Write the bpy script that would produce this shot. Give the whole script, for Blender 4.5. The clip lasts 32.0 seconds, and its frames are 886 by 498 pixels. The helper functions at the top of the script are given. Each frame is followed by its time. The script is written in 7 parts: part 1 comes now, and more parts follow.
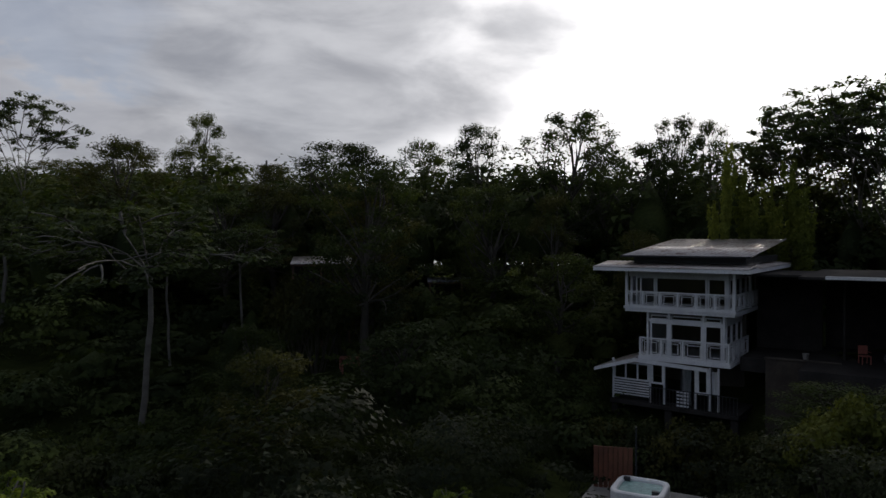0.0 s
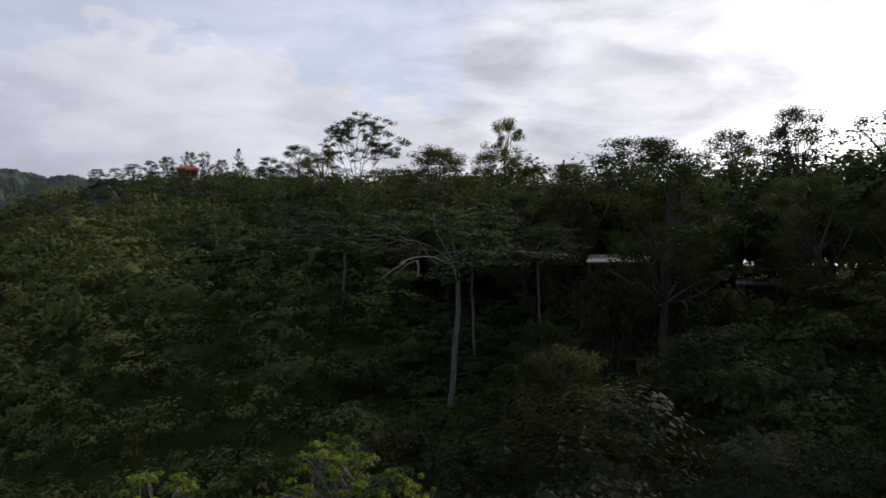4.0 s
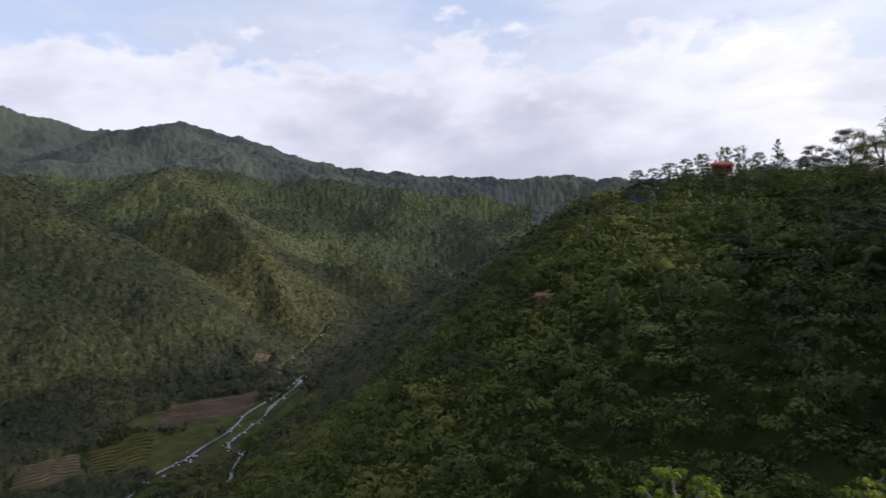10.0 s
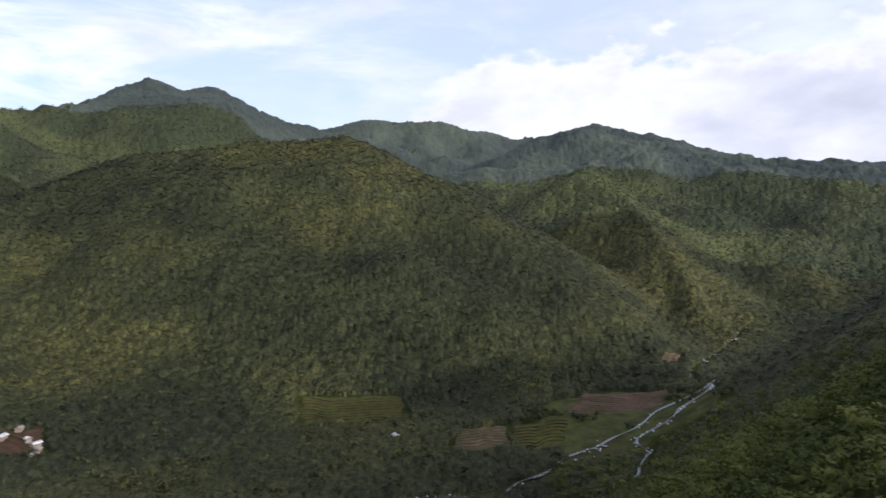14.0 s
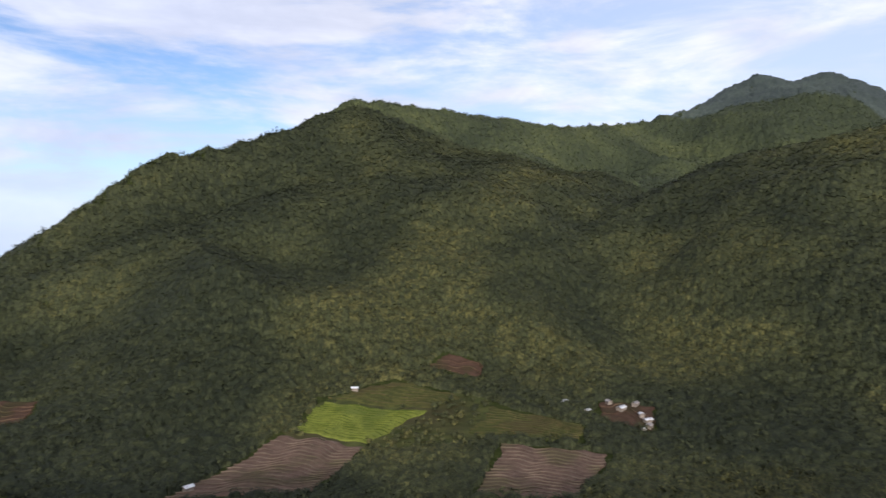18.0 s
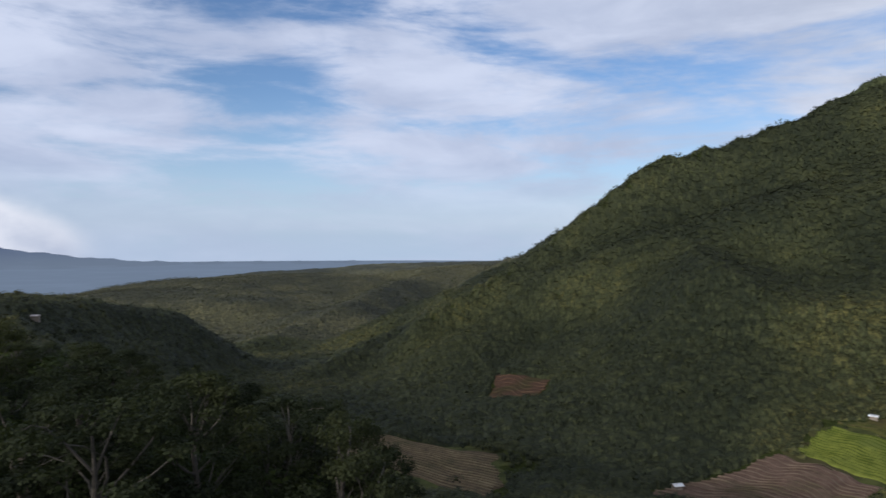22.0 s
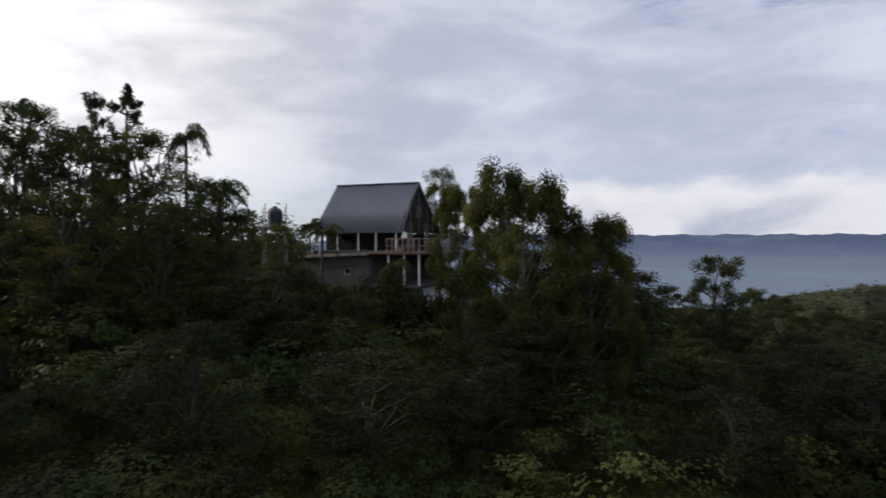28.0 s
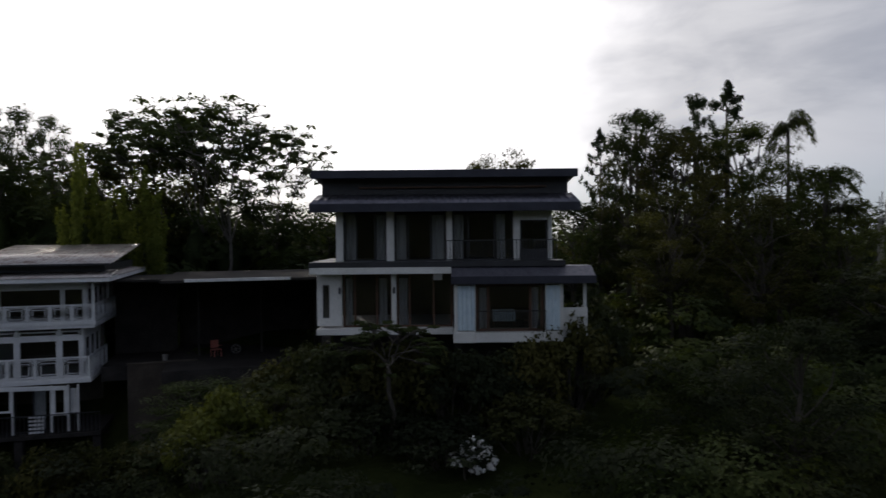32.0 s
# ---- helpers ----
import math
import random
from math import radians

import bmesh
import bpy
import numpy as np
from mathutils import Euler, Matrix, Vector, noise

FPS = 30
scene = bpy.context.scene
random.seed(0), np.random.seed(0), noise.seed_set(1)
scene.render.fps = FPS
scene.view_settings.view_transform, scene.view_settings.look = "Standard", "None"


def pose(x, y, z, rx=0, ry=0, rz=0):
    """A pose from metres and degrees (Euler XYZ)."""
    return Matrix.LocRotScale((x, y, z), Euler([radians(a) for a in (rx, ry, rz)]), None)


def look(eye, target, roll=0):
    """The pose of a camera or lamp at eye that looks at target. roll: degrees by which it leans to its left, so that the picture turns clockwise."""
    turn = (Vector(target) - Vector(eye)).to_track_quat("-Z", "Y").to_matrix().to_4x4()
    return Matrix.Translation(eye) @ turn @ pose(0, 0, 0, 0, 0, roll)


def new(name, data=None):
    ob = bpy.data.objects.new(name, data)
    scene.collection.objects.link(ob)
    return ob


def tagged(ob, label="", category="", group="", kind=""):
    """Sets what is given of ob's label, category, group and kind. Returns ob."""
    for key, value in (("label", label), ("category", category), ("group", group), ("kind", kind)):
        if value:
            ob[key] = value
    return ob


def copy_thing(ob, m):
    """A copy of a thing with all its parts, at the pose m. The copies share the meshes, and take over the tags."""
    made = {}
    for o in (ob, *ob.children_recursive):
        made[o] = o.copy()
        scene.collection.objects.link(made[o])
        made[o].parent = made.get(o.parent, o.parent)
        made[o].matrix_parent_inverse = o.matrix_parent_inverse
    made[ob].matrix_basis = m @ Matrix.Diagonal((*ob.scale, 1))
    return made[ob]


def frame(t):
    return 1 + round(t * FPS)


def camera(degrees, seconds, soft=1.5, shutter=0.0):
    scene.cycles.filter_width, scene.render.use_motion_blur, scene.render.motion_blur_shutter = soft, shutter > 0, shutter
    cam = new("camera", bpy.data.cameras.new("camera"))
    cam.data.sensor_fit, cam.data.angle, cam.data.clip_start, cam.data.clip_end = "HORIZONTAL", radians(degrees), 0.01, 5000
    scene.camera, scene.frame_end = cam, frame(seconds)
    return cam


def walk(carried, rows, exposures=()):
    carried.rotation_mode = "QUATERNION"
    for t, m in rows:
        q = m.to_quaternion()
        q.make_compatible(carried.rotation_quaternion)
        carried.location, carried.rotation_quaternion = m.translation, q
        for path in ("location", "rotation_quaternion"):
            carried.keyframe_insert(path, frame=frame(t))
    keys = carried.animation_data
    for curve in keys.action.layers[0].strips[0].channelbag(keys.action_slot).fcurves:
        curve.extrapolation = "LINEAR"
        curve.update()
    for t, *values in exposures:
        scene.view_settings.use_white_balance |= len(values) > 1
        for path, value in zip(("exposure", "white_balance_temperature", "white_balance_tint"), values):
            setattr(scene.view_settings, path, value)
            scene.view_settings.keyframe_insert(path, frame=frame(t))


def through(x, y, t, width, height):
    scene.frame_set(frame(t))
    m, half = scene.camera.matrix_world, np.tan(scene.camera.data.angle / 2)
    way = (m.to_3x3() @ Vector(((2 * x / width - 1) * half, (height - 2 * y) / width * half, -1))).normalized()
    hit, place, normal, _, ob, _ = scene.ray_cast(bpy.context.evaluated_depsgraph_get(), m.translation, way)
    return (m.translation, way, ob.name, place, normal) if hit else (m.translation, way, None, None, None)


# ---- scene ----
cam = camera(66.19, 32.0, shutter=0.38)
PATH = [
    (0.0, pose(0.00, 0.00, 0.00, 89.10, 0.11, 0.00)),
    (0.5, pose(0.04, 0.03, -0.02, 89.10, 0.13, 1.64)),
    (1.0, pose(0.07, 0.06, -0.03, 89.12, 0.16, 3.80)),
    (1.5, pose(0.11, 0.07, -0.05, 89.13, 0.20, 6.32)),
    (2.0, pose(0.13, 0.07, -0.06, 89.14, 0.24, 9.37)),
    (2.5, pose(0.14, 0.07, -0.07, 89.13, 0.30, 13.26)),
    (3.0, pose(0.13, 0.06, -0.06, 89.10, 0.34, 17.61)),
    (3.5, pose(0.09, 0.07, -0.05, 89.09, 0.31, 21.54)),
    (5.5, pose(-0.13, 0.26, 0.03, 88.82, 0.42, 32.85)),
    (6.0, pose(-0.12, 0.33, 0.04, 88.77, 0.43, 36.57)),
    (6.5, pose(-0.10, 0.40, 0.05, 88.75, 0.42, 40.33)),
    (7.0, pose(-0.06, 0.48, 0.05, 88.75, 0.35, 44.11)),
    (7.5, pose(-0.02, 0.55, 0.05, 88.79, 0.24, 47.90)),
    (8.0, pose(-0.00, 0.60, 0.04, 88.83, 0.15, 51.69)),
    (8.5, pose(-0.03, 0.64, 0.03, 88.85, 0.10, 55.42)),
    (9.0, pose(-0.09, 0.64, 0.01, 88.87, 0.06, 59.29)),
    (9.5, pose(-0.18, 0.62, -0.00, 88.88, 0.07, 63.38)),
    (10.0, pose(-0.27, 0.58, -0.01, 88.90, 0.09, 67.51)),
    (10.5, pose(-0.35, 0.54, -0.01, 88.90, 0.11, 71.63)),
    (11.0, pose(-0.41, 0.50, -0.00, 88.87, 0.11, 75.80)),
    (11.5, pose(-0.45, 0.49, 0.01, 88.81, 0.12, 79.98)),
    (12.0, pose(-0.47, 0.50, 0.03, 88.76, 0.16, 84.08)),
    (12.5, pose(-0.48, 0.53, 0.04, 88.74, 0.20, 88.21)),
    (13.0, pose(-0.49, 0.57, 0.04, 88.73, 0.23, 92.36)),
    (13.5, pose(-0.50, 0.61, 0.05, 88.75, 0.27, 96.59)),
    (15.5, pose(-0.56, 0.76, 0.09, 88.68, 0.07, 117.01)),
    (16.0, pose(-0.57, 0.78, 0.10, 88.66, 0.08, 123.40)),
    (16.5, pose(-0.58, 0.80, 0.10, 88.65, 0.14, 130.21)),
    (17.0, pose(-0.59, 0.81, 0.11, 88.70, 0.22, 136.97)),
    (17.5, pose(-0.60, 0.81, 0.11, 88.76, 0.24, 143.61)),
    (18.0, pose(-0.61, 0.81, 0.12, 88.81, 0.24, 149.05)),
    (18.5, pose(-0.62, 0.81, 0.12, 88.84, 0.21, 153.76)),
    (19.0, pose(-0.63, 0.81, 0.12, 88.86, 0.13, 158.76)),
    (19.5, pose(-0.64, 0.81, 0.13, 88.88, 0.03, 163.77)),
    (20.0, pose(-0.65, 0.81, 0.13, 88.88, -0.03, 168.73)),
    (20.5, pose(-0.66, 0.81, 0.13, 88.89, -0.05, 173.75)),
    (21.0, pose(-0.67, 0.82, 0.13, 88.91, -0.09, 178.83)),
    (21.5, pose(-0.67, 0.82, 0.14, 88.92, -0.10, 183.85)),
    (22.0, pose(-0.69, 0.83, 0.14, 88.93, -0.09, 189.02)),
    (22.5, pose(-0.70, 0.85, 0.15, 88.94, -0.02, 194.50)),
    (23.0, pose(-0.71, 0.86, 0.16, 88.95, 0.07, 200.21)),
    (23.5, pose(-0.73, 0.88, 0.17, 88.97, 0.19, 206.25)),
    (24.0, pose(-0.75, 0.89, 0.18, 88.99, 0.35, 212.32)),
    (24.5, pose(-0.77, 0.90, 0.19, 89.00, 0.45, 218.31)),
    (25.0, pose(-0.79, 0.91, 0.20, 89.01, 0.45, 224.26)),
    (25.5, pose(-0.82, 0.92, 0.22, 89.00, 0.41, 230.33)),
    (27.5, pose(-0.88, 0.85, 0.27, 89.03, 0.31, 254.40)),
    (28.0, pose(-0.87, 0.81, 0.28, 89.03, 0.22, 260.44)),
    (28.5, pose(-0.84, 0.79, 0.27, 88.99, 0.15, 266.52)),
    (29.0, pose(-0.80, 0.81, 0.25, 88.94, 0.10, 272.50)),
    (29.5, pose(-0.76, 0.87, 0.23, 88.91, 0.09, 278.55)),
    (30.0, pose(-0.74, 0.95, 0.20, 88.89, 0.09, 284.47)),
    (30.5, pose(-0.75, 1.03, 0.18, 88.88, 0.09, 290.29)),
    (31.0, pose(-0.80, 1.08, 0.17, 88.89, 0.16, 296.13)),
    (31.5, pose(-0.86, 1.09, 0.17, 88.94, 0.33, 302.07)),
    (32.0, pose(-0.94, 1.08, 0.17, 89.00, 0.54, 307.68)),
]
EXPOSURES = [(0.0, -0.85, 6450, 12), (1.0, -0.65, 6450, 12), (2.0, -0.48, 6450, 13), (3.0, -0.15, 6400, 14), (6.0, -0.05, 6400, 15), (9.0, 0.2, 6450, 16), (13.0, 0.53, 6300, 16), (16.0, 0.56, 6400, 16), (17.5, 0.48, 6400, 16), (19.0, 0.22, 6350, 16), (23.0, -0.08, 6200, 12), (25.5, -0.10, 6350, 13), (28.0, -0.05, 6650, 14), (29.0, -0.1, 6700, 14), (30.0, -0.33, 6500, 13), (31.0, -0.47, 6500, 13), (32.0, -0.63, 6500, 13)]
walk(cam, PATH, EXPOSURES)

# ---- world: hazy blue sky with broken cloud, sun behind the houses ----
SUN_AZ, SUN_EL = -27.0, 19.0


def heading(az, el=0.0):
    """Unit vector for a bearing counted counter-clockwise from +y, and an elevation."""
    a, e = radians(az), radians(el)
    return Vector((-math.sin(a) * math.cos(e), math.cos(a) * math.cos(e), math.sin(e)))


class Nodes:
    """Short hand for node trees."""

    def __init__(self, tree):
        self.tree = tree
        tree.nodes.clear()

    def add(self, kind, **kw):
        n = self.tree.nodes.new(kind)
        for k, v in kw.items():
            if k in n.inputs:
                self.set(n.inputs[k], v)
        return n

    def set(self, socket, v):
        if isinstance(v, bpy.types.NodeSocket):
            self.tree.links.new(v, socket)
        else:
            socket.default_value = v

    def math(self, op, a, b=0.0, clamp=False):
        n = self.tree.nodes.new("ShaderNodeMath")
        n.operation, n.use_clamp = op, clamp
        self.set(n.inputs[0], a)
        self.set(n.inputs[1], b)
        return n.outputs[0]

    def vmath(self, op, a, b=(0, 0, 0)):
        n = self.tree.nodes.new("ShaderNodeVectorMath")
        n.operation = op
        self.set(n.inputs[0], a)
        self.set(n.inputs[1], b)
        return n.outputs["Value"] if op == "DOT_PRODUCT" else n.outputs[0]

    def smooth(self, x, lo, hi, out_lo=0.0, out_hi=1.0):
        n = self.tree.nodes.new("ShaderNodeMapRange")
        n.interpolation_type = "SMOOTHSTEP"
        for k, v in zip(("Value", "From Min", "From Max", "To Min", "To Max"), (x, lo, hi, out_lo, out_hi)):
            self.set(n.inputs[k], v)
        return n.outputs[0]

    def noise(self, vec, scale, detail=4.0, rough=0.5, distort=0.0):
        n = self.tree.nodes.new("ShaderNodeTexNoise")
        self.set(n.inputs["Vector"], vec)
        n.inputs["Scale"].default_value, n.inputs["Detail"].default_value = scale, detail
        n.inputs["Roughness"].default_value, n.inputs["Distortion"].default_value = rough, distort
        return n.outputs["Fac"]

    def mix(self, fac, a, b, blend="MIX"):
        n = self.tree.nodes.new("ShaderNodeMix")
        n.data_type, n.blend_type = "RGBA", blend
        self.set(n.inputs[0], fac)
        self.set(n.inputs[6], a)
        self.set(n.inputs[7], b)
        return n.outputs[2]

    def scale_vec(self, vec, s):
        return self.vmath("MULTIPLY", vec, s)


def build_world():
    world = bpy.data.worlds.new("world")
    world.use_nodes = True
    scene.world = world
    n = Nodes(world.node_tree)
    co = n.add("ShaderNodeTexCoord").outputs["Generated"]
    sky = n.tree.nodes.new("ShaderNodeTexSky")
    sky.sky_type, sky.sun_disc = "NISHITA", False
    sky.sun_elevation, sky.sun_rotation = radians(SUN_EL), radians(-SUN_AZ)
    sky.altitude, sky.air_density, sky.dust_density, sky.ozone_density = 900.0, 1.0, 1.5, 1.2
    xyz = n.tree.nodes.new("ShaderNodeSeparateXYZ")
    n.set(xyz.inputs[0], co)
    z = xyz.outputs["Z"]
    # cloud sheet seen in perspective: the view ray meets a level plane
    inv = n.math("DIVIDE", 1.0, n.math("ADD", n.math("MAXIMUM", z, 0.0), 0.10))
    flat = n.tree.nodes.new("ShaderNodeCombineXYZ")
    n.set(flat.inputs[0], n.math("MULTIPLY", xyz.outputs["X"], inv))
    n.set(flat.inputs[1], n.math("MULTIPLY", xyz.outputs["Y"], inv))
    plane = flat.outputs[0]
    big = n.noise(n.vmath("ADD", plane, (3.1, 7.7, 0)), 0.55, 2.0, 0.5, 0.3)
    streak = n.noise(n.scale_vec(co, (1.0, 1.0, 4.6)), 3.1, 8.0, 0.6, 0.3)
    sun_dot = n.vmath("DOT_PRODUCT", co, tuple(heading(SUN_AZ, SUN_EL)))
    side = n.vmath("DOT_PRODUCT", co, tuple(heading(SUN_AZ)))
    # more cover towards the sun, thin streaks on the far side
    cover = n.math("ADD", n.math("ADD", n.math("MULTIPLY", big, 0.36), n.math("MULTIPLY", streak, 0.90)), n.math("ADD", n.smooth(side, -0.1, 0.85, 0.0, 0.26), n.smooth(n.vmath("DOT_PRODUCT", co, tuple(heading(258))), 0.55, 0.95, 0.0, 0.15)))
    sheet = n.smooth(cover, 0.51, 0.72)
    # heaped clouds low over the mountains
    stretched = n.scale_vec(co, (1.0, 1.0, 2.0))
    puff = n.noise(stretched, 5.5, 6.0, 0.5, 0.2)
    puff_fine = n.noise(stretched, 2.2, 2.0, 0.5, 0.0)
    left = n.vmath("DOT_PRODUCT", co, tuple(heading(62)))
    right = n.vmath("DOT_PRODUCT", co, tuple(heading(240)))
    top = n.math("ADD", n.smooth(left, 0.45, 0.88, 0.0, 0.255), n.smooth(right, 0.90, 0.975, 0.0, 0.078))
    edge = n.math("ADD", top, n.math("MULTIPLY", n.math("SUBTRACT", n.math("ADD", n.math("MULTIPLY", n.noise(stretched, 15.0, 5.0, 0.55), 0.36), n.math("ADD", n.math("MULTIPLY", puff, 0.34), n.math("MULTIPLY", puff_fine, 0.3))), 0.5), n.math("MULTIPLY", top, 1.8)))
    inside = n.math("SUBTRACT", edge, z)
    heap = n.math("MULTIPLY", n.smooth(inside, -0.007, 0.026), n.smooth(top, 0.0, 0.03))
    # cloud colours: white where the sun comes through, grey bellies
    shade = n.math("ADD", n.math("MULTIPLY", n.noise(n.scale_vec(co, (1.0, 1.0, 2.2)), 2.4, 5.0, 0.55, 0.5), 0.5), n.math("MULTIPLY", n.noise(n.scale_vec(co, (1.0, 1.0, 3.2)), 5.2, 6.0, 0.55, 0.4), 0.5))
    cool = n.smooth(n.vmath("DOT_PRODUCT", co, tuple(heading(215))), 0.2, 0.9)
    body = n.mix(n.smooth(shade, 0.38, 0.66), (5.5, 5.8, 6.4, 1), (8.0, 8.3, 8.8, 1))
    body = n.mix(n.math("MULTIPLY", cool, 0.9), body, n.mix(n.smooth(shade, 0.38, 0.66), (4.7, 5.4, 7.0, 1), (6.9, 7.5, 8.9, 1)))
    glow = n.math("MAXIMUM", n.smooth(n.vmath("DOT_PRODUCT", co, tuple(heading(-28, 18))), 0.42, 0.97), n.smooth(n.vmath("DOT_PRODUCT", co, tuple(heading(8, 18))), 0.55, 0.98, 0.0, 0.55))
    lit = n.mix(glow, body, n.mix(n.smooth(shade, 0.36, 0.58), (9.4, 9.5, 9.9, 1), (14.2, 14.1, 14.0, 1)))
    lit = n.mix(n.smooth(n.math("ADD", sun_dot, n.math("MULTIPLY", n.math("SUBTRACT", puff, 0.5), 0.26)), 0.70, 0.97), lit, (26.0, 25.6, 25.2, 1))
    heap_col = n.mix(n.smooth(n.math("ADD", n.math("MULTIPLY", puff, 0.5), n.math("MULTIPLY", shade, 0.5)), 0.38, 0.62), (4.6, 4.9, 5.8, 1), (7.0, 7.3, 8.0, 1))
    heap_col = n.mix(n.math("MULTIPLY", cool, 0.8), heap_col, n.mix(n.smooth(puff, 0.36, 0.62), (4.4, 5.1, 6.5, 1), (8.0, 8.3, 9.0, 1)))
    crown = n.mix(cool, (7.7, 7.9, 8.5, 1), (9.8, 9.9, 10.1, 1))
    heap_col = n.mix(n.smooth(inside, 0.0, 0.055, 0.62, 0.0), heap_col, crown)
    blue = n.mix(1.0, sky.outputs[0], (0.85, 1.0, 1.2, 1), "MULTIPLY")
    haze = n.smooth(z, -0.05, 0.22, 1.0, 0.0)
    base = n.mix(n.math("MULTIPLY", haze, 0.75), blue, n.mix(cool, (7.6, 8.1, 8.7, 1), (5.4, 6.8, 8.8, 1)))
    pale = n.smooth(n.vmath("DOT_PRODUCT", co, tuple(heading(85))), 0.0, 0.85, 0.0, 0.62)
    base = n.mix(pale, base, (6.2, 7.1, 8.7, 1))
    sky_col = n.mix(n.math("MULTIPLY", n.math("MULTIPLY", sheet, n.smooth(left, 0.35, 0.8, 1.0, 0.5)), n.smooth(z, 0.01, 0.12, 0.35, 0.95)), base, lit)
    # a heavy grey cloud beside the sun
    grey_dot = n.vmath("DOT_PRODUCT", n.vmath("NORMALIZE", stretched), tuple(Vector((*heading(11)[:2], 0.42)).normalized()))
    grey = n.smooth(n.math("ADD", grey_dot, n.math("MULTIPLY", n.math("SUBTRACT", n.math("ADD", n.math("MULTIPLY", puff, 0.5), n.math("MULTIPLY", puff_fine, 0.5)), 0.5), 0.32)), 0.93, 0.992)
    sky_col = n.mix(heap, sky_col, n.mix(glow, heap_col, lit))
    sky_col = n.mix(n.math("MULTIPLY", grey, 0.85), sky_col, n.mix(n.smooth(shade, 0.38, 0.64), (4.9, 5.1, 5.6, 1), (9.6, 9.8, 10.2, 1)))
    bg = n.add("ShaderNodeBackground", Color=sky_col, Strength=0.10)
    out = n.add("ShaderNodeOutputWorld")
    n.tree.links.new(bg.outputs[0], out.inputs[0])


build_world()
sun = new("sun", bpy.data.lights.new("sun", "SUN"))
sun.data.energy, sun.data.angle, sun.data.color = 2.6, radians(1.5), (1.0, 0.93, 0.80)
sun.matrix_world = look(heading(SUN_AZ, SUN_EL) * 500, (0, 0, 0))

# ---- materials ----
def material(name, rough=0.6, metal=0.0):
    m = bpy.data.materials.new(name)
    m.use_nodes = True
    n = Nodes(m.node_tree)
    bsdf = n.add("ShaderNodeBsdfPrincipled", Roughness=rough, Metallic=metal)
    out = n.add("ShaderNodeOutputMaterial")
    n.tree.links.new(bsdf.outputs[0], out.inputs[0])
    return m, n, bsdf, out


def place_of(n):
    return n.add("ShaderNodeNewGeometry").outputs["Position"]


def plain(name, a, b, scale=3.0, rough=0.6, metal=0.0, bump=0.15, grain=25.0):
    """Two tones mixed by stains and grain, with fine relief."""
    m, n, bsdf, _ = material(name, rough, metal)
    co = n.add("ShaderNodeTexCoord").outputs["Object"]
    stain = n.noise(co, scale, 5.0, 0.6)
    fine = n.noise(co, grain, 3.0, 0.6)
    col = n.mix(n.smooth(stain, 0.3, 0.7), (*a, 1), (*b, 1))
    col = n.mix(n.math("MULTIPLY", n.smooth(fine, 0.35, 0.7), 0.35), col, (*[v * 0.55 for v in a], 1))
    n.set(bsdf.inputs["Base Color"], col)
    n.set(bsdf.inputs["Roughness"], n.smooth(stain, 0.2, 0.8, rough - 0.1, min(1.0, rough + 0.12)))
    bmp = n.add("ShaderNodeBump", Strength=bump, Distance=0.02, Height=fine)
    n.tree.links.new(bmp.outputs[0], bsdf.inputs["Normal"])
    return m


def foliage(name, dark, mid, light, tree_scale=0.12, through=0.35, fine=5.0, stand=0.48, single=0.20, crown=0.26, gap=0.34):
    """Leaves: tone by tree, by branch and by leaf; some light passes through."""
    m, n, bsdf, out = material(name, 0.7)
    geo = n.add("ShaderNodeNewGeometry")
    pos, leaf = geo.outputs["Position"], geo.outputs["Random Per Island"]
    by_tree = n.noise(pos, tree_scale, 2.0, 0.5)
    by_branch = n.noise(pos, tree_scale * 6, 2.0, 0.5)
    tone = n.add("ShaderNodeAttribute")
    tone.attribute_name = "tone"
    own = n.math("FRACT", n.math("ADD", tone.outputs["Fac"], n.add("ShaderNodeObjectInfo").outputs["Random"]))
    # On the hills these wide tone patches stand in for cloud shadow and sun
    by_tree = n.math("ADD", n.math("MULTIPLY", by_tree, 0.5), n.math("MULTIPLY", n.noise(pos, tree_scale * 0.28, 2.0, 0.5), 0.5))
    f = n.math("ADD", n.math("MULTIPLY", n.smooth(by_tree, 0.39, 0.61), stand), n.math("ADD", n.math("MULTIPLY", leaf, single), n.math("ADD", n.math("MULTIPLY", by_branch, 0.12), n.math("MULTIPLY", own, crown))))
    col = n.mix(n.smooth(f, 0.15, 0.6), (*dark, 1), (*mid, 1))
    col = n.mix(n.smooth(f, 0.55, 1.0), col, (*light, 1))
    # Noise darkens leaves as the shade between them; gap sets how much
    gap_noise = n.noise(pos, fine, 3.0, 0.65)
    col = n.mix(n.smooth(gap_noise, 0.40, 0.60, gap, 0.0), col, (*[v * 0.5 for v in dark], 1))
    n.set(bsdf.inputs["Base Color"], col)
    bmp = n.add("ShaderNodeBump", Strength=0.5, Distance=0.5 / fine, Height=gap_noise)
    n.tree.links.new(bmp.outputs[0], bsdf.inputs["Normal"])
    bsdf.inputs["Specular IOR Level"].default_value = 0.12
    tr = n.add("ShaderNodeBsdfTranslucent", Color=n.mix(1.0, col, (1.2, 1.25, 0.6, 1), "MULTIPLY"))
    mixer = n.add("ShaderNodeMixShader", Fac=through)
    n.tree.links.new(bsdf.outputs[0], mixer.inputs[1])
    n.tree.links.new(tr.outputs[0], mixer.inputs[2])
    n.tree.links.new(mixer.outputs[0], out.inputs[0])
    return m


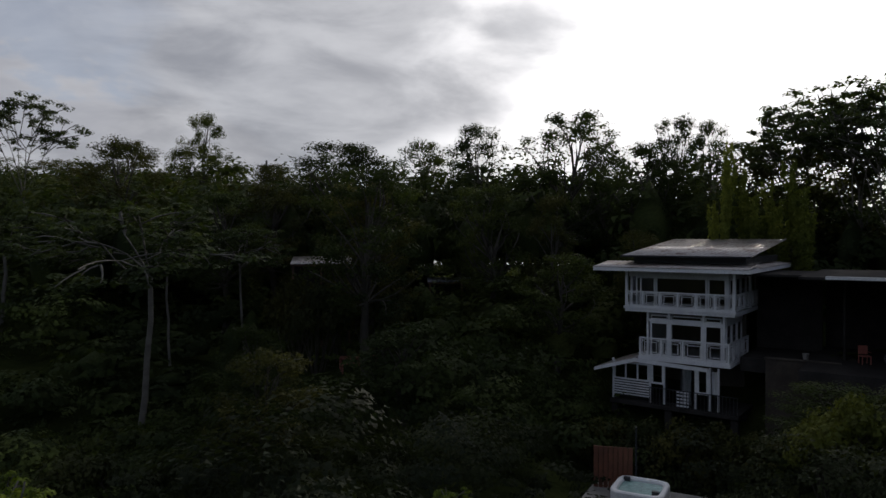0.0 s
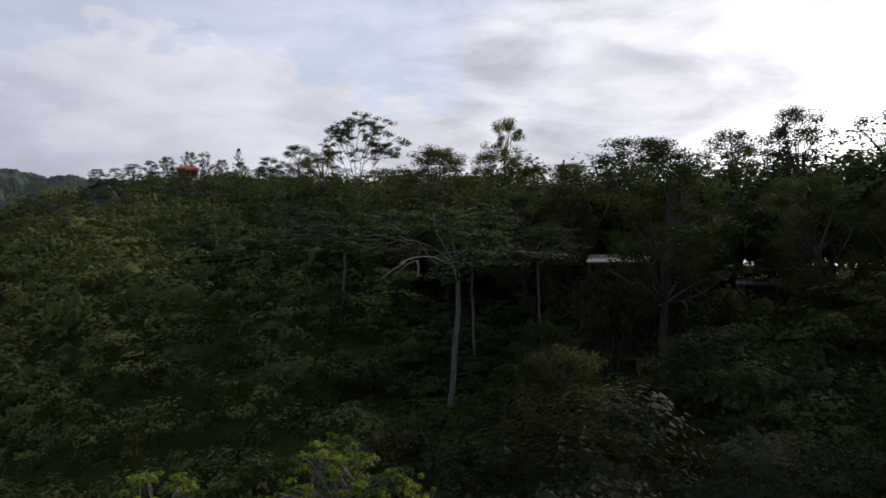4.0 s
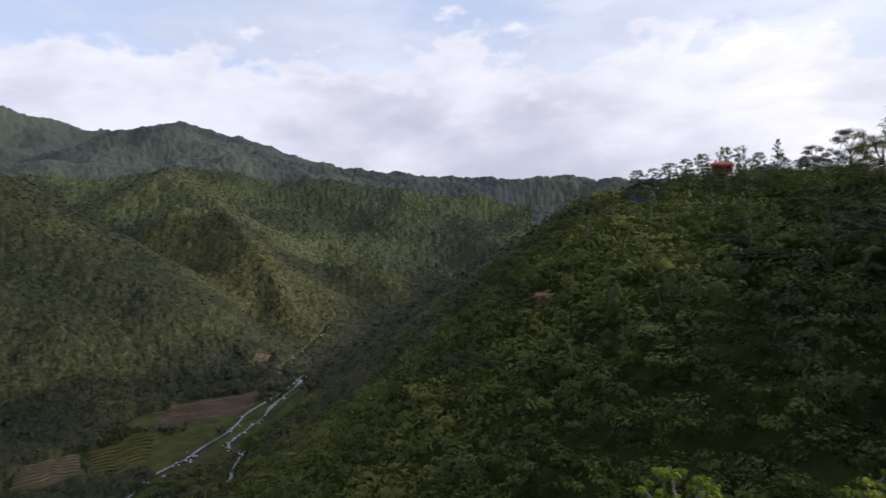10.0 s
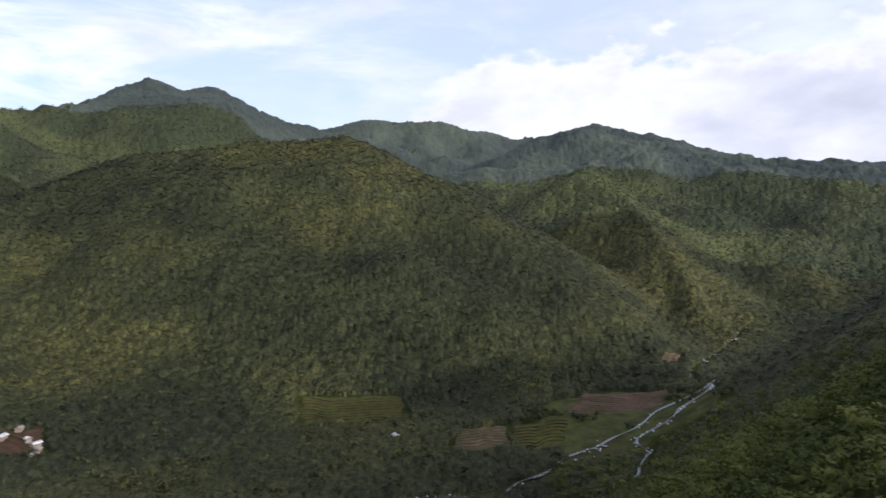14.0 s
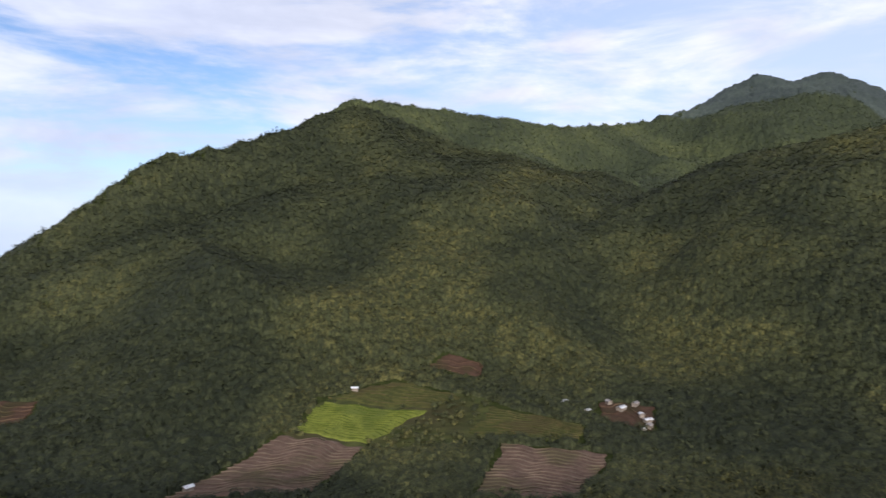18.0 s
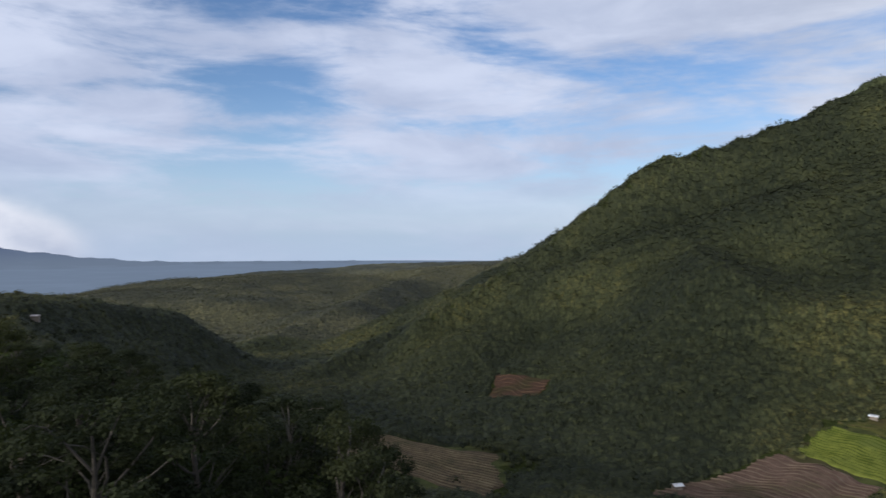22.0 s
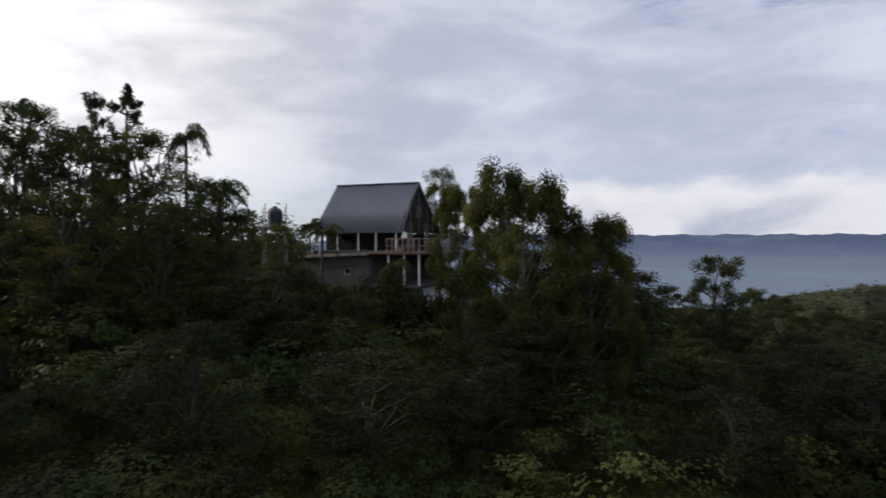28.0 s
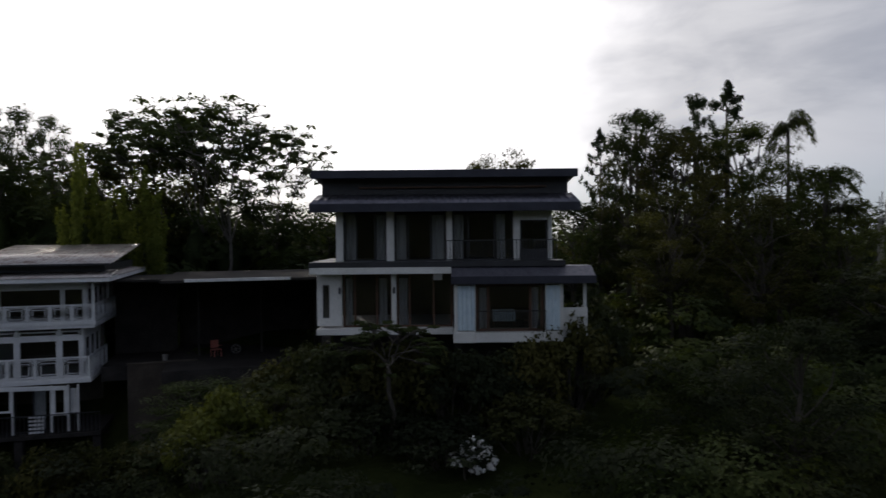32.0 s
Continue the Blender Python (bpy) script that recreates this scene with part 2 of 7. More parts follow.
def ground_material():
    m, n, bsdf, _ = material("undergrowth", 1.0)
    bsdf.inputs["Specular IOR Level"].default_value = 0.0
    pos = place_of(n)
    a = n.noise(pos, 0.02, 4.0, 0.6)
    b = n.noise(pos, 0.25, 5.0, 0.65)
    col = n.mix(n.smooth(b, 0.3, 0.7), (0.015, 0.020, 0.007, 1), (0.034, 0.042, 0.014, 1))
    col = n.mix(n.math("MULTIPLY", n.smooth(a, 0.5, 0.75), 0.5), col, (0.055, 0.060, 0.020, 1))
    n.set(bsdf.inputs["Base Color"], col)
    bmp = n.add("ShaderNodeBump", Strength=0.6, Distance=1.5, Height=b)
    n.tree.links.new(bmp.outputs[0], bsdf.inputs["Normal"])
    return m


M_GROUND = ground_material()
M_LEAF = foliage("leaves_broad", (0.022, 0.033, 0.011), (0.048, 0.065, 0.018), (0.10, 0.11, 0.029), single=0.12, crown=0.34)
# Broad leaves toned darker: shade on the near slopes put into leaf colour
M_LEAF_SHADED = foliage("leaves_shaded", (0.016, 0.022, 0.011), (0.032, 0.040, 0.018), (0.066, 0.072, 0.027), single=0.14, crown=0.36)
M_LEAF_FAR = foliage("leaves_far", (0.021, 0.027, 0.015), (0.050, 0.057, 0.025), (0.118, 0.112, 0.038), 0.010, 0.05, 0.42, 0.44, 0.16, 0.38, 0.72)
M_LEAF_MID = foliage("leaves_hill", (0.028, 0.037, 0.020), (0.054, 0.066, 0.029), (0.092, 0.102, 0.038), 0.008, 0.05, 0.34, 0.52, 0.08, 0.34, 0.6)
# Bluish grey leaves of the distant forest: the air's haze put into their colour
M_LEAF_HAZED = foliage("leaves_haze_blue", (0.032, 0.043, 0.040), (0.050, 0.065, 0.055), (0.074, 0.090, 0.065), 0.006, 0.05, 0.2, 0.58, 0.06, 0.30, 0.5)
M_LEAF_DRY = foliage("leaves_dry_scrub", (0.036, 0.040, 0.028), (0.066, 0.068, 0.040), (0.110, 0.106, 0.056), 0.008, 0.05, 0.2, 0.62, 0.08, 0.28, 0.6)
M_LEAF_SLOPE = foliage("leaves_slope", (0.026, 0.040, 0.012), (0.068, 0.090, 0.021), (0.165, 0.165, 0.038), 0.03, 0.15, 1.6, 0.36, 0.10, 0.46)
M_LEAF_FLAT = foliage("leaves_feathery", (0.024, 0.035, 0.014), (0.046, 0.064, 0.022), (0.080, 0.10, 0.032), 0.2)
M_LEAF_BRIGHT = foliage("leaves_yellow_green", (0.045, 0.07, 0.012), (0.11, 0.15, 0.018), (0.24, 0.28, 0.035), 0.6)
M_LEAF_PINE = foliage("needles", (0.018, 0.030, 0.012), (0.035, 0.055, 0.022), (0.06, 0.085, 0.03), 0.3)
M_BARK = plain("bark_dark", (0.035, 0.030, 0.025), (0.075, 0.065, 0.052), 2.0, 0.85, 0, 0.5, 12.0)
M_BARK_GREY = plain("bark_grey", (0.055, 0.050, 0.045), (0.105, 0.097, 0.086), 1.7, 0.82, 0, 0.4, 11.0)
M_BARK_PALE = plain("bark_pale", (0.075, 0.068, 0.06), (0.135, 0.125, 0.11), 1.5, 0.8, 0, 0.4, 10.0)

# ---- terrain ----
def lattice(x, y, seed):
    xi, yi = np.floor(x), np.floor(y)
    fx, fy = x - xi, y - yi
    fx, fy = fx * fx * (3 - 2 * fx), fy * fy * (3 - 2 * fy)

    def h(a, b):
        v = np.sin(a * 127.1 + b * 311.7 + seed * 74.7) * 43758.5453
        return v - np.floor(v)

    return (h(xi, yi) * (1 - fx) + h(xi + 1, yi) * fx) * (1 - fy) + (h(xi, yi + 1) * (1 - fx) + h(xi + 1, yi + 1) * fx) * fy


def fbm(x, y, scale, octaves=4, seed=0):
    out, amp, tot = 0.0, 1.0, 0.0
    for o in range(octaves):
        out = out + amp * (lattice(x / scale * 2**o, y / scale * 2**o, seed + o) - 0.5)
        tot += amp
        amp *= 0.5
    return out / tot * 2


def polar(az, r):
    a = np.radians(az)
    return -np.sin(a) * r, np.cos(a) * r


# crests: bearing, distance, height; then how they fall away: gentle slope, over how far, steep slope
CRESTS = {
    "house_ridge": ([(50, 400, 22), (46, 290, 19), (38, 170, 8), (20, 98, -1), (0, 76, -5), (-25, 60, -6), (-48, 41, -5.5), (-78, 47, -6.5), (-98, 58, -7.5), (-116, 90, -15), (-129, 250, -33), (-132, 480, -33), (-136, 560, -40), (-140, 640, -50), (-146, 720, -70), (-149, 735, -98), (-152, 715, -122)], 0.17, 48, 0.72),
    "ridge_nose": ([(50, 400, 22), (58.5, 430, 3), (63.3, 430, -33), (71, 430, -77), (74.5, 420, -112)], 0.55, 50, 0.62),
    "main_peak": ([(125.7, 1650, 310), (133, 1450, 228), (139, 1250, 192), (148.7, 1100, 198), (156, 1020, 202), (163.7, 960, 136)], 0.56, 100, 0.50),
    "peak_shoulder": ([(163.7, 960, 136), (172, 890, 98), (176.5, 840, 40), (182, 790, -26), (191, 690, -82)], 0.9, 90, 0.55),
    "middle_hill": ([(118, 1500, 190), (112, 1000, 130), (109, 850, 120), (103, 790, 72), (97, 710, -2), (91, 630, -44), (84, 560, -90)], 0.40, 60, 0.62),
    "middle_shoulder": ([(110, 850, 118), (119, 860, 108), (126, 880, 92), (134, 800, 30), (141, 680, -42), (146, 560, -88)], 0.45, 60, 0.60),
    "twin_peaks": ([(126, 1700, 342), (124, 1720, 366), (122.3, 1760, 344), (119.8, 1760, 366), (114.7, 1820, 304), (110, 1900, 280)], 0.5, 100, 0.5),
    "cloud_range": ([(110, 2700, 432), (106.5, 2650, 452), (101, 2600, 426), (96, 2700, 390), (90, 2800, 370)], 0.5, 200, 0.45),
    "spur": ([(88, 1900, 210), (89.5, 1350, 118), (89.7, 1180, 98), (86.5, 1060, 60), (83, 900, -10), (80.5, 780, -72)], 0.62, 60, 0.62),
    "far_slope": ([(92, 2100, 296), (88.5, 2000, 312), (84, 1900, 262), (79, 1800, 200), (73, 1700, 158), (65, 1650, 140), (56, 1600, 136), (45, 1500, 110)], 0.40, 150, 0.34),
    "valley_spur": ([(178, 1150, -40), (183, 1080, -72), (188, 900, -88), (193, 760, -106), (200, 640, -124)], 0.42, 60, 0.5),
    "outer_spur": ([(188, 1900, -92), (193, 1600, -106), (197, 1250, -124), (201, 1080, -138), (205, 960, -148)], 0.36, 80, 0.4),
    "left_plateau": ([(182, 2100, -78), (190, 2300, -90), (198, 2200, -106), (205, 1900, -112), (209, 1700, -118)], 0.06, 300, 0.30),
    "left_plateau_back": ([(160, 2600, -70), (176, 2600, -80), (190, 2900, -118)], 0.06, 500, 0.2),
}
# cuts in the slope: bearing, distance, radius, depth
HOLLOWS = [(83, 258, 72, 18), (-20, 38, 8, 4.6), (-15.5, 28, 5, 1.5), (-30, 38, 7, 1.5)]
FLOOR = [(74, 1000, -88), (78, 700, -103), (80, 560, -107), (84, 430, -109), (95, 360, -110), (120, 340, -111), (150, 390, -112), (178, 400, -118), (200, 560, -130), (205, 900, -156), (204, 1400, -172)]


def along(x, y, pts):
    """Distance to a line through pts, and the line's height there."""
    best_d, best_z = np.full(np.shape(x), 1e9), np.zeros(np.shape(x))
    p = [(*polar(a, r), z) for a, r, z in pts]
    for (x0, y0, z0), (x1, y1, z1) in zip(p, p[1:]):
        dx, dy = x1 - x0, y1 - y0
        s = np.clip(((x - x0) * dx + (y - y0) * dy) / (dx * dx + dy * dy), 0, 1)
        d = np.hypot(x - x0 - s * dx, y - y0 - s * dy)
        near = d < best_d
        best_d, best_z = np.where(near, d, best_d), np.where(near, z0 + s * (z1 - z0), best_z)
    return best_d, best_z


def ridge(x, y, pts, k1, d1, k2):
    """The highest of the slopes that fall from each stretch of a crest."""
    top = np.full(np.shape(x), -900.0)
    for a, b in zip(pts, pts[1:]):
        d, z = along(x, y, (a, b))
        top = np.maximum(top, z - np.where(d < d1, k1 * d, k1 * d1 + k2 * (d - d1)))
    return top


def height(x, y):
    x, y = np.asarray(x, float), np.asarray(y, float)
    r = np.hypot(x, y)
    soft = 7.0
    far = np.clip((r - 150) / 500, 0, 1)
    wob = fbm(x, y, 260, 4, 3) * 34 * far + fbm(x, y, 70, 3, 8) * (2.0 + 7 * far)
    gully = np.abs(fbm(x, y, 210, 2, 21)) * 58 * far
    d, z = along(x, y, FLOOR)
    flat = z + np.clip((d - 45) * 0.06, 0, 14)
    out = np.clip((r - 1300) / 1000, 0, 1)
    flat = flat + (-196 - flat) * out * out * (3 - 2 * out)
    acc = np.exp(np.maximum(flat + fbm(x, y, 60, 3, 5) * 2, -200) / soft)
    for pts, k1, d1, k2 in CRESTS.values():
        d, _ = along(x, y, pts)
        grow = np.clip(d / 120, 0, 1)
        acc = acc + np.exp(np.clip(ridge(x, y, pts, k1, d1, k2) + (wob - gully + 8 * far) * grow * (0.22 if k1 < 0.2 else 1.0), -300, 900) / soft)
    h = np.log(acc) * soft
    for az, dist, rad, deep in HOLLOWS:
        hx, hy = polar(az, dist)
        h = h - deep * np.exp(-((x - hx) ** 2 + (y - hy) ** 2) / rad**2)
    return np.where(r > 2600, np.maximum(np.minimum(h, 500), -200), h)


def mesh_object(name, verts, faces, mat, parent=None, smooth=False, tone=None):
    """A mesh object straight from arrays: faces are all triangles or all quads."""
    verts, faces = np.asarray(verts, np.float32), np.asarray(faces, np.int32)
    me = bpy.data.meshes.new(name)
    nf, k = faces.shape
    me.vertices.add(len(verts))
    me.vertices.foreach_set("co", verts.ravel())
    me.loops.add(nf * k)
    me.loops.foreach_set("vertex_index", faces.ravel())
    me.polygons.add(nf)
    me.polygons.foreach_set("loop_start", np.arange(0, nf * k, k, dtype=np.int32))
    if tone is not None:
        me.attributes.new("tone", "FLOAT", "FACE").data.foreach_set("value", np.asarray(tone, np.float32))
    me.update(calc_edges=True)
    if smooth:
        me.shade_smooth()
    me.materials.append(mat)
    ob = new(name, me)
    ob.parent = parent
    return ob


RINGS = np.concatenate([[0.02, 3.0], 8 * 1.0245 ** np.arange(0, 266)])
RINGS = RINGS[RINGS < 4890]
BEARINGS = np.arange(0, 360, 0.6)
GA, GR = np.meshgrid(BEARINGS, RINGS, indexing="ij")
GX, GY = polar(GA, GR)
GZ = height(GX, GY)
na, nr = GA.shape
idx = np.arange(na * nr).reshape(na, nr)
a0, a1 = idx, np.roll(idx, -1, 0)
quads = np.stack([a0[:, :-1], a0[:, 1:], a1[:, 1:], a1[:, :-1]], -1).reshape(-1, 4)
ground = mesh_object("ground", np.stack([GX, GY, GZ], -1).reshape(-1, 3), quads[:, ::-1], M_GROUND, smooth=True)
tagged(ground, "steep green hills and valley floor under forest", "ground", kind="structure")

# how steeply one must look up or down to see past each place on the ground
RISE = np.maximum.accumulate((GZ + 3.0) / GR, axis=1)


def in_view(x, y, z, slack):
    """Whether a tree top at x, y, z shows above the land in front of it."""
    r = np.hypot(x, y)
    ia = np.round((np.degrees(np.arctan2(-x, y)) % 360) / 0.6).astype(int) % na
    ir = np.clip(np.searchsorted(RINGS, r) - 2, 0, nr - 1)
    return ((z + slack) / r > RISE[ia, ir] - 0.004) & ((z + slack) / r > -0.43)


# ---- forest ----
RNG = np.random.default_rng(7)


def leaf_tris(centre, normal, size, rng, stretch=1.0, loose=0.45):
    """One triangle for each leaf clump, lying about across its normal."""
    n = normal + rng.normal(0, loose, normal.shape)
    n /= np.linalg.norm(n, axis=1, keepdims=True) + 1e-9
    ref = rng.normal(0, 1, normal.shape)
    u = np.cross(n, ref)
    u /= np.linalg.norm(u, axis=1, keepdims=True) + 1e-9
    v = np.cross(n, u)
    s = size[:, None]
    p0 = centre + u * s * 0.62 * stretch
    p1 = centre - u * s * 0.5 * stretch + v * s * 0.45
    p2 = centre - u * s * 0.5 * stretch - v * s * 0.45
    verts = np.stack([p0, p1, p2], 1).reshape(-1, 3)
    return verts, np.arange(len(verts)).reshape(-1, 3)


def dome(sides, rings):
    """A cap of triangles over the unit circle: points and faces."""
    pts = [(math.cos(2 * math.pi * (k + 0.5 * (q % 2)) / sides) * math.cos(e), math.sin(2 * math.pi * (k + 0.5 * (q % 2)) / sides) * math.cos(e), math.sin(e)) for q in range(rings) for k in range(sides) for e in (math.radians(-38 + 110 * q / rings),)]
    faces = []
    for q in range(rings - 1):
        for k in range(sides):
            a, b = q * sides + k, q * sides + (k + 1) % sides
            faces += [(a, b, a + sides), (b, b + sides, a + sides)]
    top = len(pts)
    faces += [((rings - 1) * sides + k, (rings - 1) * sides + (k + 1) % sides, top) for k in range(sides)]
    return np.array(pts + [(0, 0, 1.0)]), np.array(faces)


def canopy(name, x, y, radius, tall, lobes, per, leaf, mat, label, sides=6, rings=2, rough=0.2, core=0.8):
    """A stretch of wood in one mesh: every crown a rough core under lobes of leaf clumps in uneven layers."""
    z = np.where(np.hypot(x, y) > 250, lie(x, y), height(x, y))
    n = len(x)
    tone = RNG.random(n)
    ext = np.stack([radius, radius * RNG.uniform(0.8, 1.2, n), tall * 0.52], -1)[:, None, :]
    base = np.stack([x, y, z + tall * 0.44], -1)[:, None, :]
    parts, tones = [], []
    if core:
        pts, tri = dome(sides, rings)
        turn = RNG.uniform(0, 2 * np.pi, n)
        c, s_ = np.cos(turn)[:, None], np.sin(turn)[:, None]
        spun = np.stack([pts[None, :, 0] * c - pts[None, :, 1] * s_, pts[None, :, 0] * s_ + pts[None, :, 1] * c, np.broadcast_to(pts[None, :, 2], (n, len(pts)))], -1)
        cap = (base + spun * ext * (core + rough * RNG.uniform(-1, 1, (n, len(pts), 1)))).reshape(-1, 3)
        parts.append((cap, (tri[None] + (np.arange(n) * len(pts))[:, None, None]).reshape(-1, 3)))
        tones.append(np.repeat(tone, len(tri)))
    if lobes:
        way = RNG.normal(0, 1, (n, lobes, 3))
        way[..., 2] = np.abs(way[..., 2]) * 0.9 - 0.2
        way /= np.linalg.norm(way, axis=2, keepdims=True)
        mid = base + way * ext * RNG.uniform(0.62, 0.95, (n, lobes, 1))
        wide = ext * RNG.uniform(0.26, 0.46, (n, lobes, 1)) * np.array([1, 1, 0.55])
        dirs = RNG.normal(0, 1, (n, lobes, per, 3))
        dirs[..., 2] = np.abs(dirs[..., 2]) * 0.9 - 0.3
        dirs /= np.linalg.norm(dirs, axis=3, keepdims=True)
        centre = (mid[:, :, None] + dirs * wide[:, :, None] * RNG.uniform(0.6, 1.15, (n, lobes, per, 1))).reshape(-1, 3)
        size = np.repeat(radius * leaf, lobes * per) * (0.6 + 0.8 * RNG.random(n * lobes * per))
        parts.append(leaf_tris(centre, (dirs * 0.6 + way[:, :, None] + np.array([0, 0, 0.45])).reshape(-1, 3), size, RNG, 1.0, 0.32))
        own = np.clip(tone[:, None] + RNG.normal(0, 0.07, (n, lobes)), 0, 0.999)
        tones.append(np.repeat(own.ravel(), per))
    ob = mesh_object(name, *merge(parts), mat, tone=np.concatenate(tones))
    return tagged(ob, label, "forest", kind="stuff")


def lie(x, y):
    """Height of the ground sheet itself, between its points."""
    a = (np.degrees(np.arctan2(-x, y)) % 360) / 0.6
    r = np.hypot(x, y)
    i0 = np.floor(a).astype(int) % na
    i1, fa = (i0 + 1) % na, a - np.floor(a)
    j = np.clip(np.searchsorted(RINGS, r) - 1, 0, nr - 2)
    fr = np.clip((r - RINGS[j]) / (RINGS[j + 1] - RINGS[j]), 0, 1)
    return (GZ[i0, j] * (1 - fr) + GZ[i0, j + 1] * fr) * (1 - fa) + (GZ[i1, j] * (1 - fr) + GZ[i1, j + 1] * fr) * fa


def crown_roof(x, y, c, seed):
    """Domed crowns of about c metres on a shaken grid: height, outward direction and tone of the crown that tops each point."""
    gx, gy = np.floor(x / c), np.floor(y / c)
    best, tone = np.full(x.shape, 0.08 * c), np.full(x.shape, 0.1)
    out = np.zeros((len(x), 3))
    out[:, 2] = 1.0

    def h(a, b, k):
        v = np.sin(a * 127.1 + b * 311.7 + (seed + k) * 74.7) * 43758.5453
        return v - np.floor(v)

    for i in (-1, 0, 1):
        for j in (-1, 0, 1):
            a, b = gx + i, gy + j
            dx, dy = x - (a + 0.1 + 0.8 * h(a, b, 0)) * c, y - (b + 0.1 + 0.8 * h(a, b, 1)) * c
            rad = c * (0.42 + 0.42 * h(a, b, 2) ** 1.5)
            q = 1 - (dx * dx + dy * dy) / rad**2
            up = np.sqrt(np.maximum(q, 0)) * rad
            z = np.where(q > 0, c * 0.42 * h(a, b, 3) + 0.9 * up, -1.0)
            k = z > best
            best, tone = np.where(k, z, best), np.where(k, h(a, b, 4), tone)
            out[k] = np.stack([dx, dy, up + 0.25 * rad], -1)[k] / rad[k][:, None]
    return best, out, tone


def crown_mix(x, y, c, seed):
    """Crowns of two sizes: the close ones, and scattered larger ones that stand above them."""
    z, out, tone = crown_roof(x, y, c, seed)
    z2, out2, tone2 = crown_roof(x + 3.7, y - 8.1, 1.75 * c, seed + 9)
    k = (z2 * 0.85 > z) & (tone2 > 0.6)
    return np.where(k, z2 * 0.85, z), np.where(k[:, None], out2, out), np.where(k, tone2 * 1.7 - 0.8, tone)


def canopy_roof(name, az0, az1, d_az, r0, r1, ratio, crown, mat, label, relief=1.0):
    """Closed forest on the far hills: the crowns as one uneven sheet of domes."""
    az = np.arange(az0, az1, d_az)
    rr = r0 * ratio ** np.arange(0, int(math.log(r1 / r0) / math.log(ratio)) + 2)
    a, r = np.meshgrid(az, rr, indexing="ij")
    a, r = a + RNG.uniform(-0.35, 0.35, a.shape) * d_az, r * (1 + RNG.uniform(-0.35, 0.35, a.shape) * (ratio - 1))
    x, y = (q.ravel() for q in polar(a, r))
    land = lie(x, y)
    clear = patch_mask(x, y)
    shown = in_view(x, y, land, 2.0 * crown + 3) & ~clear
    c, _, tone = crown_mix(x, y, crown, 51)
    rough = (lattice(x / (0.22 * crown), y / (0.22 * crown), 57) - 0.5) * 0.26 + RNG.normal(0, 0.03, len(x))
    z = land + np.where(clear, -2.0, c * relief + crown * (rough * relief + 0.45 * lattice(x / (3.1 * crown), y / (3.1 * crown), 52)) - 0.15 * crown)
    na_, nr_ = a.shape
    z = z.reshape(a.shape)
    for rim in (0, -1):
        z[:, rim] = land.reshape(a.shape)[:, rim] - 2.0
    z = z.ravel()
    i = (np.arange(na_ - 1)[:, None] * nr_ + np.arange(nr_ - 1)[None]).ravel()
    f = np.stack([i, i + nr_, i + nr_ + 1, i + 1], 1)
    f = f[shown[f].any(axis=1)]
    used, f2 = np.unique(f, return_inverse=True)
    ob = mesh_object(name, np.stack([x, y, z], -1)[used], f2.reshape(f.shape), mat, tone=np.clip(tone[f[:, 0]], 0, 0.999))
    return tagged(ob, label, "forest", kind="stuff")


def far_canopy(name, r0, r1, step, size, crown, mat, label, loose=0.3, lift=0.0, az0=0.0, az1=360.0, flat=0.0):
    """Leaf masses over a roof of domed crowns, in one mesh."""
    x, y = scatter(r0, r1, step, az0, az1)
    z = lie(x, y)
    k = in_view(x, y, z, crown)
    x, y, z = x[k], y[k], z[k]
    k = ~patch_mask(x, y)
    x, y, z = x[k], y[k], z[k]
    n = len(x)
    c, normal, tone = crown_mix(x, y, crown, 51)
    low = crown * (0.45 * lattice(x / (3.1 * crown), y / (3.1 * crown), 52) - 0.25 + lift)
    centre = np.stack([x, y, z + c + low + RNG.normal(0, 0.04 * crown, n)], -1)
    tone = np.clip(tone + RNG.normal(0, 0.06, n), 0, 0.999)
    v, f = leaf_tris(centre, normal * 0.6 + np.array([0, 0, flat]), size * RNG.uniform(0.5, 1.4, n), RNG, 1.0, loose)
    return tagged(mesh_object(name, v, f, mat, tone=tone), label, "forest", kind="stuff")


def merge(parts):
    """Several lists of points and faces as one."""
    verts, faces, n = [], [], 0
    for v, f in parts:
        verts.append(v)
        faces.append(f + n)
        n += len(v)
    return np.concatenate(verts), np.concatenate(faces)


def scatter(r0, r1, step, az0=0.0, az1=360.0):
    """Points on a shaken grid in a ring about the hill."""
    g = np.arange(-r1, r1, step)
    x, y = np.meshgrid(g, g)
    x, y = x.ravel() + RNG.uniform(-0.5, 0.5, x.size) * step, y.ravel() + RNG.uniform(-0.5, 0.5, x.size) * step
    r, a = np.hypot(x, y), np.degrees(np.arctan2(-x, y)) % 360
    k = (r >= r0) & (r < r1) & (a >= az0) & (a <= az1)
    return x[k], y[k]


def in_field(x, y, corners):
    """How far a place lies inside a four-cornered field, in metres; negative outside."""
    p = [polar(a, r) for a, r in corners]
    turn = sum(p[i][0] * p[(i + 1) % 4][1] - p[(i + 1) % 4][0] * p[i][1] for i in range(4))
    best = np.full(np.shape(x), 1e9)
    for i in range(4):
        (x0, y0), (x1, y1) = p[i], p[(i + 1) % 4]
        best = np.minimum(best, np.sign(turn) * ((x1 - x0) * (y - y0) - (y1 - y0) * (x - x0)) / math.hypot(x1 - x0, y1 - y0))
    return best


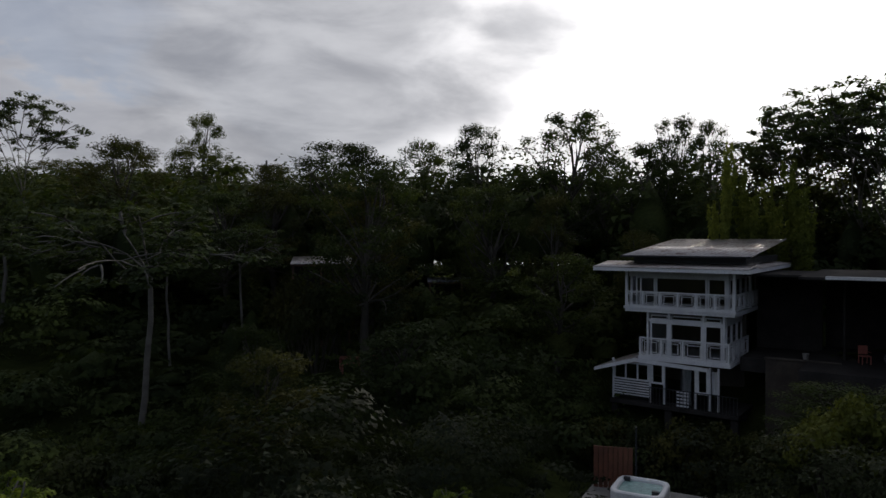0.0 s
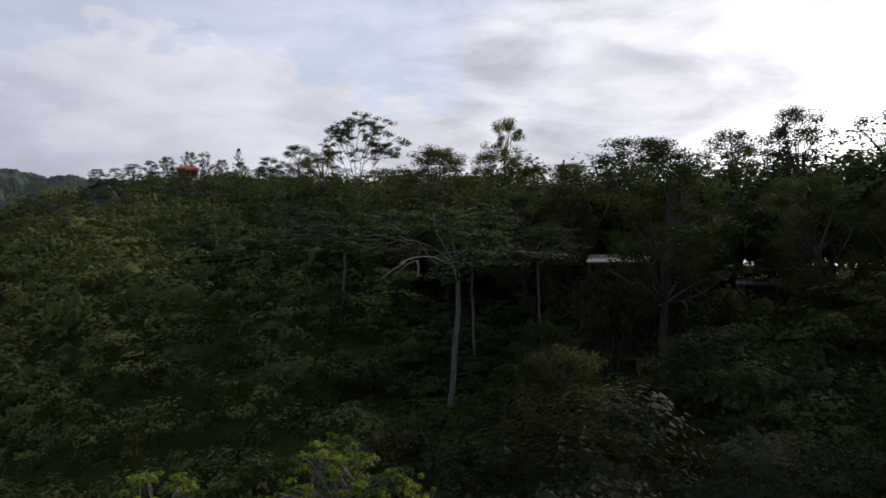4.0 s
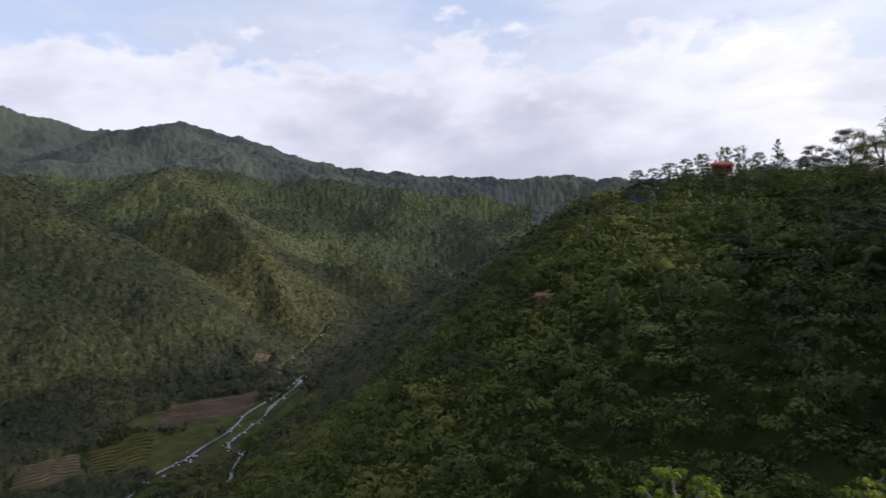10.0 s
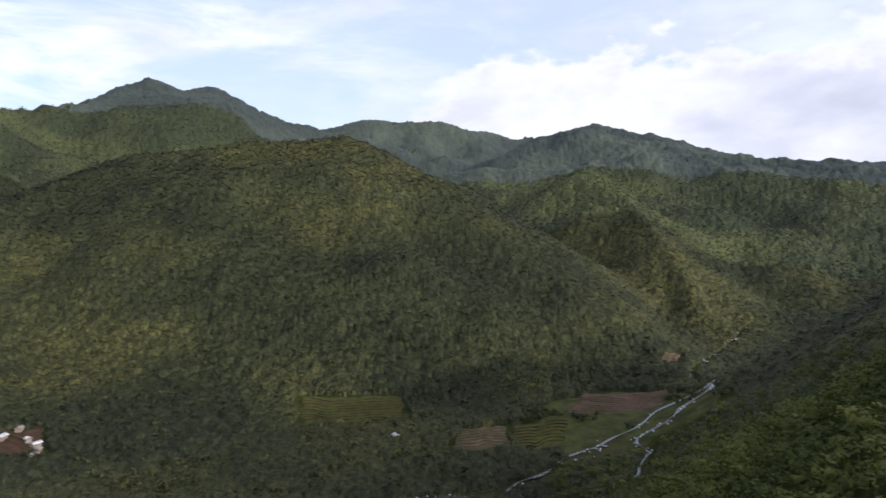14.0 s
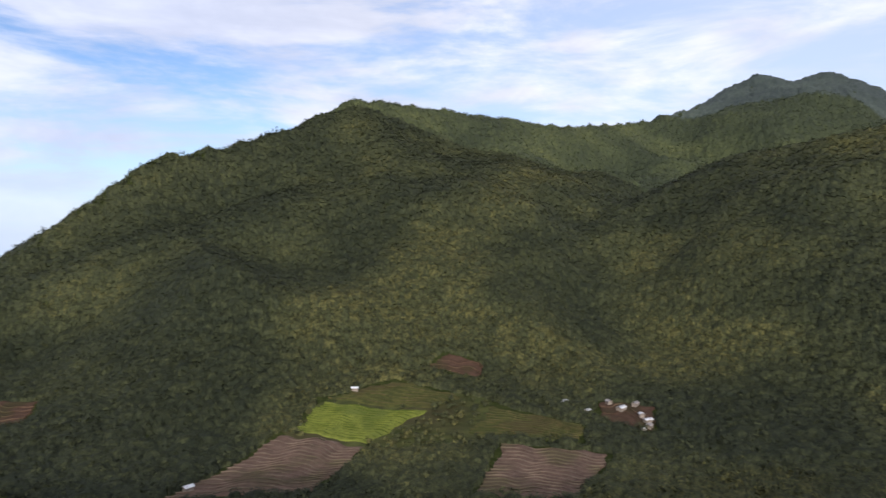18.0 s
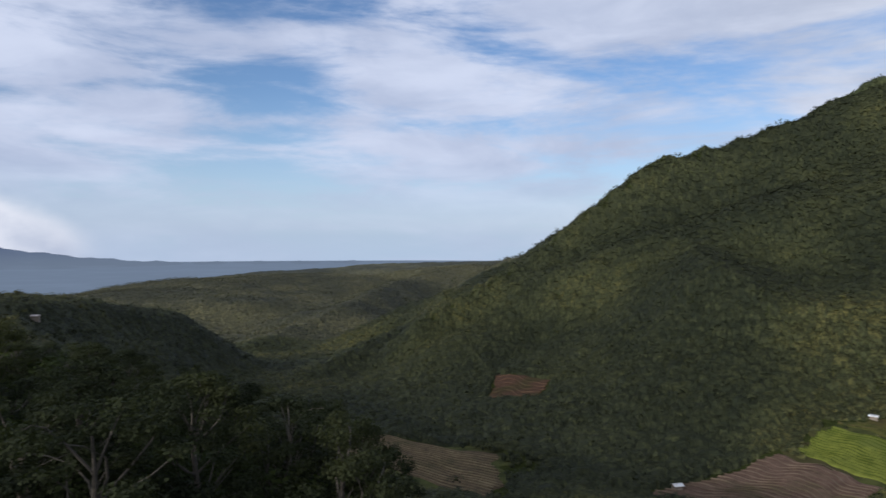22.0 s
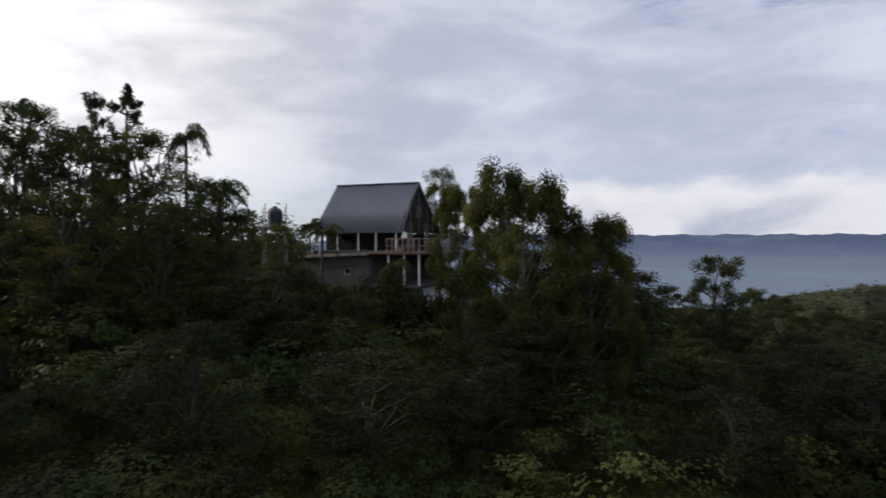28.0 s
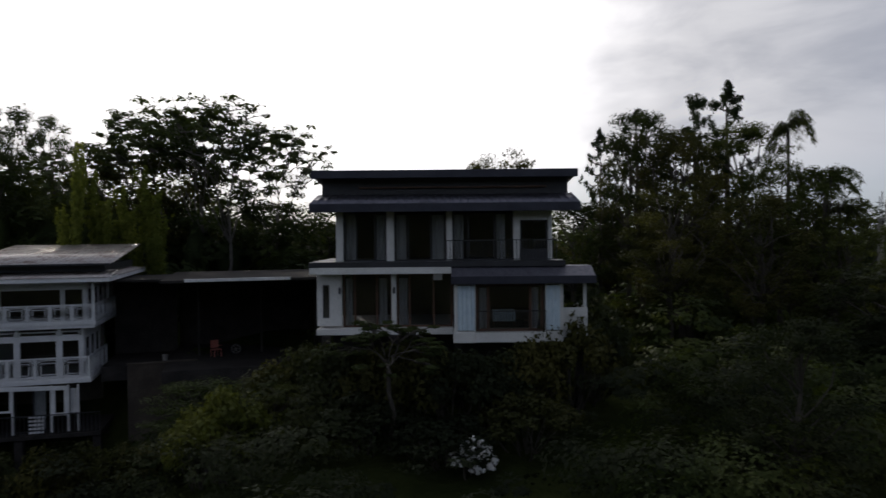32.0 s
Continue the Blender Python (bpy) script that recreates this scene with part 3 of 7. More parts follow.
def patch_mask(x, y):
    """True where fields, river, clearings and houses leave no room for trees."""
    a, r = np.degrees(np.arctan2(-x, y)) % 360, np.hypot(x, y)
    out = np.zeros(x.shape, bool)
    out |= np.minimum(along(x, y, RIVER)[0], along(x, y, RIVER_ARM)[0]) < 3.0
    # openings kept so the camera sees the house under the ridge and the shed on the slope
    out |= (np.abs(a - 51.2) < 1.7) & (r > 244) & (r < 272)
    out |= (np.abs(a - 58.8) < 1.4) & (r > 118) & (r < 133)
    for corners, *_ in FIELDS + RIVER_FIELDS:
        out |= in_field(x, y, corners) > -1.5 + 5 * fbm(x, y, 14, 2, 33)
    return out | meadow_mask(x, y)


def meadow_mask(x, y):
    a, r = np.degrees(np.arctan2(-x, y)) % 360, np.hypot(x, y)
    out = np.zeros(x.shape, bool)
    for az, rr, wa, wr in MEADOWS:
        out |= (((a - az) / wa) ** 2 + ((r - rr) / wr) ** 2) < 0.95 + 0.7 * fbm(x, y, 40, 2, 35)
    return out


# rough grass with scattered trees round the fields: bearing, distance, half width in degrees, half depth
MEADOWS = [(152, 398, 9, 52), (86, 400, 8, 62), (190, 345, 8, 44)]
RIVER = [(77, 760, -106), (79.7, 590, -107), (80.9, 520, -108), (79.9, 455, -108), (79.2, 415, -109), (83.1, 402, -109), (85.5, 384, -109), (89.3, 356, -110), (90.7, 334, -110), (97, 300, -110), (108, 275, -111)]
RIVER_ARM = [(79.2, 415, -109), (82, 388, -109), (84.3, 361, -109), (83.8, 337, -109), (84.8, 315, -110), (87.1, 300, -110), (93, 285, -110)]
# fields: four corners by bearing and distance (near edge first), kind, number of terraces
FIELDS = [
    (((161.5, 398), (155.5, 366), (150.2, 414), (159.1, 432)), "green", 15), (((172.0, 312), (160.0, 300), (155.4, 364), (162.3, 396)), "brown", 17),
    (((158.9, 435), (150.0, 418), (147.2, 440), (153.0, 468)), "olive", 7), (((146.5, 282), (137.5, 284), (135.0, 352), (143.9, 360)), "brown", 15),
    (((147.0, 374), (137.5, 366), (137.0, 403), (144.8, 428)), "olive", 11), (((150.3, 487), (146.0, 476), (145.3, 492), (148.5, 506)), "bare", 3),
    (((135.8, 415), (131.5, 397), (131.6, 440), (136.0, 448)), "bare", 3), (((198.0, 372), (184.0, 285), (184.0, 365), (197.0, 432)), "ochre", 17),
]
RIVER_FIELDS = [
    (((185.0, 503), (181.0, 488), (179.8, 528), (184.4, 560)), "bare", 6), (((90.9, 414), (83.0, 424), (82.5, 468), (89.3, 462)), "brown", 11),
    (((100.4, 342), (95.3, 352), (95.8, 388), (99.5, 378)), "ochre", 8), (((95.0, 352), (90.9, 362), (90.5, 405), (95.2, 386)), "olive", 8),
    (((75.4, 560), (72.5, 560), (72.0, 640), (75.0, 650)), "brown", 8), (((83.3, 535), (82.0, 545), (81.7, 577), (82.9, 556)), "brown", 4),
    (((113.0, 395), (104.0, 395), (104.5, 440), (113.0, 448)), "olive", 10),
]


def woods():
    x, y = scatter(68, 345, 5.0, 0, 360)
    z = height(x, y)
    a = np.degrees(np.arctan2(-x, y)) % 360
    k = in_view(x, y, z, 9) & ~patch_mask(x, y) & ((np.hypot(x, y) < 260) | ((a > 45) & (a < 92)))
    x, y = x[k], y[k]
    a = np.degrees(np.arctan2(-x, y)) % 360
    k = ((a > 24) & (a < 250)) | (np.hypot(x, y) > 84)
    x, y = x[k], y[k]
    rad = RNG.uniform(1.9, 3.4, len(x)) * np.where(RNG.random(len(x)) < 0.12, 1.4, 1.0)
    tall, west = rad * RNG.uniform(1.3, 2.7, len(x)), np.degrees(np.arctan2(-x, y)) % 360 > 170
    a, r = np.degrees(np.arctan2(-x, y)) % 360, np.hypot(x, y)
    tall = np.where((np.abs(a - 51.2) < 2.2) & (r > 125), tall * 0.4, tall)
    # Western crowns take the darker leaves, carrying the cloud-shaded ridge in their colour
    for k, mat in ((~west, M_LEAF_SLOPE), (west, M_LEAF)):
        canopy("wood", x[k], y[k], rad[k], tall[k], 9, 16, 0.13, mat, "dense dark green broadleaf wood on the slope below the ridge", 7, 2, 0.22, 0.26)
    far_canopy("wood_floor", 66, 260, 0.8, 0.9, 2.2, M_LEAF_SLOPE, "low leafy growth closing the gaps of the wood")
    near_hills, far_hills = "mixed green forest covering the hills across the valley", "distant forest on the mountain slopes"
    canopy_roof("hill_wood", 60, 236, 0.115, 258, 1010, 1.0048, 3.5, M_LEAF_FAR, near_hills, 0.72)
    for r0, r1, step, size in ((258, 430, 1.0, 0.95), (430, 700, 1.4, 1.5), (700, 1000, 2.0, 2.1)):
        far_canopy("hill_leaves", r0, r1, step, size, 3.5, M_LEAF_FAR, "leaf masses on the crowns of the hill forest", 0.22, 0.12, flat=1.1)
    canopy_roof("hill_wood", 60, 178, 0.10, 1000, 1500, 1.005, 6.0, M_LEAF_MID, near_hills, 0.8)
    far_canopy("hill_leaves", 1000, 1500, 3.0, 2.2, 6.0, M_LEAF_MID, "leaf masses on the crowns of the hill forest", 0.4, 0.05, 60, 178)
    far_canopy("scrub_leaves", 1000, 2000, 3.4, 2.2, 6.0, M_LEAF_DRY, "leaf masses of the dry plateau scrub", 0.4, 0.05, 178, 236)
    canopy_roof("far_wood", 45, 178, 0.11, 1485, 2900, 1.006, 8.0, M_LEAF_HAZED, far_hills, 0.6)
    canopy_roof("far_wood", 45, 60.1, 0.11, 1000, 1500, 1.006, 8.0, M_LEAF_HAZED, far_hills, 0.6)
    canopy_roof("dry_scrub", 177.9, 236, 0.11, 1000, 2900, 1.0055, 6.0, M_LEAF_DRY, "dry olive scrub on the plateau slopes beyond the valley", 0.45)
    # single trees standing above the rest
    for r0, r1, step in ((260, 560, 7.0), (560, 1000, 10.0)):
        x, y = scatter(r0, r1, step)
        z = height(x, y)
        k = in_view(x, y, z, 7) & ~patch_mask(x, y)
        x, y = x[k], y[k]
        rad = RNG.uniform(1.3, 2.9, len(x)) * np.where(RNG.random(len(x)) < 0.15, 1.6, 1.0)
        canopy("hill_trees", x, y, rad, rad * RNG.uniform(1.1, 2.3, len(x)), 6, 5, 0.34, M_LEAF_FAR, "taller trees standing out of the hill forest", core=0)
    # trees standing singly along the crests
    x, y = scatter(640, 1250, 8.0, 128, 196)
    d = np.minimum(along(x, y, CRESTS["main_peak"][0])[0], along(x, y, CRESTS["peak_shoulder"][0])[0])
    k = (d < 16) & (RNG.random(len(x)) < 0.6)
    x, y = x[k], y[k]
    rad = RNG.uniform(1.6, 3.4, len(x))
    canopy("crest_trees", x, y, rad, rad * RNG.uniform(2.0, 3.4, len(x)), 7, 9, 0.30, M_LEAF_MID, "single trees along the mountain crest", core=0)
    # scattered trees and bushes among the fields
    x, y = scatter(250, 480, 6.0)
    k = meadow_mask(x, y) & (fbm(x, y, 34, 2, 37) > -0.12)
    for corners, *_ in FIELDS + RIVER_FIELDS:
        k &= in_field(x, y, corners) < -1.0
    x, y = x[k], y[k]
    rad = RNG.uniform(1.2, 3.2, len(x))
    canopy("field_trees", x, y, rad, rad * RNG.uniform(1.0, 2.6, len(x)), 8, 9, 0.24, M_LEAF_FAR, "bushes and small trees between the valley fields", 6, 2, 0.15, 0.6)
    # finer wood on the slope just below the camera
    x, y = scatter(30, 68, 3.7)
    a = np.degrees(np.arctan2(-x, y)) % 360
    z = height(x, y)
    k = (((a > 27) & (a < 100)) | ((a > 170) & (a < 232))) & (z / np.hypot(x, y) > -0.62)
    x, y = x[k], y[k]
    rad = RNG.uniform(1.7, 3.0, len(x))
    tall = rad * RNG.uniform(1.3, 2.5, len(x))
    # bushy canopy over the slope in front of the gable house
    u, v = scatter(13, 62, 2.9, 186, 296)
    w = height(u, v)
    az, far = np.degrees(np.arctan2(-u, v)) % 360 - 360, np.hypot(u, v)
    room = far * np.tan(np.radians(np.interp(az, [-175, -112, -102, -97, -86, -66], [-12.5, -9.0, -7.2, -5.8, -5.2, -9.0]))) - w
    big = RNG.uniform(1.3, 2.5, len(u))
    up = np.minimum(big * RNG.uniform(1.4, 2.6, len(u)), room)
    k = (up > 0.9) & (np.hypot(u - polar(-97, 58)[0], v - polar(-97, 58)[1]) > 7.5)
    x, y, rad, tall = np.concatenate([x, u[k]]), np.concatenate([y, v[k]]), np.concatenate([rad, big[k]]), np.concatenate([tall, up[k]])
    east = np.degrees(np.arctan2(-x, y)) % 360 < 170
    canopy("slope_wood", x[east], y[east], rad[east], tall[east], 11, 34, 0.11, M_LEAF_SLOPE, "green broadleaf wood on the steep slope below the ridge", core=0)
    x, y, rad, tall = x[~east], y[~east], rad[~east], tall[~east]
    near = np.hypot(x, y) < 33
    for k, per, leaf in ((near, 95, 0.062), (~near, 42, 0.092)):
        canopy("slope_wood", x[k], y[k], rad[k], tall[k], 11, per, leaf, M_LEAF, "dark broadleaf wood on the steep slope below the ridge", core=0)


woods()


# ---- trees near the houses ----
def ground_z(x, y):
    return float(height(np.array([x]), np.array([y]))[0])


def tube(points, radii, sides=6):
    """A tapered tube along points, as quads."""
    p = np.array(points, float)
    t = np.gradient(p, axis=0)
    t /= np.linalg.norm(t, axis=1, keepdims=True) + 1e-9
    ref = np.where(np.abs(t[:, 2:3]) > 0.9, np.array([[1.0, 0, 0]]), np.array([[0, 0, 1.0]]))
    u = np.cross(t, ref)
    u /= np.linalg.norm(u, axis=1, keepdims=True) + 1e-9
    v = np.cross(t, u)
    a = np.linspace(0, 2 * np.pi, sides, endpoint=False)
    ring = np.cos(a)[None, :, None] * u[:, None] + np.sin(a)[None, :, None] * v[:, None]
    verts = (p[:, None] + ring * np.array(radii)[:, None, None]).reshape(-1, 3)
    i = np.arange(len(p) - 1)[:, None] * sides + np.arange(sides)[None]
    j = np.arange(len(p) - 1)[:, None] * sides + (np.arange(sides)[None] + 1) % sides
    return verts, np.stack([i, j, j + sides, i + sides], -1).reshape(-1, 4)


def limb(a, b, r0, r1, rng, bend=0.12, steps=4, sides=5):
    a, b = np.array(a, float), np.array(b, float)
    s = np.linspace(0, 1, steps + 1)[:, None]
    off = rng.normal(0, bend, 3) * np.linalg.norm(b - a)
    pts = a + (b - a) * s + off * np.sin(s * np.pi) + np.array([0, 0, 0.5 * bend]) * np.linalg.norm(b - a) * np.sin(s * np.pi)
    return tube(pts, r0 + (r1 - r0) * s[:, 0], sides)


def clump(c, ext, n, leaf, rng, up=0.3, stretch=1.0):
    d = rng.normal(0, 1, (n, 3))
    d /= np.linalg.norm(d, axis=1, keepdims=True)
    rad = rng.random((n, 1)) ** 0.45
    return leaf_tris(np.array(c) + d * np.array(ext) * rad, d + np.array([0, 0, up]), leaf * rng.uniform(0.6, 1.3, n), rng, stretch)


def tree_thing(name, wood, leaves, bark, leafmat, label, category):
    root = new(name)
    root.empty_display_size = 0.2
    mesh_object("trunk", *merge(wood), bark, root, smooth=True)
    mesh_object("crown", *merge(leaves), leafmat, root, tone=np.concatenate([np.full(len(f), 0.35 * ((i * 0.618) % 1)) for i, (_, f) in enumerate(leaves)]))
    return tagged(root, label, category)


def broad_tree(seed, h, w, mat, bark, label, clumps=42, per=190, leaf=0.165, name="tree"):
    rng = np.random.default_rng(seed)
    lean = rng.normal(0, 0.04, 2) * h
    top = np.array([lean[0], lean[1], h * 0.8])
    s = np.linspace(0, 1, 7)[:, None]
    spine = np.array([0, 0, -1.5]) + (top - np.array([0, 0, -1.5])) * s + rng.normal(0, 0.012 * h, (7, 3)) * (s > 0.1) * (s < 0.99)
    r0 = 0.022 * h + 0.03
    wood, leaves = [tube(spine, r0 * (1 - 0.85 * s[:, 0]), 7)], []
    for i in range(clumps):
        a, e = i * 2.4 + rng.uniform(-0.5, 0.5), rng.uniform(-0.9, 1.0)
        q = math.sqrt(max(0.0, 1 - 0.85 * e * e)) * rng.uniform(0.45, 1.02)
        c = np.array([math.cos(a) * q * w * 0.42, math.sin(a) * q * w * 0.42, h * 0.60 + e * h * 0.35])
        c[:2] += lean * (c[2] / h)
        rad = w * rng.uniform(0.10, 0.18) * (42 / clumps) ** 0.45
        leaves.append(clump(c, (rad, rad, rad * 0.62), per, leaf, rng))
        k = np.clip((c[2] - 0.28 * h) / h, 0.2, 0.85)
        root = spine[min(6, max(3, int(k * 7) + 1))]
        if i % 2 == 0:
            wood.append(limb(root, c, r0 * 0.22, 0.02, rng))
    return tree_thing(name, wood, leaves, bark, mat, label, "tree")


def spreading_tree(seed, h, w, label, name="spreading_tree"):
    """Pale crooked limbs that fork twice and end in dense rounded leaf masses, with gaps between them."""
    rng = np.random.default_rng(seed)
    s = np.linspace(0, 1, 7)[:, None]
    r0 = 0.018 * h + 0.03
    spine = np.array([0, 0, -1.5]) + np.array([rng.normal(0, 0.03) * h, rng.normal(0, 0.03) * h, 0.80 * h + 1.5]) * s + rng.normal(0, 0.014 * h, (7, 3)) * (s > 0.1)
    wood, leaves = [tube(spine, r0 * (1 - 0.8 * s[:, 0]), 8)], []
    for i in range(17):
        a, k = i * 2.4 + rng.uniform(-0.3, 0.3), 0.22 + 0.74 * (i / 15) ** 0.8
        root = spine[3] + (spine[-1] - spine[3]) * np.clip((k - 0.36) * 1.2, 0, 1)
        reach = w * 0.47 * math.sqrt(max(0.05, 1 - ((k - 0.52) / 0.52) ** 2)) * rng.uniform(0.72, 1.05)
        end = np.array([math.cos(a) * reach, math.sin(a) * reach, h * min(0.93, k + 0.10)])
        knee = root + (end - root) * 0.55 + np.array([0, 0, 0.02 * h])
        wood.append(limb(root, knee, r0 * 0.30, r0 * 0.17, rng, 0.07))
        for j in range(4):
            tip = end + rng.normal(0, 1, 3) * np.array([0.075 * w, 0.075 * w, 0.04 * h])
            wood.append(limb(knee, tip, r0 * 0.15, 0.02, rng, 0.08))
            for _ in range(2):
                c = tip + rng.normal(0, 1, 3) * np.array([0.03 * w, 0.03 * w, 0.02 * h])
                rad = w * rng.uniform(0.08, 0.125)
                leaves.append(clump(c + np.array([0, 0, 0.2 * rad]), (rad, rad, rad * 0.6), 340, 0.15, rng, 0.6))
    return tree_thing(name, wood, leaves, M_BARK_GREY, M_LEAF_GOLDEN, label, "tree")


def umbrella_tree(seed, h, w, label, name="umbrella_tree", mat=None, dense=1.0, leaf=0.19, per=44, low=0.54, bark=None):
    """A fan of limbs that split twice and carry thin flat plates of feathery leaves."""
    rng = np.random.default_rng(seed)
    r0, fork = 0.009 * h + 0.035, h * rng.uniform(low, low + 0.1)
    s = np.linspace(0, 1, 6)[:, None]
    spine = np.array([0, 0, -1.5]) + np.array([rng.normal(0, 0.03) * h, rng.normal(0, 0.03) * h, fork + 1.5]) * s + rng.normal(0, 0.008 * h, (6, 3)) * (s > 0.1)
    wood, leaves = [tube(spine, r0 * (1 - 0.35 * s[:, 0]), 7)], []
    arms = 7
    for i in range(arms):
        a = i * 2.4 + rng.uniform(-0.3, 0.3)
        reach = w * (0.10 + 0.30 * ((i + 0.5) / arms) ** 0.7)
        crest = h * (0.97 - 0.20 * (reach / (0.4 * w)) ** 2) * rng.uniform(0.95, 1.0)
        elbow = np.array([math.cos(a) * reach * 0.42, math.sin(a) * reach * 0.42, fork + (crest - fork) * 0.55])
        wood.append(limb(spine[-1], elbow, r0 * 0.34, r0 * 0.19, rng, 0.05))
        for _ in range(3):
            b = a + rng.uniform(-0.75, 0.75)
            q = reach * rng.uniform(0.75, 1.2)
            tip = np.array([math.cos(b) * q, math.sin(b) * q, crest - rng.uniform(0.0, 0.13) * h])
            wood.append(limb(elbow, tip, r0 * 0.22, 0.03, rng, 0.06))
            for j in range(max(3, int(6.5 * dense))):
                c = tip + np.array([rng.normal(0, 0.06) * w, rng.normal(0, 0.06) * w, rng.uniform(-0.055, 0.025) * h])
                rad = w * rng.uniform(0.032, 0.072)
                leaves.append(clump(c, (rad, rad, rad * 0.30), per, leaf, rng, 1.5))
                if j % 2:
                    wood.append(limb(elbow + (tip - elbow) * rng.uniform(0.4, 0.9), c, 0.045, 0.02, rng, 0.05, 3, 4))
    return tree_thing(name, wood, leaves, bark or M_BARK_PALE, mat or M_LEAF_FLAT, label, "tree")


def pine_tree(seed, h, w, label, name="pine_tree"):
    rng = np.random.default_rng(seed)
    wood = [tube([(0, 0, -1.5), (rng.normal(0, 0.1), 0, h * 0.5), (rng.normal(0, 0.2), 0.1, h * 0.98)], [0.02 * h, 0.013 * h, 0.02], 6)]
    leaves = []
    for i in range(26):
        z0 = h * (0.30 + 0.66 * i / 25)
        a, reach = i * 2.4 + rng.uniform(-0.4, 0.4), w * 0.5 * (1.15 - 0.95 * (i / 25) ** 2) * rng.uniform(0.5, 1.05)
        way = np.array([math.cos(a), math.sin(a), 0])
        tip = way * reach + np.array([0, 0, z0 + 0.34 * reach])
        wood.append(limb((0, 0, z0), tip, 0.05, 0.015, rng, 0.05, 3, 4))
        for k in range(6):
            f = 0.4 + 0.12 * k
            q = way * reach * f + np.array([0, 0, z0 + 0.34 * reach * f]) + rng.normal(0, 0.16, 3) * (1.2 - 0.1 * k)
            rad = rng.uniform(0.13, 0.24)
            leaves.append(clump(q + np.array([0, 0, 0.1]), (rad, rad, rad * 1.1), 24, 0.10, rng, 0.8, 3.0))
    leaves.append(clump((0.1, 0.1, h * 0.97), (0.22, 0.22, 0.45), 90, 0.14, rng, 1.2, 2.0))
    return tree_thing(name, wood, leaves, M_BARK, M_LEAF_PINE, label, "tree")


def palm_tree(seed, h, w, label, name="palm"):
    rng = np.random.default_rng(seed)
    wood, leaves = [tube([(0, 0, -1), (0.1, 0, h * 0.4), (0.05, 0.1, h * 0.8)], [0.16, 0.12, 0.10], 7)], []
    hub = np.array([0.05, 0.1, h * 0.8])
    for i in range(18):
        a, up = i * 2.4, rng.uniform(0.05, 1.0)
        s = np.linspace(0, 1, 9)[:, None]
        way = np.array([math.cos(a), math.sin(a), 0])
        pts = hub + way * s * w * 0.5 * rng.uniform(0.75, 1.1) + np.array([0, 0, 1.0]) * (s * up * h * 0.25 - s * s * h * 0.20)
        wood.append(tube(pts, 0.03 * (1.1 - s[:, 0]), 4))
        q = np.repeat(pts[1:], 8, 0) + rng.normal(0, 0.05, (64, 3))
        side = np.cross(way, [0, 0, 1.0]) * np.tile([-1, 1], 32)[:, None]
        ln = w * 0.11
        n = np.cross(side + rng.normal(0, 0.1, (64, 3)), way)
        tipv = q + side * ln + np.array([0, 0, -0.5]) * ln + way * ln * 0.5
        v = np.stack([q - way * 0.035, q + way * 0.035, tipv], 1).reshape(-1, 3)
        leaves.append((v, np.arange(len(v)).reshape(-1, 3)))
    return tree_thing(name, wood, leaves, M_BARK, M_LEAF, label, "palm")


def bamboo_clump(seed, h, w, label):
    rng = np.random.default_rng(seed)
    root, leaves = new("bamboo_clump"), []
    for i in range(14):
        a, q = rng.uniform(0, 6.28), w * 0.42 * rng.random()
        s = np.linspace(0, 1, 10)[:, None]
        base = np.array([math.cos(a) * 0.3, math.sin(a) * 0.3, -1.0])
        pts = base + np.array([math.cos(a) * q, math.sin(a) * q, 0]) * s**2.5 + np.array([0, 0, h * rng.uniform(0.62, 0.98) + 1]) * (s - 0.04 * s**6)
        mesh_object("stem", *tube(pts, 0.045 * (1.05 - s[:, 0]), 5), M_LEAF_BRIGHT, root, smooth=True)
        for k in range(3, 10):
            slim = 0.5 * (1.25 - k / 10)
            leaves.append(clump(pts[k], (slim, slim, 0.62), 46, 0.15, rng, 0.2, 2.4))
    mesh_object("leaves", *merge(leaves), M_LEAF_BRIGHT_DULL, root)
    return tagged(root, label, "bamboo")


def shrub(seed, h, w, mat, label, per=160, name="shrub"):
    rng = np.random.default_rng(seed)
    wood, leaves = [], []
    for i in range(14):
        a, q = i * 2.4, w * 0.42 * math.sqrt((i + 0.5) / 14)
        c = np.array([math.cos(a) * q, math.sin(a) * q, h * (0.86 - 0.5 * (q / (w * 0.5)) ** 2) * rng.uniform(0.75, 1.0)])
        rad = w * rng.uniform(0.13, 0.2)
        leaves.append(clump(c, (rad, rad, rad * 0.7), per, 0.17, rng))
        wood.append(limb((0, 0, -0.8), c, 0.05, 0.02, rng, 0.1, 3, 4))
    root = new(name)
    mesh_object("stem", *merge(wood), M_BARK, root, smooth=True)
    mesh_object("foliage", *merge(leaves), mat, root)
    return tagged(root, label, "shrub")


M_LEAF_BRIGHT_DULL = foliage("leaves_bamboo", (0.07, 0.092, 0.018), (0.14, 0.165, 0.03), (0.24, 0.26, 0.05), 0.3)
M_LEAF_GOLDEN = foliage("leaves_golden_green", (0.030, 0.038, 0.011), (0.062, 0.072, 0.018), (0.135, 0.130, 0.030), 0.4, single=0.14, crown=0.34)
M_LEAF_RUST = foliage("leaves_olive", (0.03, 0.036, 0.012), (0.065, 0.065, 0.02), (0.11, 0.10, 0.03), 0.25)
M_LEAF_GOLD = foliage("leaves_gold_green", (0.045, 0.055, 0.014), (0.09, 0.105, 0.022), (0.16, 0.165, 0.038), 0.3)


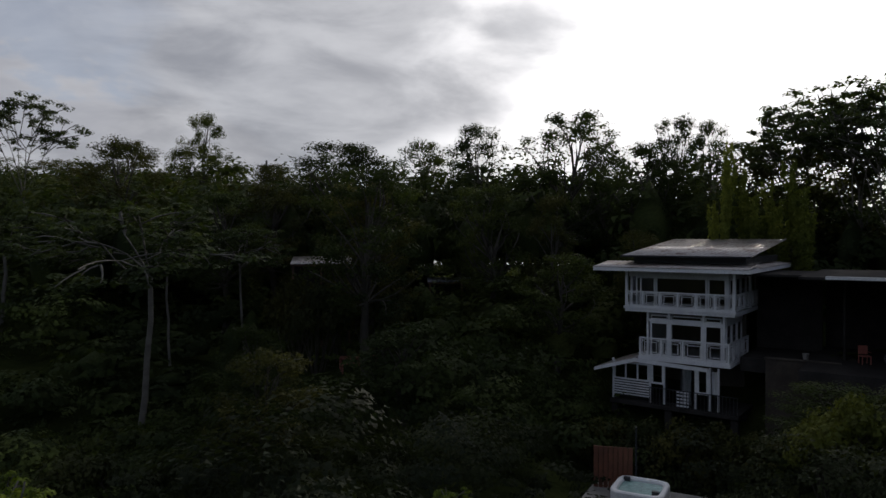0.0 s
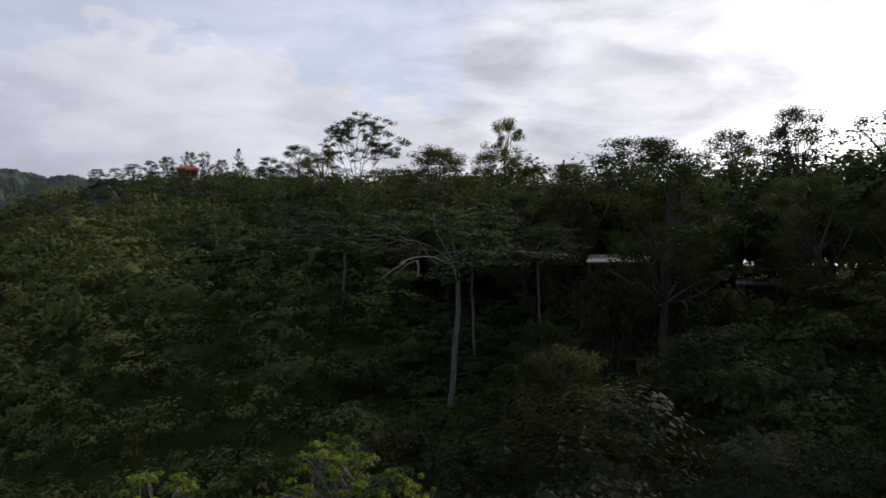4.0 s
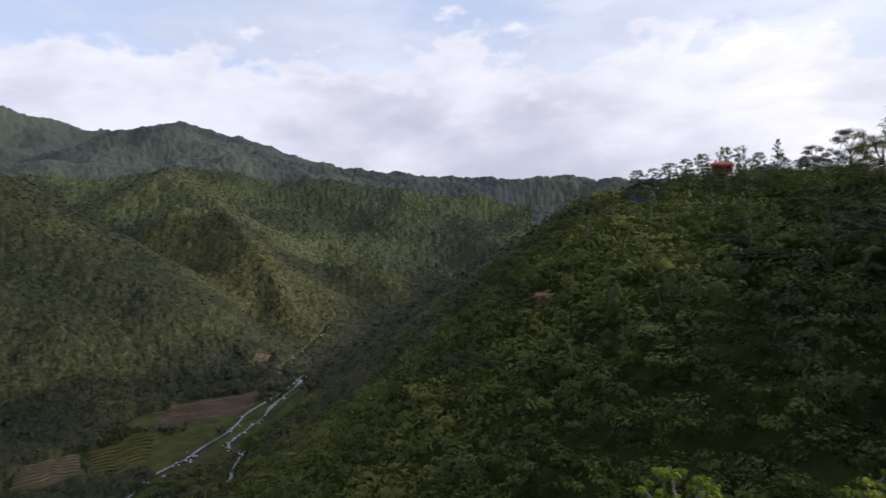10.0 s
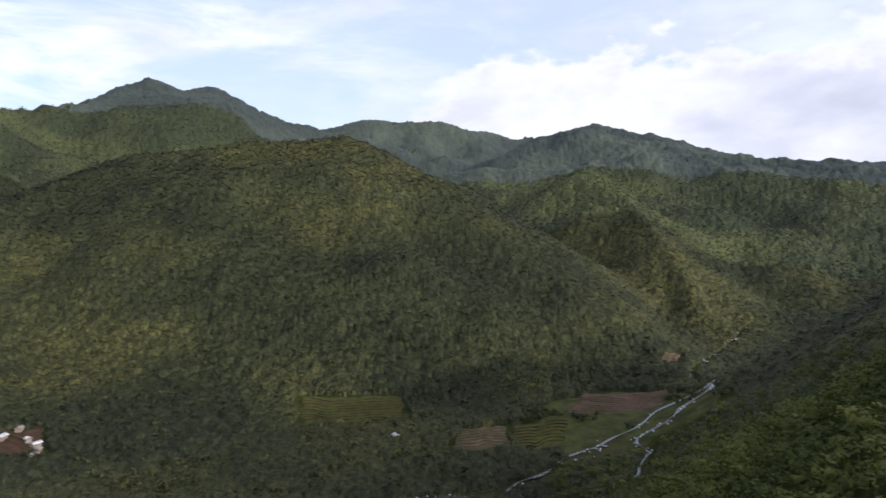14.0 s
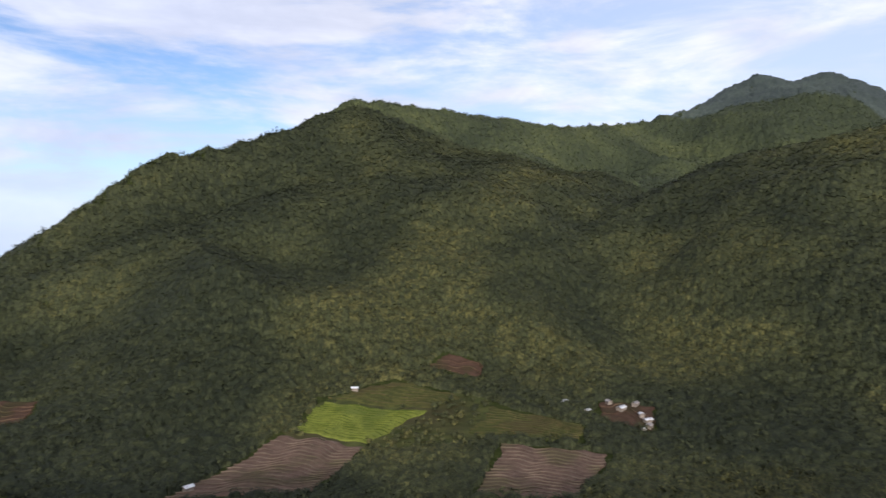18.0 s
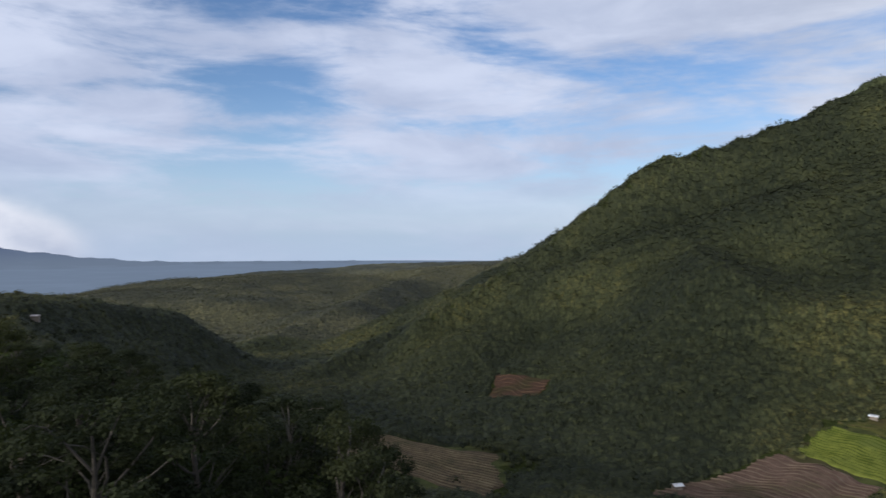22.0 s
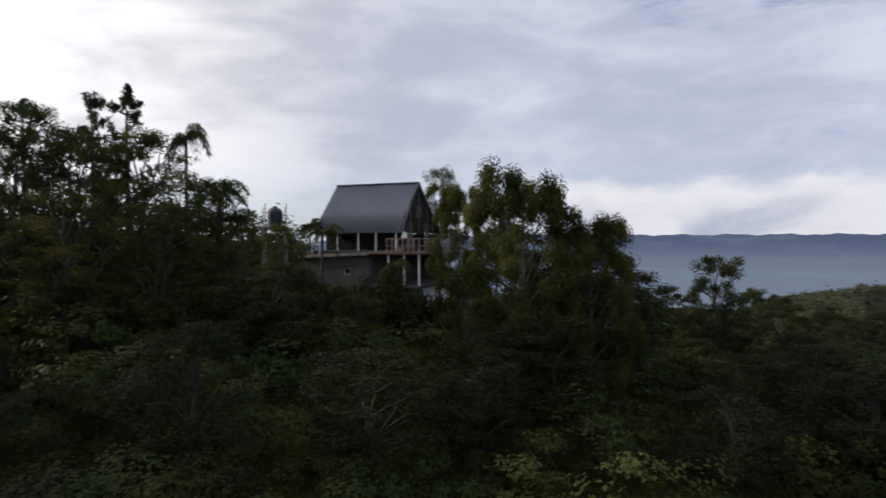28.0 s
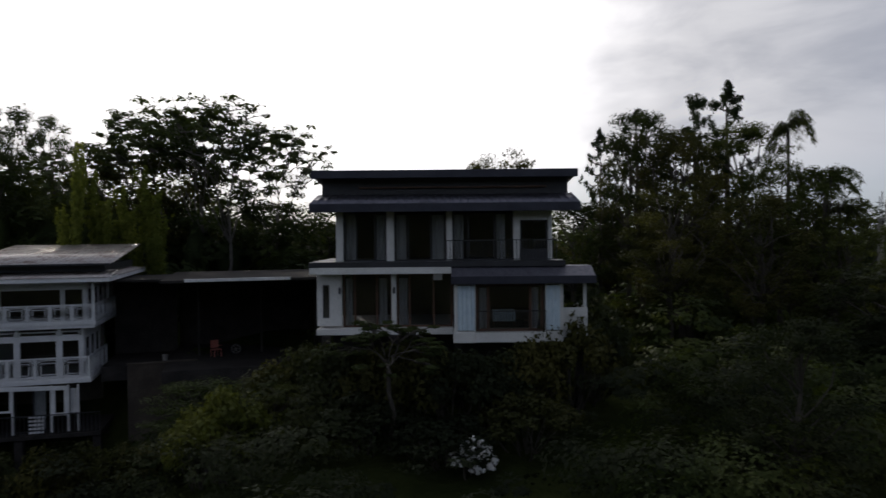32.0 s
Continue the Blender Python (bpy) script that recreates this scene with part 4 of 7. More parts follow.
def planted(template, h, w, x, y, top, width, rng, sink=0.0):
    """A copy of a template standing on the ground at x, y, its top at a given height."""
    z = float(height(np.array([x]), np.array([y]))[0]) - sink
    sz = max(0.25, (top - z) / h)
    sx = width / w
    return copy_thing(template, pose(x, y, z, 0, 0, rng.uniform(0, 360)) @ Matrix.Diagonal((sx, sx * rng.uniform(0.92, 1.08), sz, 1)))


def remove_thing(ob):
    for o in (*ob.children_recursive, ob):
        bpy.data.objects.remove(o)


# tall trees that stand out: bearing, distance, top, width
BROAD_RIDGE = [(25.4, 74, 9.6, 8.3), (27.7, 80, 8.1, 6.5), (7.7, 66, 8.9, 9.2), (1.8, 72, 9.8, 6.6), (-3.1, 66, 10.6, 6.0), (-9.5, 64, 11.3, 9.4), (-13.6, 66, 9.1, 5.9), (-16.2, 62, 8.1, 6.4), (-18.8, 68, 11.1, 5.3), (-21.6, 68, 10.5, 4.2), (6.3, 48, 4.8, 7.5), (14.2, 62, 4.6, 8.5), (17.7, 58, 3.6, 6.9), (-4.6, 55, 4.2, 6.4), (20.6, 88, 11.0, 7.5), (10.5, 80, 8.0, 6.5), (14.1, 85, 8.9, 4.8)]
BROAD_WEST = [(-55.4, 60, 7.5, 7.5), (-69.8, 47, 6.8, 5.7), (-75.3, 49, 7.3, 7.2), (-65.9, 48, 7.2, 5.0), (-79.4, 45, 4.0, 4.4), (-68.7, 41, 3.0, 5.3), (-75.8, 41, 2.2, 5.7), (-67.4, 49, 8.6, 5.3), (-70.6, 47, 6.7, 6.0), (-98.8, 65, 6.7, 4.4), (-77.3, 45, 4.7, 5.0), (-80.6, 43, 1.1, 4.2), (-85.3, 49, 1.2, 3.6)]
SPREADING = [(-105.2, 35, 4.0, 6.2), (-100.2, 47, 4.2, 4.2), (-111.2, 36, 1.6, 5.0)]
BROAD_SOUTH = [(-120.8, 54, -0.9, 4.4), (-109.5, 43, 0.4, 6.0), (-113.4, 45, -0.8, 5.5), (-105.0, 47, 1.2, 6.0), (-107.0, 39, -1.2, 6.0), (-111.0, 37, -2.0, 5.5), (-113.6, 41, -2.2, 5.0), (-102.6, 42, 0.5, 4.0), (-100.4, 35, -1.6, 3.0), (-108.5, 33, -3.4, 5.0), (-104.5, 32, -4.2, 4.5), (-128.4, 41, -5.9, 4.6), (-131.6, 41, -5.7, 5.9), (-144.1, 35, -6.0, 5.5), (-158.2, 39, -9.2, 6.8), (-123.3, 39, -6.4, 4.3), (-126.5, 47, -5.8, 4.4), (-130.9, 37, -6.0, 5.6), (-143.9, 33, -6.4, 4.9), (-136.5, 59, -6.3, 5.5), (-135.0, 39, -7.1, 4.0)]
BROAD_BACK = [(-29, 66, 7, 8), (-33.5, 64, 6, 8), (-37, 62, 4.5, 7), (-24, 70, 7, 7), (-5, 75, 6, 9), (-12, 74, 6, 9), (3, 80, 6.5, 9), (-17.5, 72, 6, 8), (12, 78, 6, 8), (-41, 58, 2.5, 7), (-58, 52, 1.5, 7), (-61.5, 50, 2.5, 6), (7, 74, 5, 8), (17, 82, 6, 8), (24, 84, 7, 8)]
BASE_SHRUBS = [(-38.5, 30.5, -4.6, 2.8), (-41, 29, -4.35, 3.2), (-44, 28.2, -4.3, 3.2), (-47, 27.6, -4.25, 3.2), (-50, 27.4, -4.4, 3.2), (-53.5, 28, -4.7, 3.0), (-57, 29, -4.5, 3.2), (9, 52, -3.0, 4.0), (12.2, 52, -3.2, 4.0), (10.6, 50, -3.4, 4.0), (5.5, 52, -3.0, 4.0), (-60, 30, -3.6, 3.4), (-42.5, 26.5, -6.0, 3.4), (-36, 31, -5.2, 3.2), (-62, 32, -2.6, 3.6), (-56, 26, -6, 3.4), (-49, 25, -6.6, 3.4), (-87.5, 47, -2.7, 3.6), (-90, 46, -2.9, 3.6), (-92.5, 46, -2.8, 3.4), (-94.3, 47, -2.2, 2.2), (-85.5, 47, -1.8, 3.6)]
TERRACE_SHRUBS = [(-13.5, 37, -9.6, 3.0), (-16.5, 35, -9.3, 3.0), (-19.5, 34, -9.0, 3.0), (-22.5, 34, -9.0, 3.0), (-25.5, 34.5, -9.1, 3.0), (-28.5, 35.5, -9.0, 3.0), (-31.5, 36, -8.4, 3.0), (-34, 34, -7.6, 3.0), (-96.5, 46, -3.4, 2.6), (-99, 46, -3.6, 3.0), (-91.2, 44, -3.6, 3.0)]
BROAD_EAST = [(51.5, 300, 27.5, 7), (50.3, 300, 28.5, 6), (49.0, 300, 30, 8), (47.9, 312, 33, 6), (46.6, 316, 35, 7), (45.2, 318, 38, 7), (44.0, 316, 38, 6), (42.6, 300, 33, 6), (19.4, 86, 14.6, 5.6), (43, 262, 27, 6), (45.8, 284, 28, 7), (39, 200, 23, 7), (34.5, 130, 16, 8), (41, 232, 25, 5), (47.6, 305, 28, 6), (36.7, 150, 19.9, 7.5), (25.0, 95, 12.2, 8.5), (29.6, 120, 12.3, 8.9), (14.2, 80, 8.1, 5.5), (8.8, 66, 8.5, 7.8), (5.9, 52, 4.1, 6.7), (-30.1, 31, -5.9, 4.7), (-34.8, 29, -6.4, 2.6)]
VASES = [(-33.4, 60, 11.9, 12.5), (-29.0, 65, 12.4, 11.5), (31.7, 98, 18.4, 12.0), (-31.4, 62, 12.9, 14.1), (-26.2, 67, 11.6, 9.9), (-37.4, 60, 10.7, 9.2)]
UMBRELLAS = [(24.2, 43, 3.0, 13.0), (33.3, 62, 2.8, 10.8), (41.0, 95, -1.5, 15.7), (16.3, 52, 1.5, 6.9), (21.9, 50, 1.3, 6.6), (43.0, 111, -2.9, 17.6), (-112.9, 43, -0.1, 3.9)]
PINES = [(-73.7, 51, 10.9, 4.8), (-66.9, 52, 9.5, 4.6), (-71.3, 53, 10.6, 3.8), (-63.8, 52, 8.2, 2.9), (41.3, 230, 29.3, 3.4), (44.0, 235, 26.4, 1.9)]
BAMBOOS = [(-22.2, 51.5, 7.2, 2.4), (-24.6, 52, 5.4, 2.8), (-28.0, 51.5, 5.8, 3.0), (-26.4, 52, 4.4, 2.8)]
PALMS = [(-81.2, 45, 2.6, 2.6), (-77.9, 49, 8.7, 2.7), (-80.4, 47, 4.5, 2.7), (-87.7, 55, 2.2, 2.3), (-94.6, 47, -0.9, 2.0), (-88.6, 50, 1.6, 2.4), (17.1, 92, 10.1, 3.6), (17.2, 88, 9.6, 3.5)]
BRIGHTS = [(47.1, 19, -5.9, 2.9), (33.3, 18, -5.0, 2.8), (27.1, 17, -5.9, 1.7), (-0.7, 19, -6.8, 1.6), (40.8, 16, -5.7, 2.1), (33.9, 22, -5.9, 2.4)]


def head_room(az, r):
    """Crown height limit by bearing and distance, fitted to the camera's view of houses and slope."""
    if -10 > az > -22 and r < 29:
        el = -23.0
    elif -8.5 > az > -35:
        el = -14.0 if r < 43 else (0.4 if -9.5 > az > -15 and r < 68 else 30)
    elif -35 >= az > -66:
        el = (-9.2 if r < 30 else -40) if r < 42 else (-5 if r < 48 else 4)
    elif -66 >= az > -86:
        el = -6.5 if r < 34 else -1.5
    elif -86 >= az > -95:
        el = -9.5 if r < 36 else (-4.4 if r < 51 else 1)
    elif -95 >= az > -102:
        el = -9.5 if r < 36 else (-6.4 if r < 54 else 1)
    elif -102 >= az > -112:
        el = -6.0
    elif az <= -112:
        el = -13 + (r - 20) * 0.14
    elif az > 20:
        el = -19 + (r - 20) * 0.24
    else:
        el = -13.0 + (r - 20) * 0.33 if r < 50 else -3 + (r - 50) * 0.25
        if 5 < az < 14.5 and r < 53:
            el = min(el, -10.5)
    return r * math.tan(radians(el))


HOUSE_ROOM = [(-23.5, 44.5, 5.8), (-41.5, 36, 4.5), (-51, 34, 4.8), (-37, 46, 6.0), (-97, 58, 6.5), (10.3, 54.5, 3.0), (-15.5, 27, 4.2), (-30, 50, 4.5), (-24.5, 50.5, 4.0), (11.8, 46.5, 4.2), (7.0, 46.5, 3.6)]


def near_trees():
    rng = np.random.default_rng(11)
    oak = "broadleaf tree with a dense dark green crown"
    t_broad = [broad_tree(i, 12, 7, M_LEAF if i % 3 else M_LEAF_RUST, M_BARK, oak if i % 3 else "broadleaf tree with an olive brown crown") for i in range(6)]
    t_shaded = [broad_tree(30 + i, 12, 7, M_LEAF_SHADED, M_BARK, oak, 54, 190, 0.155) for i in range(3)]
    t_fine = [broad_tree(20 + i, 12, 7, M_LEAF if i % 3 else M_LEAF_RUST, M_BARK, oak if i % 3 else "broadleaf tree with an olive brown crown", 78, 170, 0.115) for i in range(6)]
    t_umb = [umbrella_tree(40 + i, 13, 11, "tall pale-stemmed tree with a flat layered feathery crown", dense=1.2) for i in range(3)]
    t_vase = [umbrella_tree(50 + i, 13, 11, "flat-topped tree whose pale limbs fan out from low down", low=0.26) for i in range(3)]
    t_pine = [pine_tree(60 + i, 13, 5.5, "thin pine with tufted dark needles") for i in range(2)]
    t_palm = [palm_tree(70 + i, 8, 3.6, "small palm with arching fronds") for i in range(2)]
    t_bam = [bamboo_clump(80, 10, 3.5, "tall yellow-green bamboo clump behind the white house")]
    t_bright = [umbrella_tree(90 + i, 7, 4.5, "young tree with bright yellow-green leaf tips", "young_tree", M_LEAF_BRIGHT, 0.6, 0.12, 46) for i in range(2)]
    t_spread = [spreading_tree(120 + i, 12, 10, "spreading tree with pale crooked limbs and golden-green leaf masses") for i in range(2)]
    t_dark = [umbrella_tree(95, 7, 4.5, "young layered tree in front of the modern house", "young_tree", M_LEAF, 0.7, 0.13, 50, bark=M_BARK)]
    t_gold = [shrub(110, 3.2, 4.2, M_LEAF_GOLD, "yellow-green bush below the houses")]
    t_shrub = [shrub(100 + i, 3.2, 4.2, M_LEAF_SHADED if i % 2 else M_LEAF_RUST, "dense shrub on the steep slope") for i in range(4)]
    size = {id(t): s for group, s in ((t_broad, (11.4, 7)), (t_shaded, (11.4, 7)), (t_fine, (11.4, 7)), (t_umb, (12.5, 10.4)), (t_spread, (12.7, 11.2)), (t_vase, (12.5, 10.4)), (t_pine, (13, 5.5)), (t_palm, (7.2, 3.6)), (t_bam, (10, 3.5)), (t_bright, (6.6, 4.3)), (t_shrub, (2.75, 4.2)), (t_dark, (7, 4.5)), (t_gold, (2.75, 4.2))) for t in group for s in (s,)}
    taken = []

    def put(group, az, r, top, width, tag):
        t = group[int(rng.integers(len(group)))]
        h, w = size[id(t)]
        x, y = polar(az, r)
        ob = planted(t, h, w, float(x), float(y), top, width, rng)
        if tag:
            ob["group"] = tag
        taken.append((float(x), float(y), width * 0.5))

    for row, group, grow, tag in ((BROAD_RIDGE, t_fine, 1.35, "trees on the ridge"), (BROAD_WEST, t_fine, 1.25, "trees on the ridge"), (BROAD_SOUTH, t_shaded, 1.2, "trees on the slope"), (BROAD_EAST, t_fine, 1.35, "trees on the ridge"), (BROAD_BACK, t_broad, 1.3, "trees on the ridge"), (BASE_SHRUBS, t_shrub, 1.25, "shrubs below the modern house"), (TERRACE_SHRUBS, t_shrub, 1.25, "shrubs below the white house"), (UMBRELLAS, t_umb, 1.15, "flat-topped trees"), (SPREADING, t_spread, 1.05, "spreading trees before the gable house"), (VASES, t_vase, 1.1, "flat-topped trees"), (PINES, t_pine, 1.5, "pines"), (BAMBOOS, t_bam, 1.1, "bamboo clumps"), (PALMS, t_palm, 1.3, "palms"), (BRIGHTS, t_bright, 1.2, "young trees below the camera"), ([(-44.6, 26.5, -2.6, 5.0)], t_dark, 1.1, ""), ([(-32.0, 27, -5.7, 3.2), (-29.8, 28, -6.3, 2.8)], t_gold, 1.2, "yellow-green bushes")):
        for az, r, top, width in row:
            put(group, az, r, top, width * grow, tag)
    # flat-topped trees among the wood of the slope
    for _ in range(26):
        az, r = rng.uniform(33, 66), rng.uniform(85, 230)
        x, y = polar(az, r)
        put(t_umb, az, r, ground_z(x, y) + rng.uniform(7.5, 11), rng.uniform(7, 12), "flat-topped trees")
    # the rest of the slope and ridge
    made, rng = 0, np.random.default_rng(12)
    for _ in range(6000):
        az, r = rng.uniform(-190, 30), 20 + 68 * math.sqrt(rng.random())
        x, y = polar(az, r)
        width = rng.uniform(4.0, 7.5)
        if any(math.hypot(x - a, y - b) < 0.55 * (width * 0.5 + c) for a, b, c in taken):
            continue
        if any(math.hypot(x - polar(a, q)[0], y - polar(a, q)[1]) < c + width * 0.3 for a, q, c in HOUSE_ROOM):
            continue
        z = float(height(np.array([x]), np.array([y]))[0])
        h = min(rng.uniform(6, 11), head_room(az, r) - z)
        if h < 1.6:
            continue
        if h < 4.2:
            put(t_shrub, az, r, z + h, min(width, 4.8), "shrubs on the slope")
        else:
            put((t_shaded if az < -66 else t_broad) if rng.random() < 0.95 else t_umb, az, r, z + h, width, "trees on the slope")
        made += 1
        if made >= 190:
            break
    for t in t_broad + t_shaded + t_fine + t_umb + t_vase + t_spread + t_pine + t_palm + t_bam + t_bright + t_shrub + t_dark + t_gold:
        remove_thing(t)


near_trees()


def undergrowth():
    """Low scrub and ferns between the near trees, uncounted."""
    x, y = scatter(9, 80, 2.4)
    a = (np.degrees(np.arctan2(-x, y)) + 180) % 360 - 180
    k = (a > -170) & (a < 70)
    for az, r, c in HOUSE_ROOM:
        hx, hy = polar(az, r)
        k &= np.hypot(x - hx, y - hy) > c * 0.8
    x, y = x[k], y[k]
    rad = RNG.uniform(0.9, 1.7, len(x))
    tall, near = rad * RNG.uniform(0.9, 1.5, len(x)), np.hypot(x, y) < 36
    for k, per, leaf, mat in ((near, 40, 0.11, M_LEAF_SHADED), (~near, 13, 0.19, M_LEAF)):
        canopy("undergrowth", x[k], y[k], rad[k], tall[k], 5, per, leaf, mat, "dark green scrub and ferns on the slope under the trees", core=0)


def ridge_wood():
    """Closed canopy between and behind the tall trees of the ridge."""
    x, y = scatter(15, 98, 3.0)
    a = (np.degrees(np.arctan2(-x, y)) + 180) % 360 - 180
    k = (a > -86) & (a < 31)
    x, y, a = x[k], y[k], a[k]
    r, z = np.hypot(x, y), height(x, y)
    rad = RNG.uniform(1.5, 2.7, len(x))
    room = np.array([head_room(p, q) for p, q in zip(a, r)])
    # behind the houses the wood is raised to the crown line that the camera sees
    back = r * np.tan(np.radians(np.interp(a, [-86, -66, -60, -45, -36, -28, -20, -5, 1, 6, 12, 20, 31], [3.0, 5.0, 2.0, 2.2, 4.0, 7.0, 7.8, 8.2, 7.6, 6.8, 6.6, 7.0, 6.2])))
    tall = np.minimum(rad * RNG.uniform(1.3, 2.6, len(x)), room - z)
    tall = np.where(a > -12, np.maximum(tall, rad * RNG.uniform(0.7, 1.3, len(x))), tall)
    tall = np.where((r > 60) & ~((r < 70) & (a < -9.5) & (a > -15)), np.maximum(tall, (back - z) * RNG.uniform(0.84, 1.03, len(x))), tall)
    rad = np.where(tall > 6, rad * 1.5, rad)
    k = (tall > 0.8) & ~((r < 31) & (a > -21) & (a < -11)) & ~((r < 24) & (a >= -11) & (a < 6)) & ~((r < 29) & (a > -63) & (a < -44)) & ~((r > 44) & (r < 56) & (a > -30) & (a < -20))
    for az, q, c in HOUSE_ROOM:
        hx, hy = polar(az, q)
        k &= np.hypot(x - hx, y - hy) > c + 1.2
    x, y, rad, tall = x[k], y[k], rad[k], tall[k]
    dist = np.hypot(x, y)
    for k, per, leaf, mat in ((dist < 33, 85, 0.062, M_LEAF_SHADED), ((dist >= 33) & (dist < 46), 42, 0.088, M_LEAF)):
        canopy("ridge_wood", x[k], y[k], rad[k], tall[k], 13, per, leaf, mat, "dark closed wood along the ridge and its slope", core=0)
    near = dist >= 46
    canopy("ridge_wood", x[near], y[near], rad[near], tall[near], 10, 20, 0.145, M_LEAF, "dark closed wood along the ridge and its slope", 6, 2, 0.12, 0.5)


def crest_wood():
    """Closed row of crowns along the top of the eastern ridge."""
    x, y = scatter(76, 345, 3.6, 21, 51)
    d, _ = along(x, y, CRESTS["house_ridge"][0])
    k = (d < 15) & ~patch_mask(x, y)
    x, y = x[k], y[k]
    r, z = np.hypot(x, y), height(x, y)
    a = np.degrees(np.arctan2(-x, y)) % 360
    top = r * np.tan(np.radians(np.interp(a, [21, 31, 38, 46, 51], [6.5, 6.0, 5.6, 5.2, 4.7])))
    tall = np.clip((top - z) * RNG.uniform(0.78, 1.04, len(x)), 2.5, 16) * np.where((np.abs(a - 45.2) < 1.5) | (np.abs(a - 51) < 2.5), 0.4, 1.0)
    rad = np.clip(tall * RNG.uniform(0.2, 0.36, len(x)), 1.3, 3.2)
    canopy("crest_wood", x, y, rad, tall, 12, 16, 0.13, M_LEAF, "dark closed wood along the top of the eastern ridge", 6, 2, 0.15, 0.3)


ridge_wood()
crest_wood()
undergrowth()


# ---- building helpers ----
def part(name, bm, mat, parent, label=""):
    """Links a bmesh as one mesh object under a thing or a part."""
    me = bpy.data.meshes.new(name)
    bm.normal_update()
    bm.to_mesh(me)
    bm.free()
    me.materials.append(mat)
    ob = new(name, me)
    ob.parent = parent
    if label:
        tagged(ob, label)
    return ob


def bars(boxes, bevel=0.0):
    """One bmesh of boxes, each given by its low and high corner."""
    bm = bmesh.new()
    for (x0, y0, z0), (x1, y1, z1) in boxes:
        m = Matrix.Translation(((x0 + x1) / 2, (y0 + y1) / 2, (z0 + z1) / 2)) @ Matrix.Diagonal((abs(x1 - x0), abs(y1 - y0), abs(z1 - z0), 1))
        bmesh.ops.create_cube(bm, size=1.0, matrix=m)
    if bevel:
        bmesh.ops.bevel(bm, geom=bm.edges[:], offset=bevel, segments=1, affect="EDGES", clamp_overlap=True)
    return bm


def rods(name, boxes, mat, parent, label="", piece="baluster"):
    """A railing: its first rail, and every further bar as a piece under it."""
    first = part(name, bars(boxes[:1]), mat, parent, label)
    for b in boxes[1:]:
        part(piece, bars([b]), mat, first)
    return first


def ring(x0, x1, z0, z1, w, y0, y1):
    """A rectangular frame of one piece."""
    bm = bmesh.new()
    grid = [[bm.verts.new((x, y, z)) for x, z in ((x0 + o, z0 + o), (x1 - o, z0 + o), (x1 - o, z1 - o), (x0 + o, z1 - o))] for y in (y0, y1) for o in (0, w)]
    for a, b in ((0, 1), (3, 2), (2, 0), (1, 3)):
        for k in range(4):
            m = (k + 1) % 4
            bm.faces.new((grid[a][k], grid[a][m], grid[b][m], grid[b][k]))
    return bm


def box(name, lo, hi, mat, parent, label="", bevel=0.012):
    return part(name, bars([(lo, hi)], bevel), mat, parent, label)


def prism(points, y0, y1, axis="y"):
    """A solid from an outline in x and z (or y and z), pushed along the other level axis."""
    bm = bmesh.new()
    put = (lambda p, d: (p[0], d, p[1])) if axis == "y" else (lambda p, d: (d, p[0], p[1]))
    a, b = [bm.verts.new(put(p, y0)) for p in points], [bm.verts.new(put(p, y1)) for p in points]
    bm.faces.new(a)
    bm.faces.new(b[::-1])
    for i in range(len(points)):
        j = (i + 1) % len(points)
        bm.faces.new((a[j], a[i], b[i], b[j]))
    bmesh.ops.recalc_face_normals(bm, faces=bm.faces[:])
    return bm


def ribbed(name, p00, p10, p11, p01, mat, parent, pitch=0.28, depth=0.035, label="", thick=0.03):
    """A ribbed metal sheet between four corners; the ribs run from the first edge to the opposite one."""
    p00, p10, p11, p01 = (np.array(p, float) for p in (p00, p10, p11, p01))
    n = max(4, int(np.linalg.norm(p10 - p00) / pitch))
    nrm = np.cross(p10 - p00, p01 - p00)
    nrm /= np.linalg.norm(nrm)
    nrm *= np.sign(nrm[2]) or 1
    cell = np.array([0.0, 0.74, 0.80, 0.94])
    s = np.append((np.arange(n)[:, None] + cell[None]).ravel() / n, 1.0)
    lift = np.append(np.tile([0.0, 0.0, 1.0, 1.0], n), 0.0) * depth
    lo, hi = p00 + (p10 - p00) * s[:, None] + nrm * lift[:, None], p01 + (p11 - p01) * s[:, None] + nrm * lift[:, None]
    k = len(s)
    v = np.concatenate([lo, hi, lo - nrm * thick, hi - nrm * thick])
    i = np.arange(k - 1)
    top = np.stack([i, i + 1, k + i + 1, k + i], 1)
    bot = np.stack([2 * k + i, 3 * k + i, 3 * k + i + 1, 2 * k + i + 1], 1)
    front = np.stack([i + 1, i, 2 * k + i, 2 * k + i + 1], 1)
    back = np.stack([k + i, k + i + 1, 3 * k + i + 1, 3 * k + i], 1)
    ob = mesh_object(name, v, np.concatenate([top, bot, front, back]), mat, parent)
    if label:
        tagged(ob, label)
    return ob


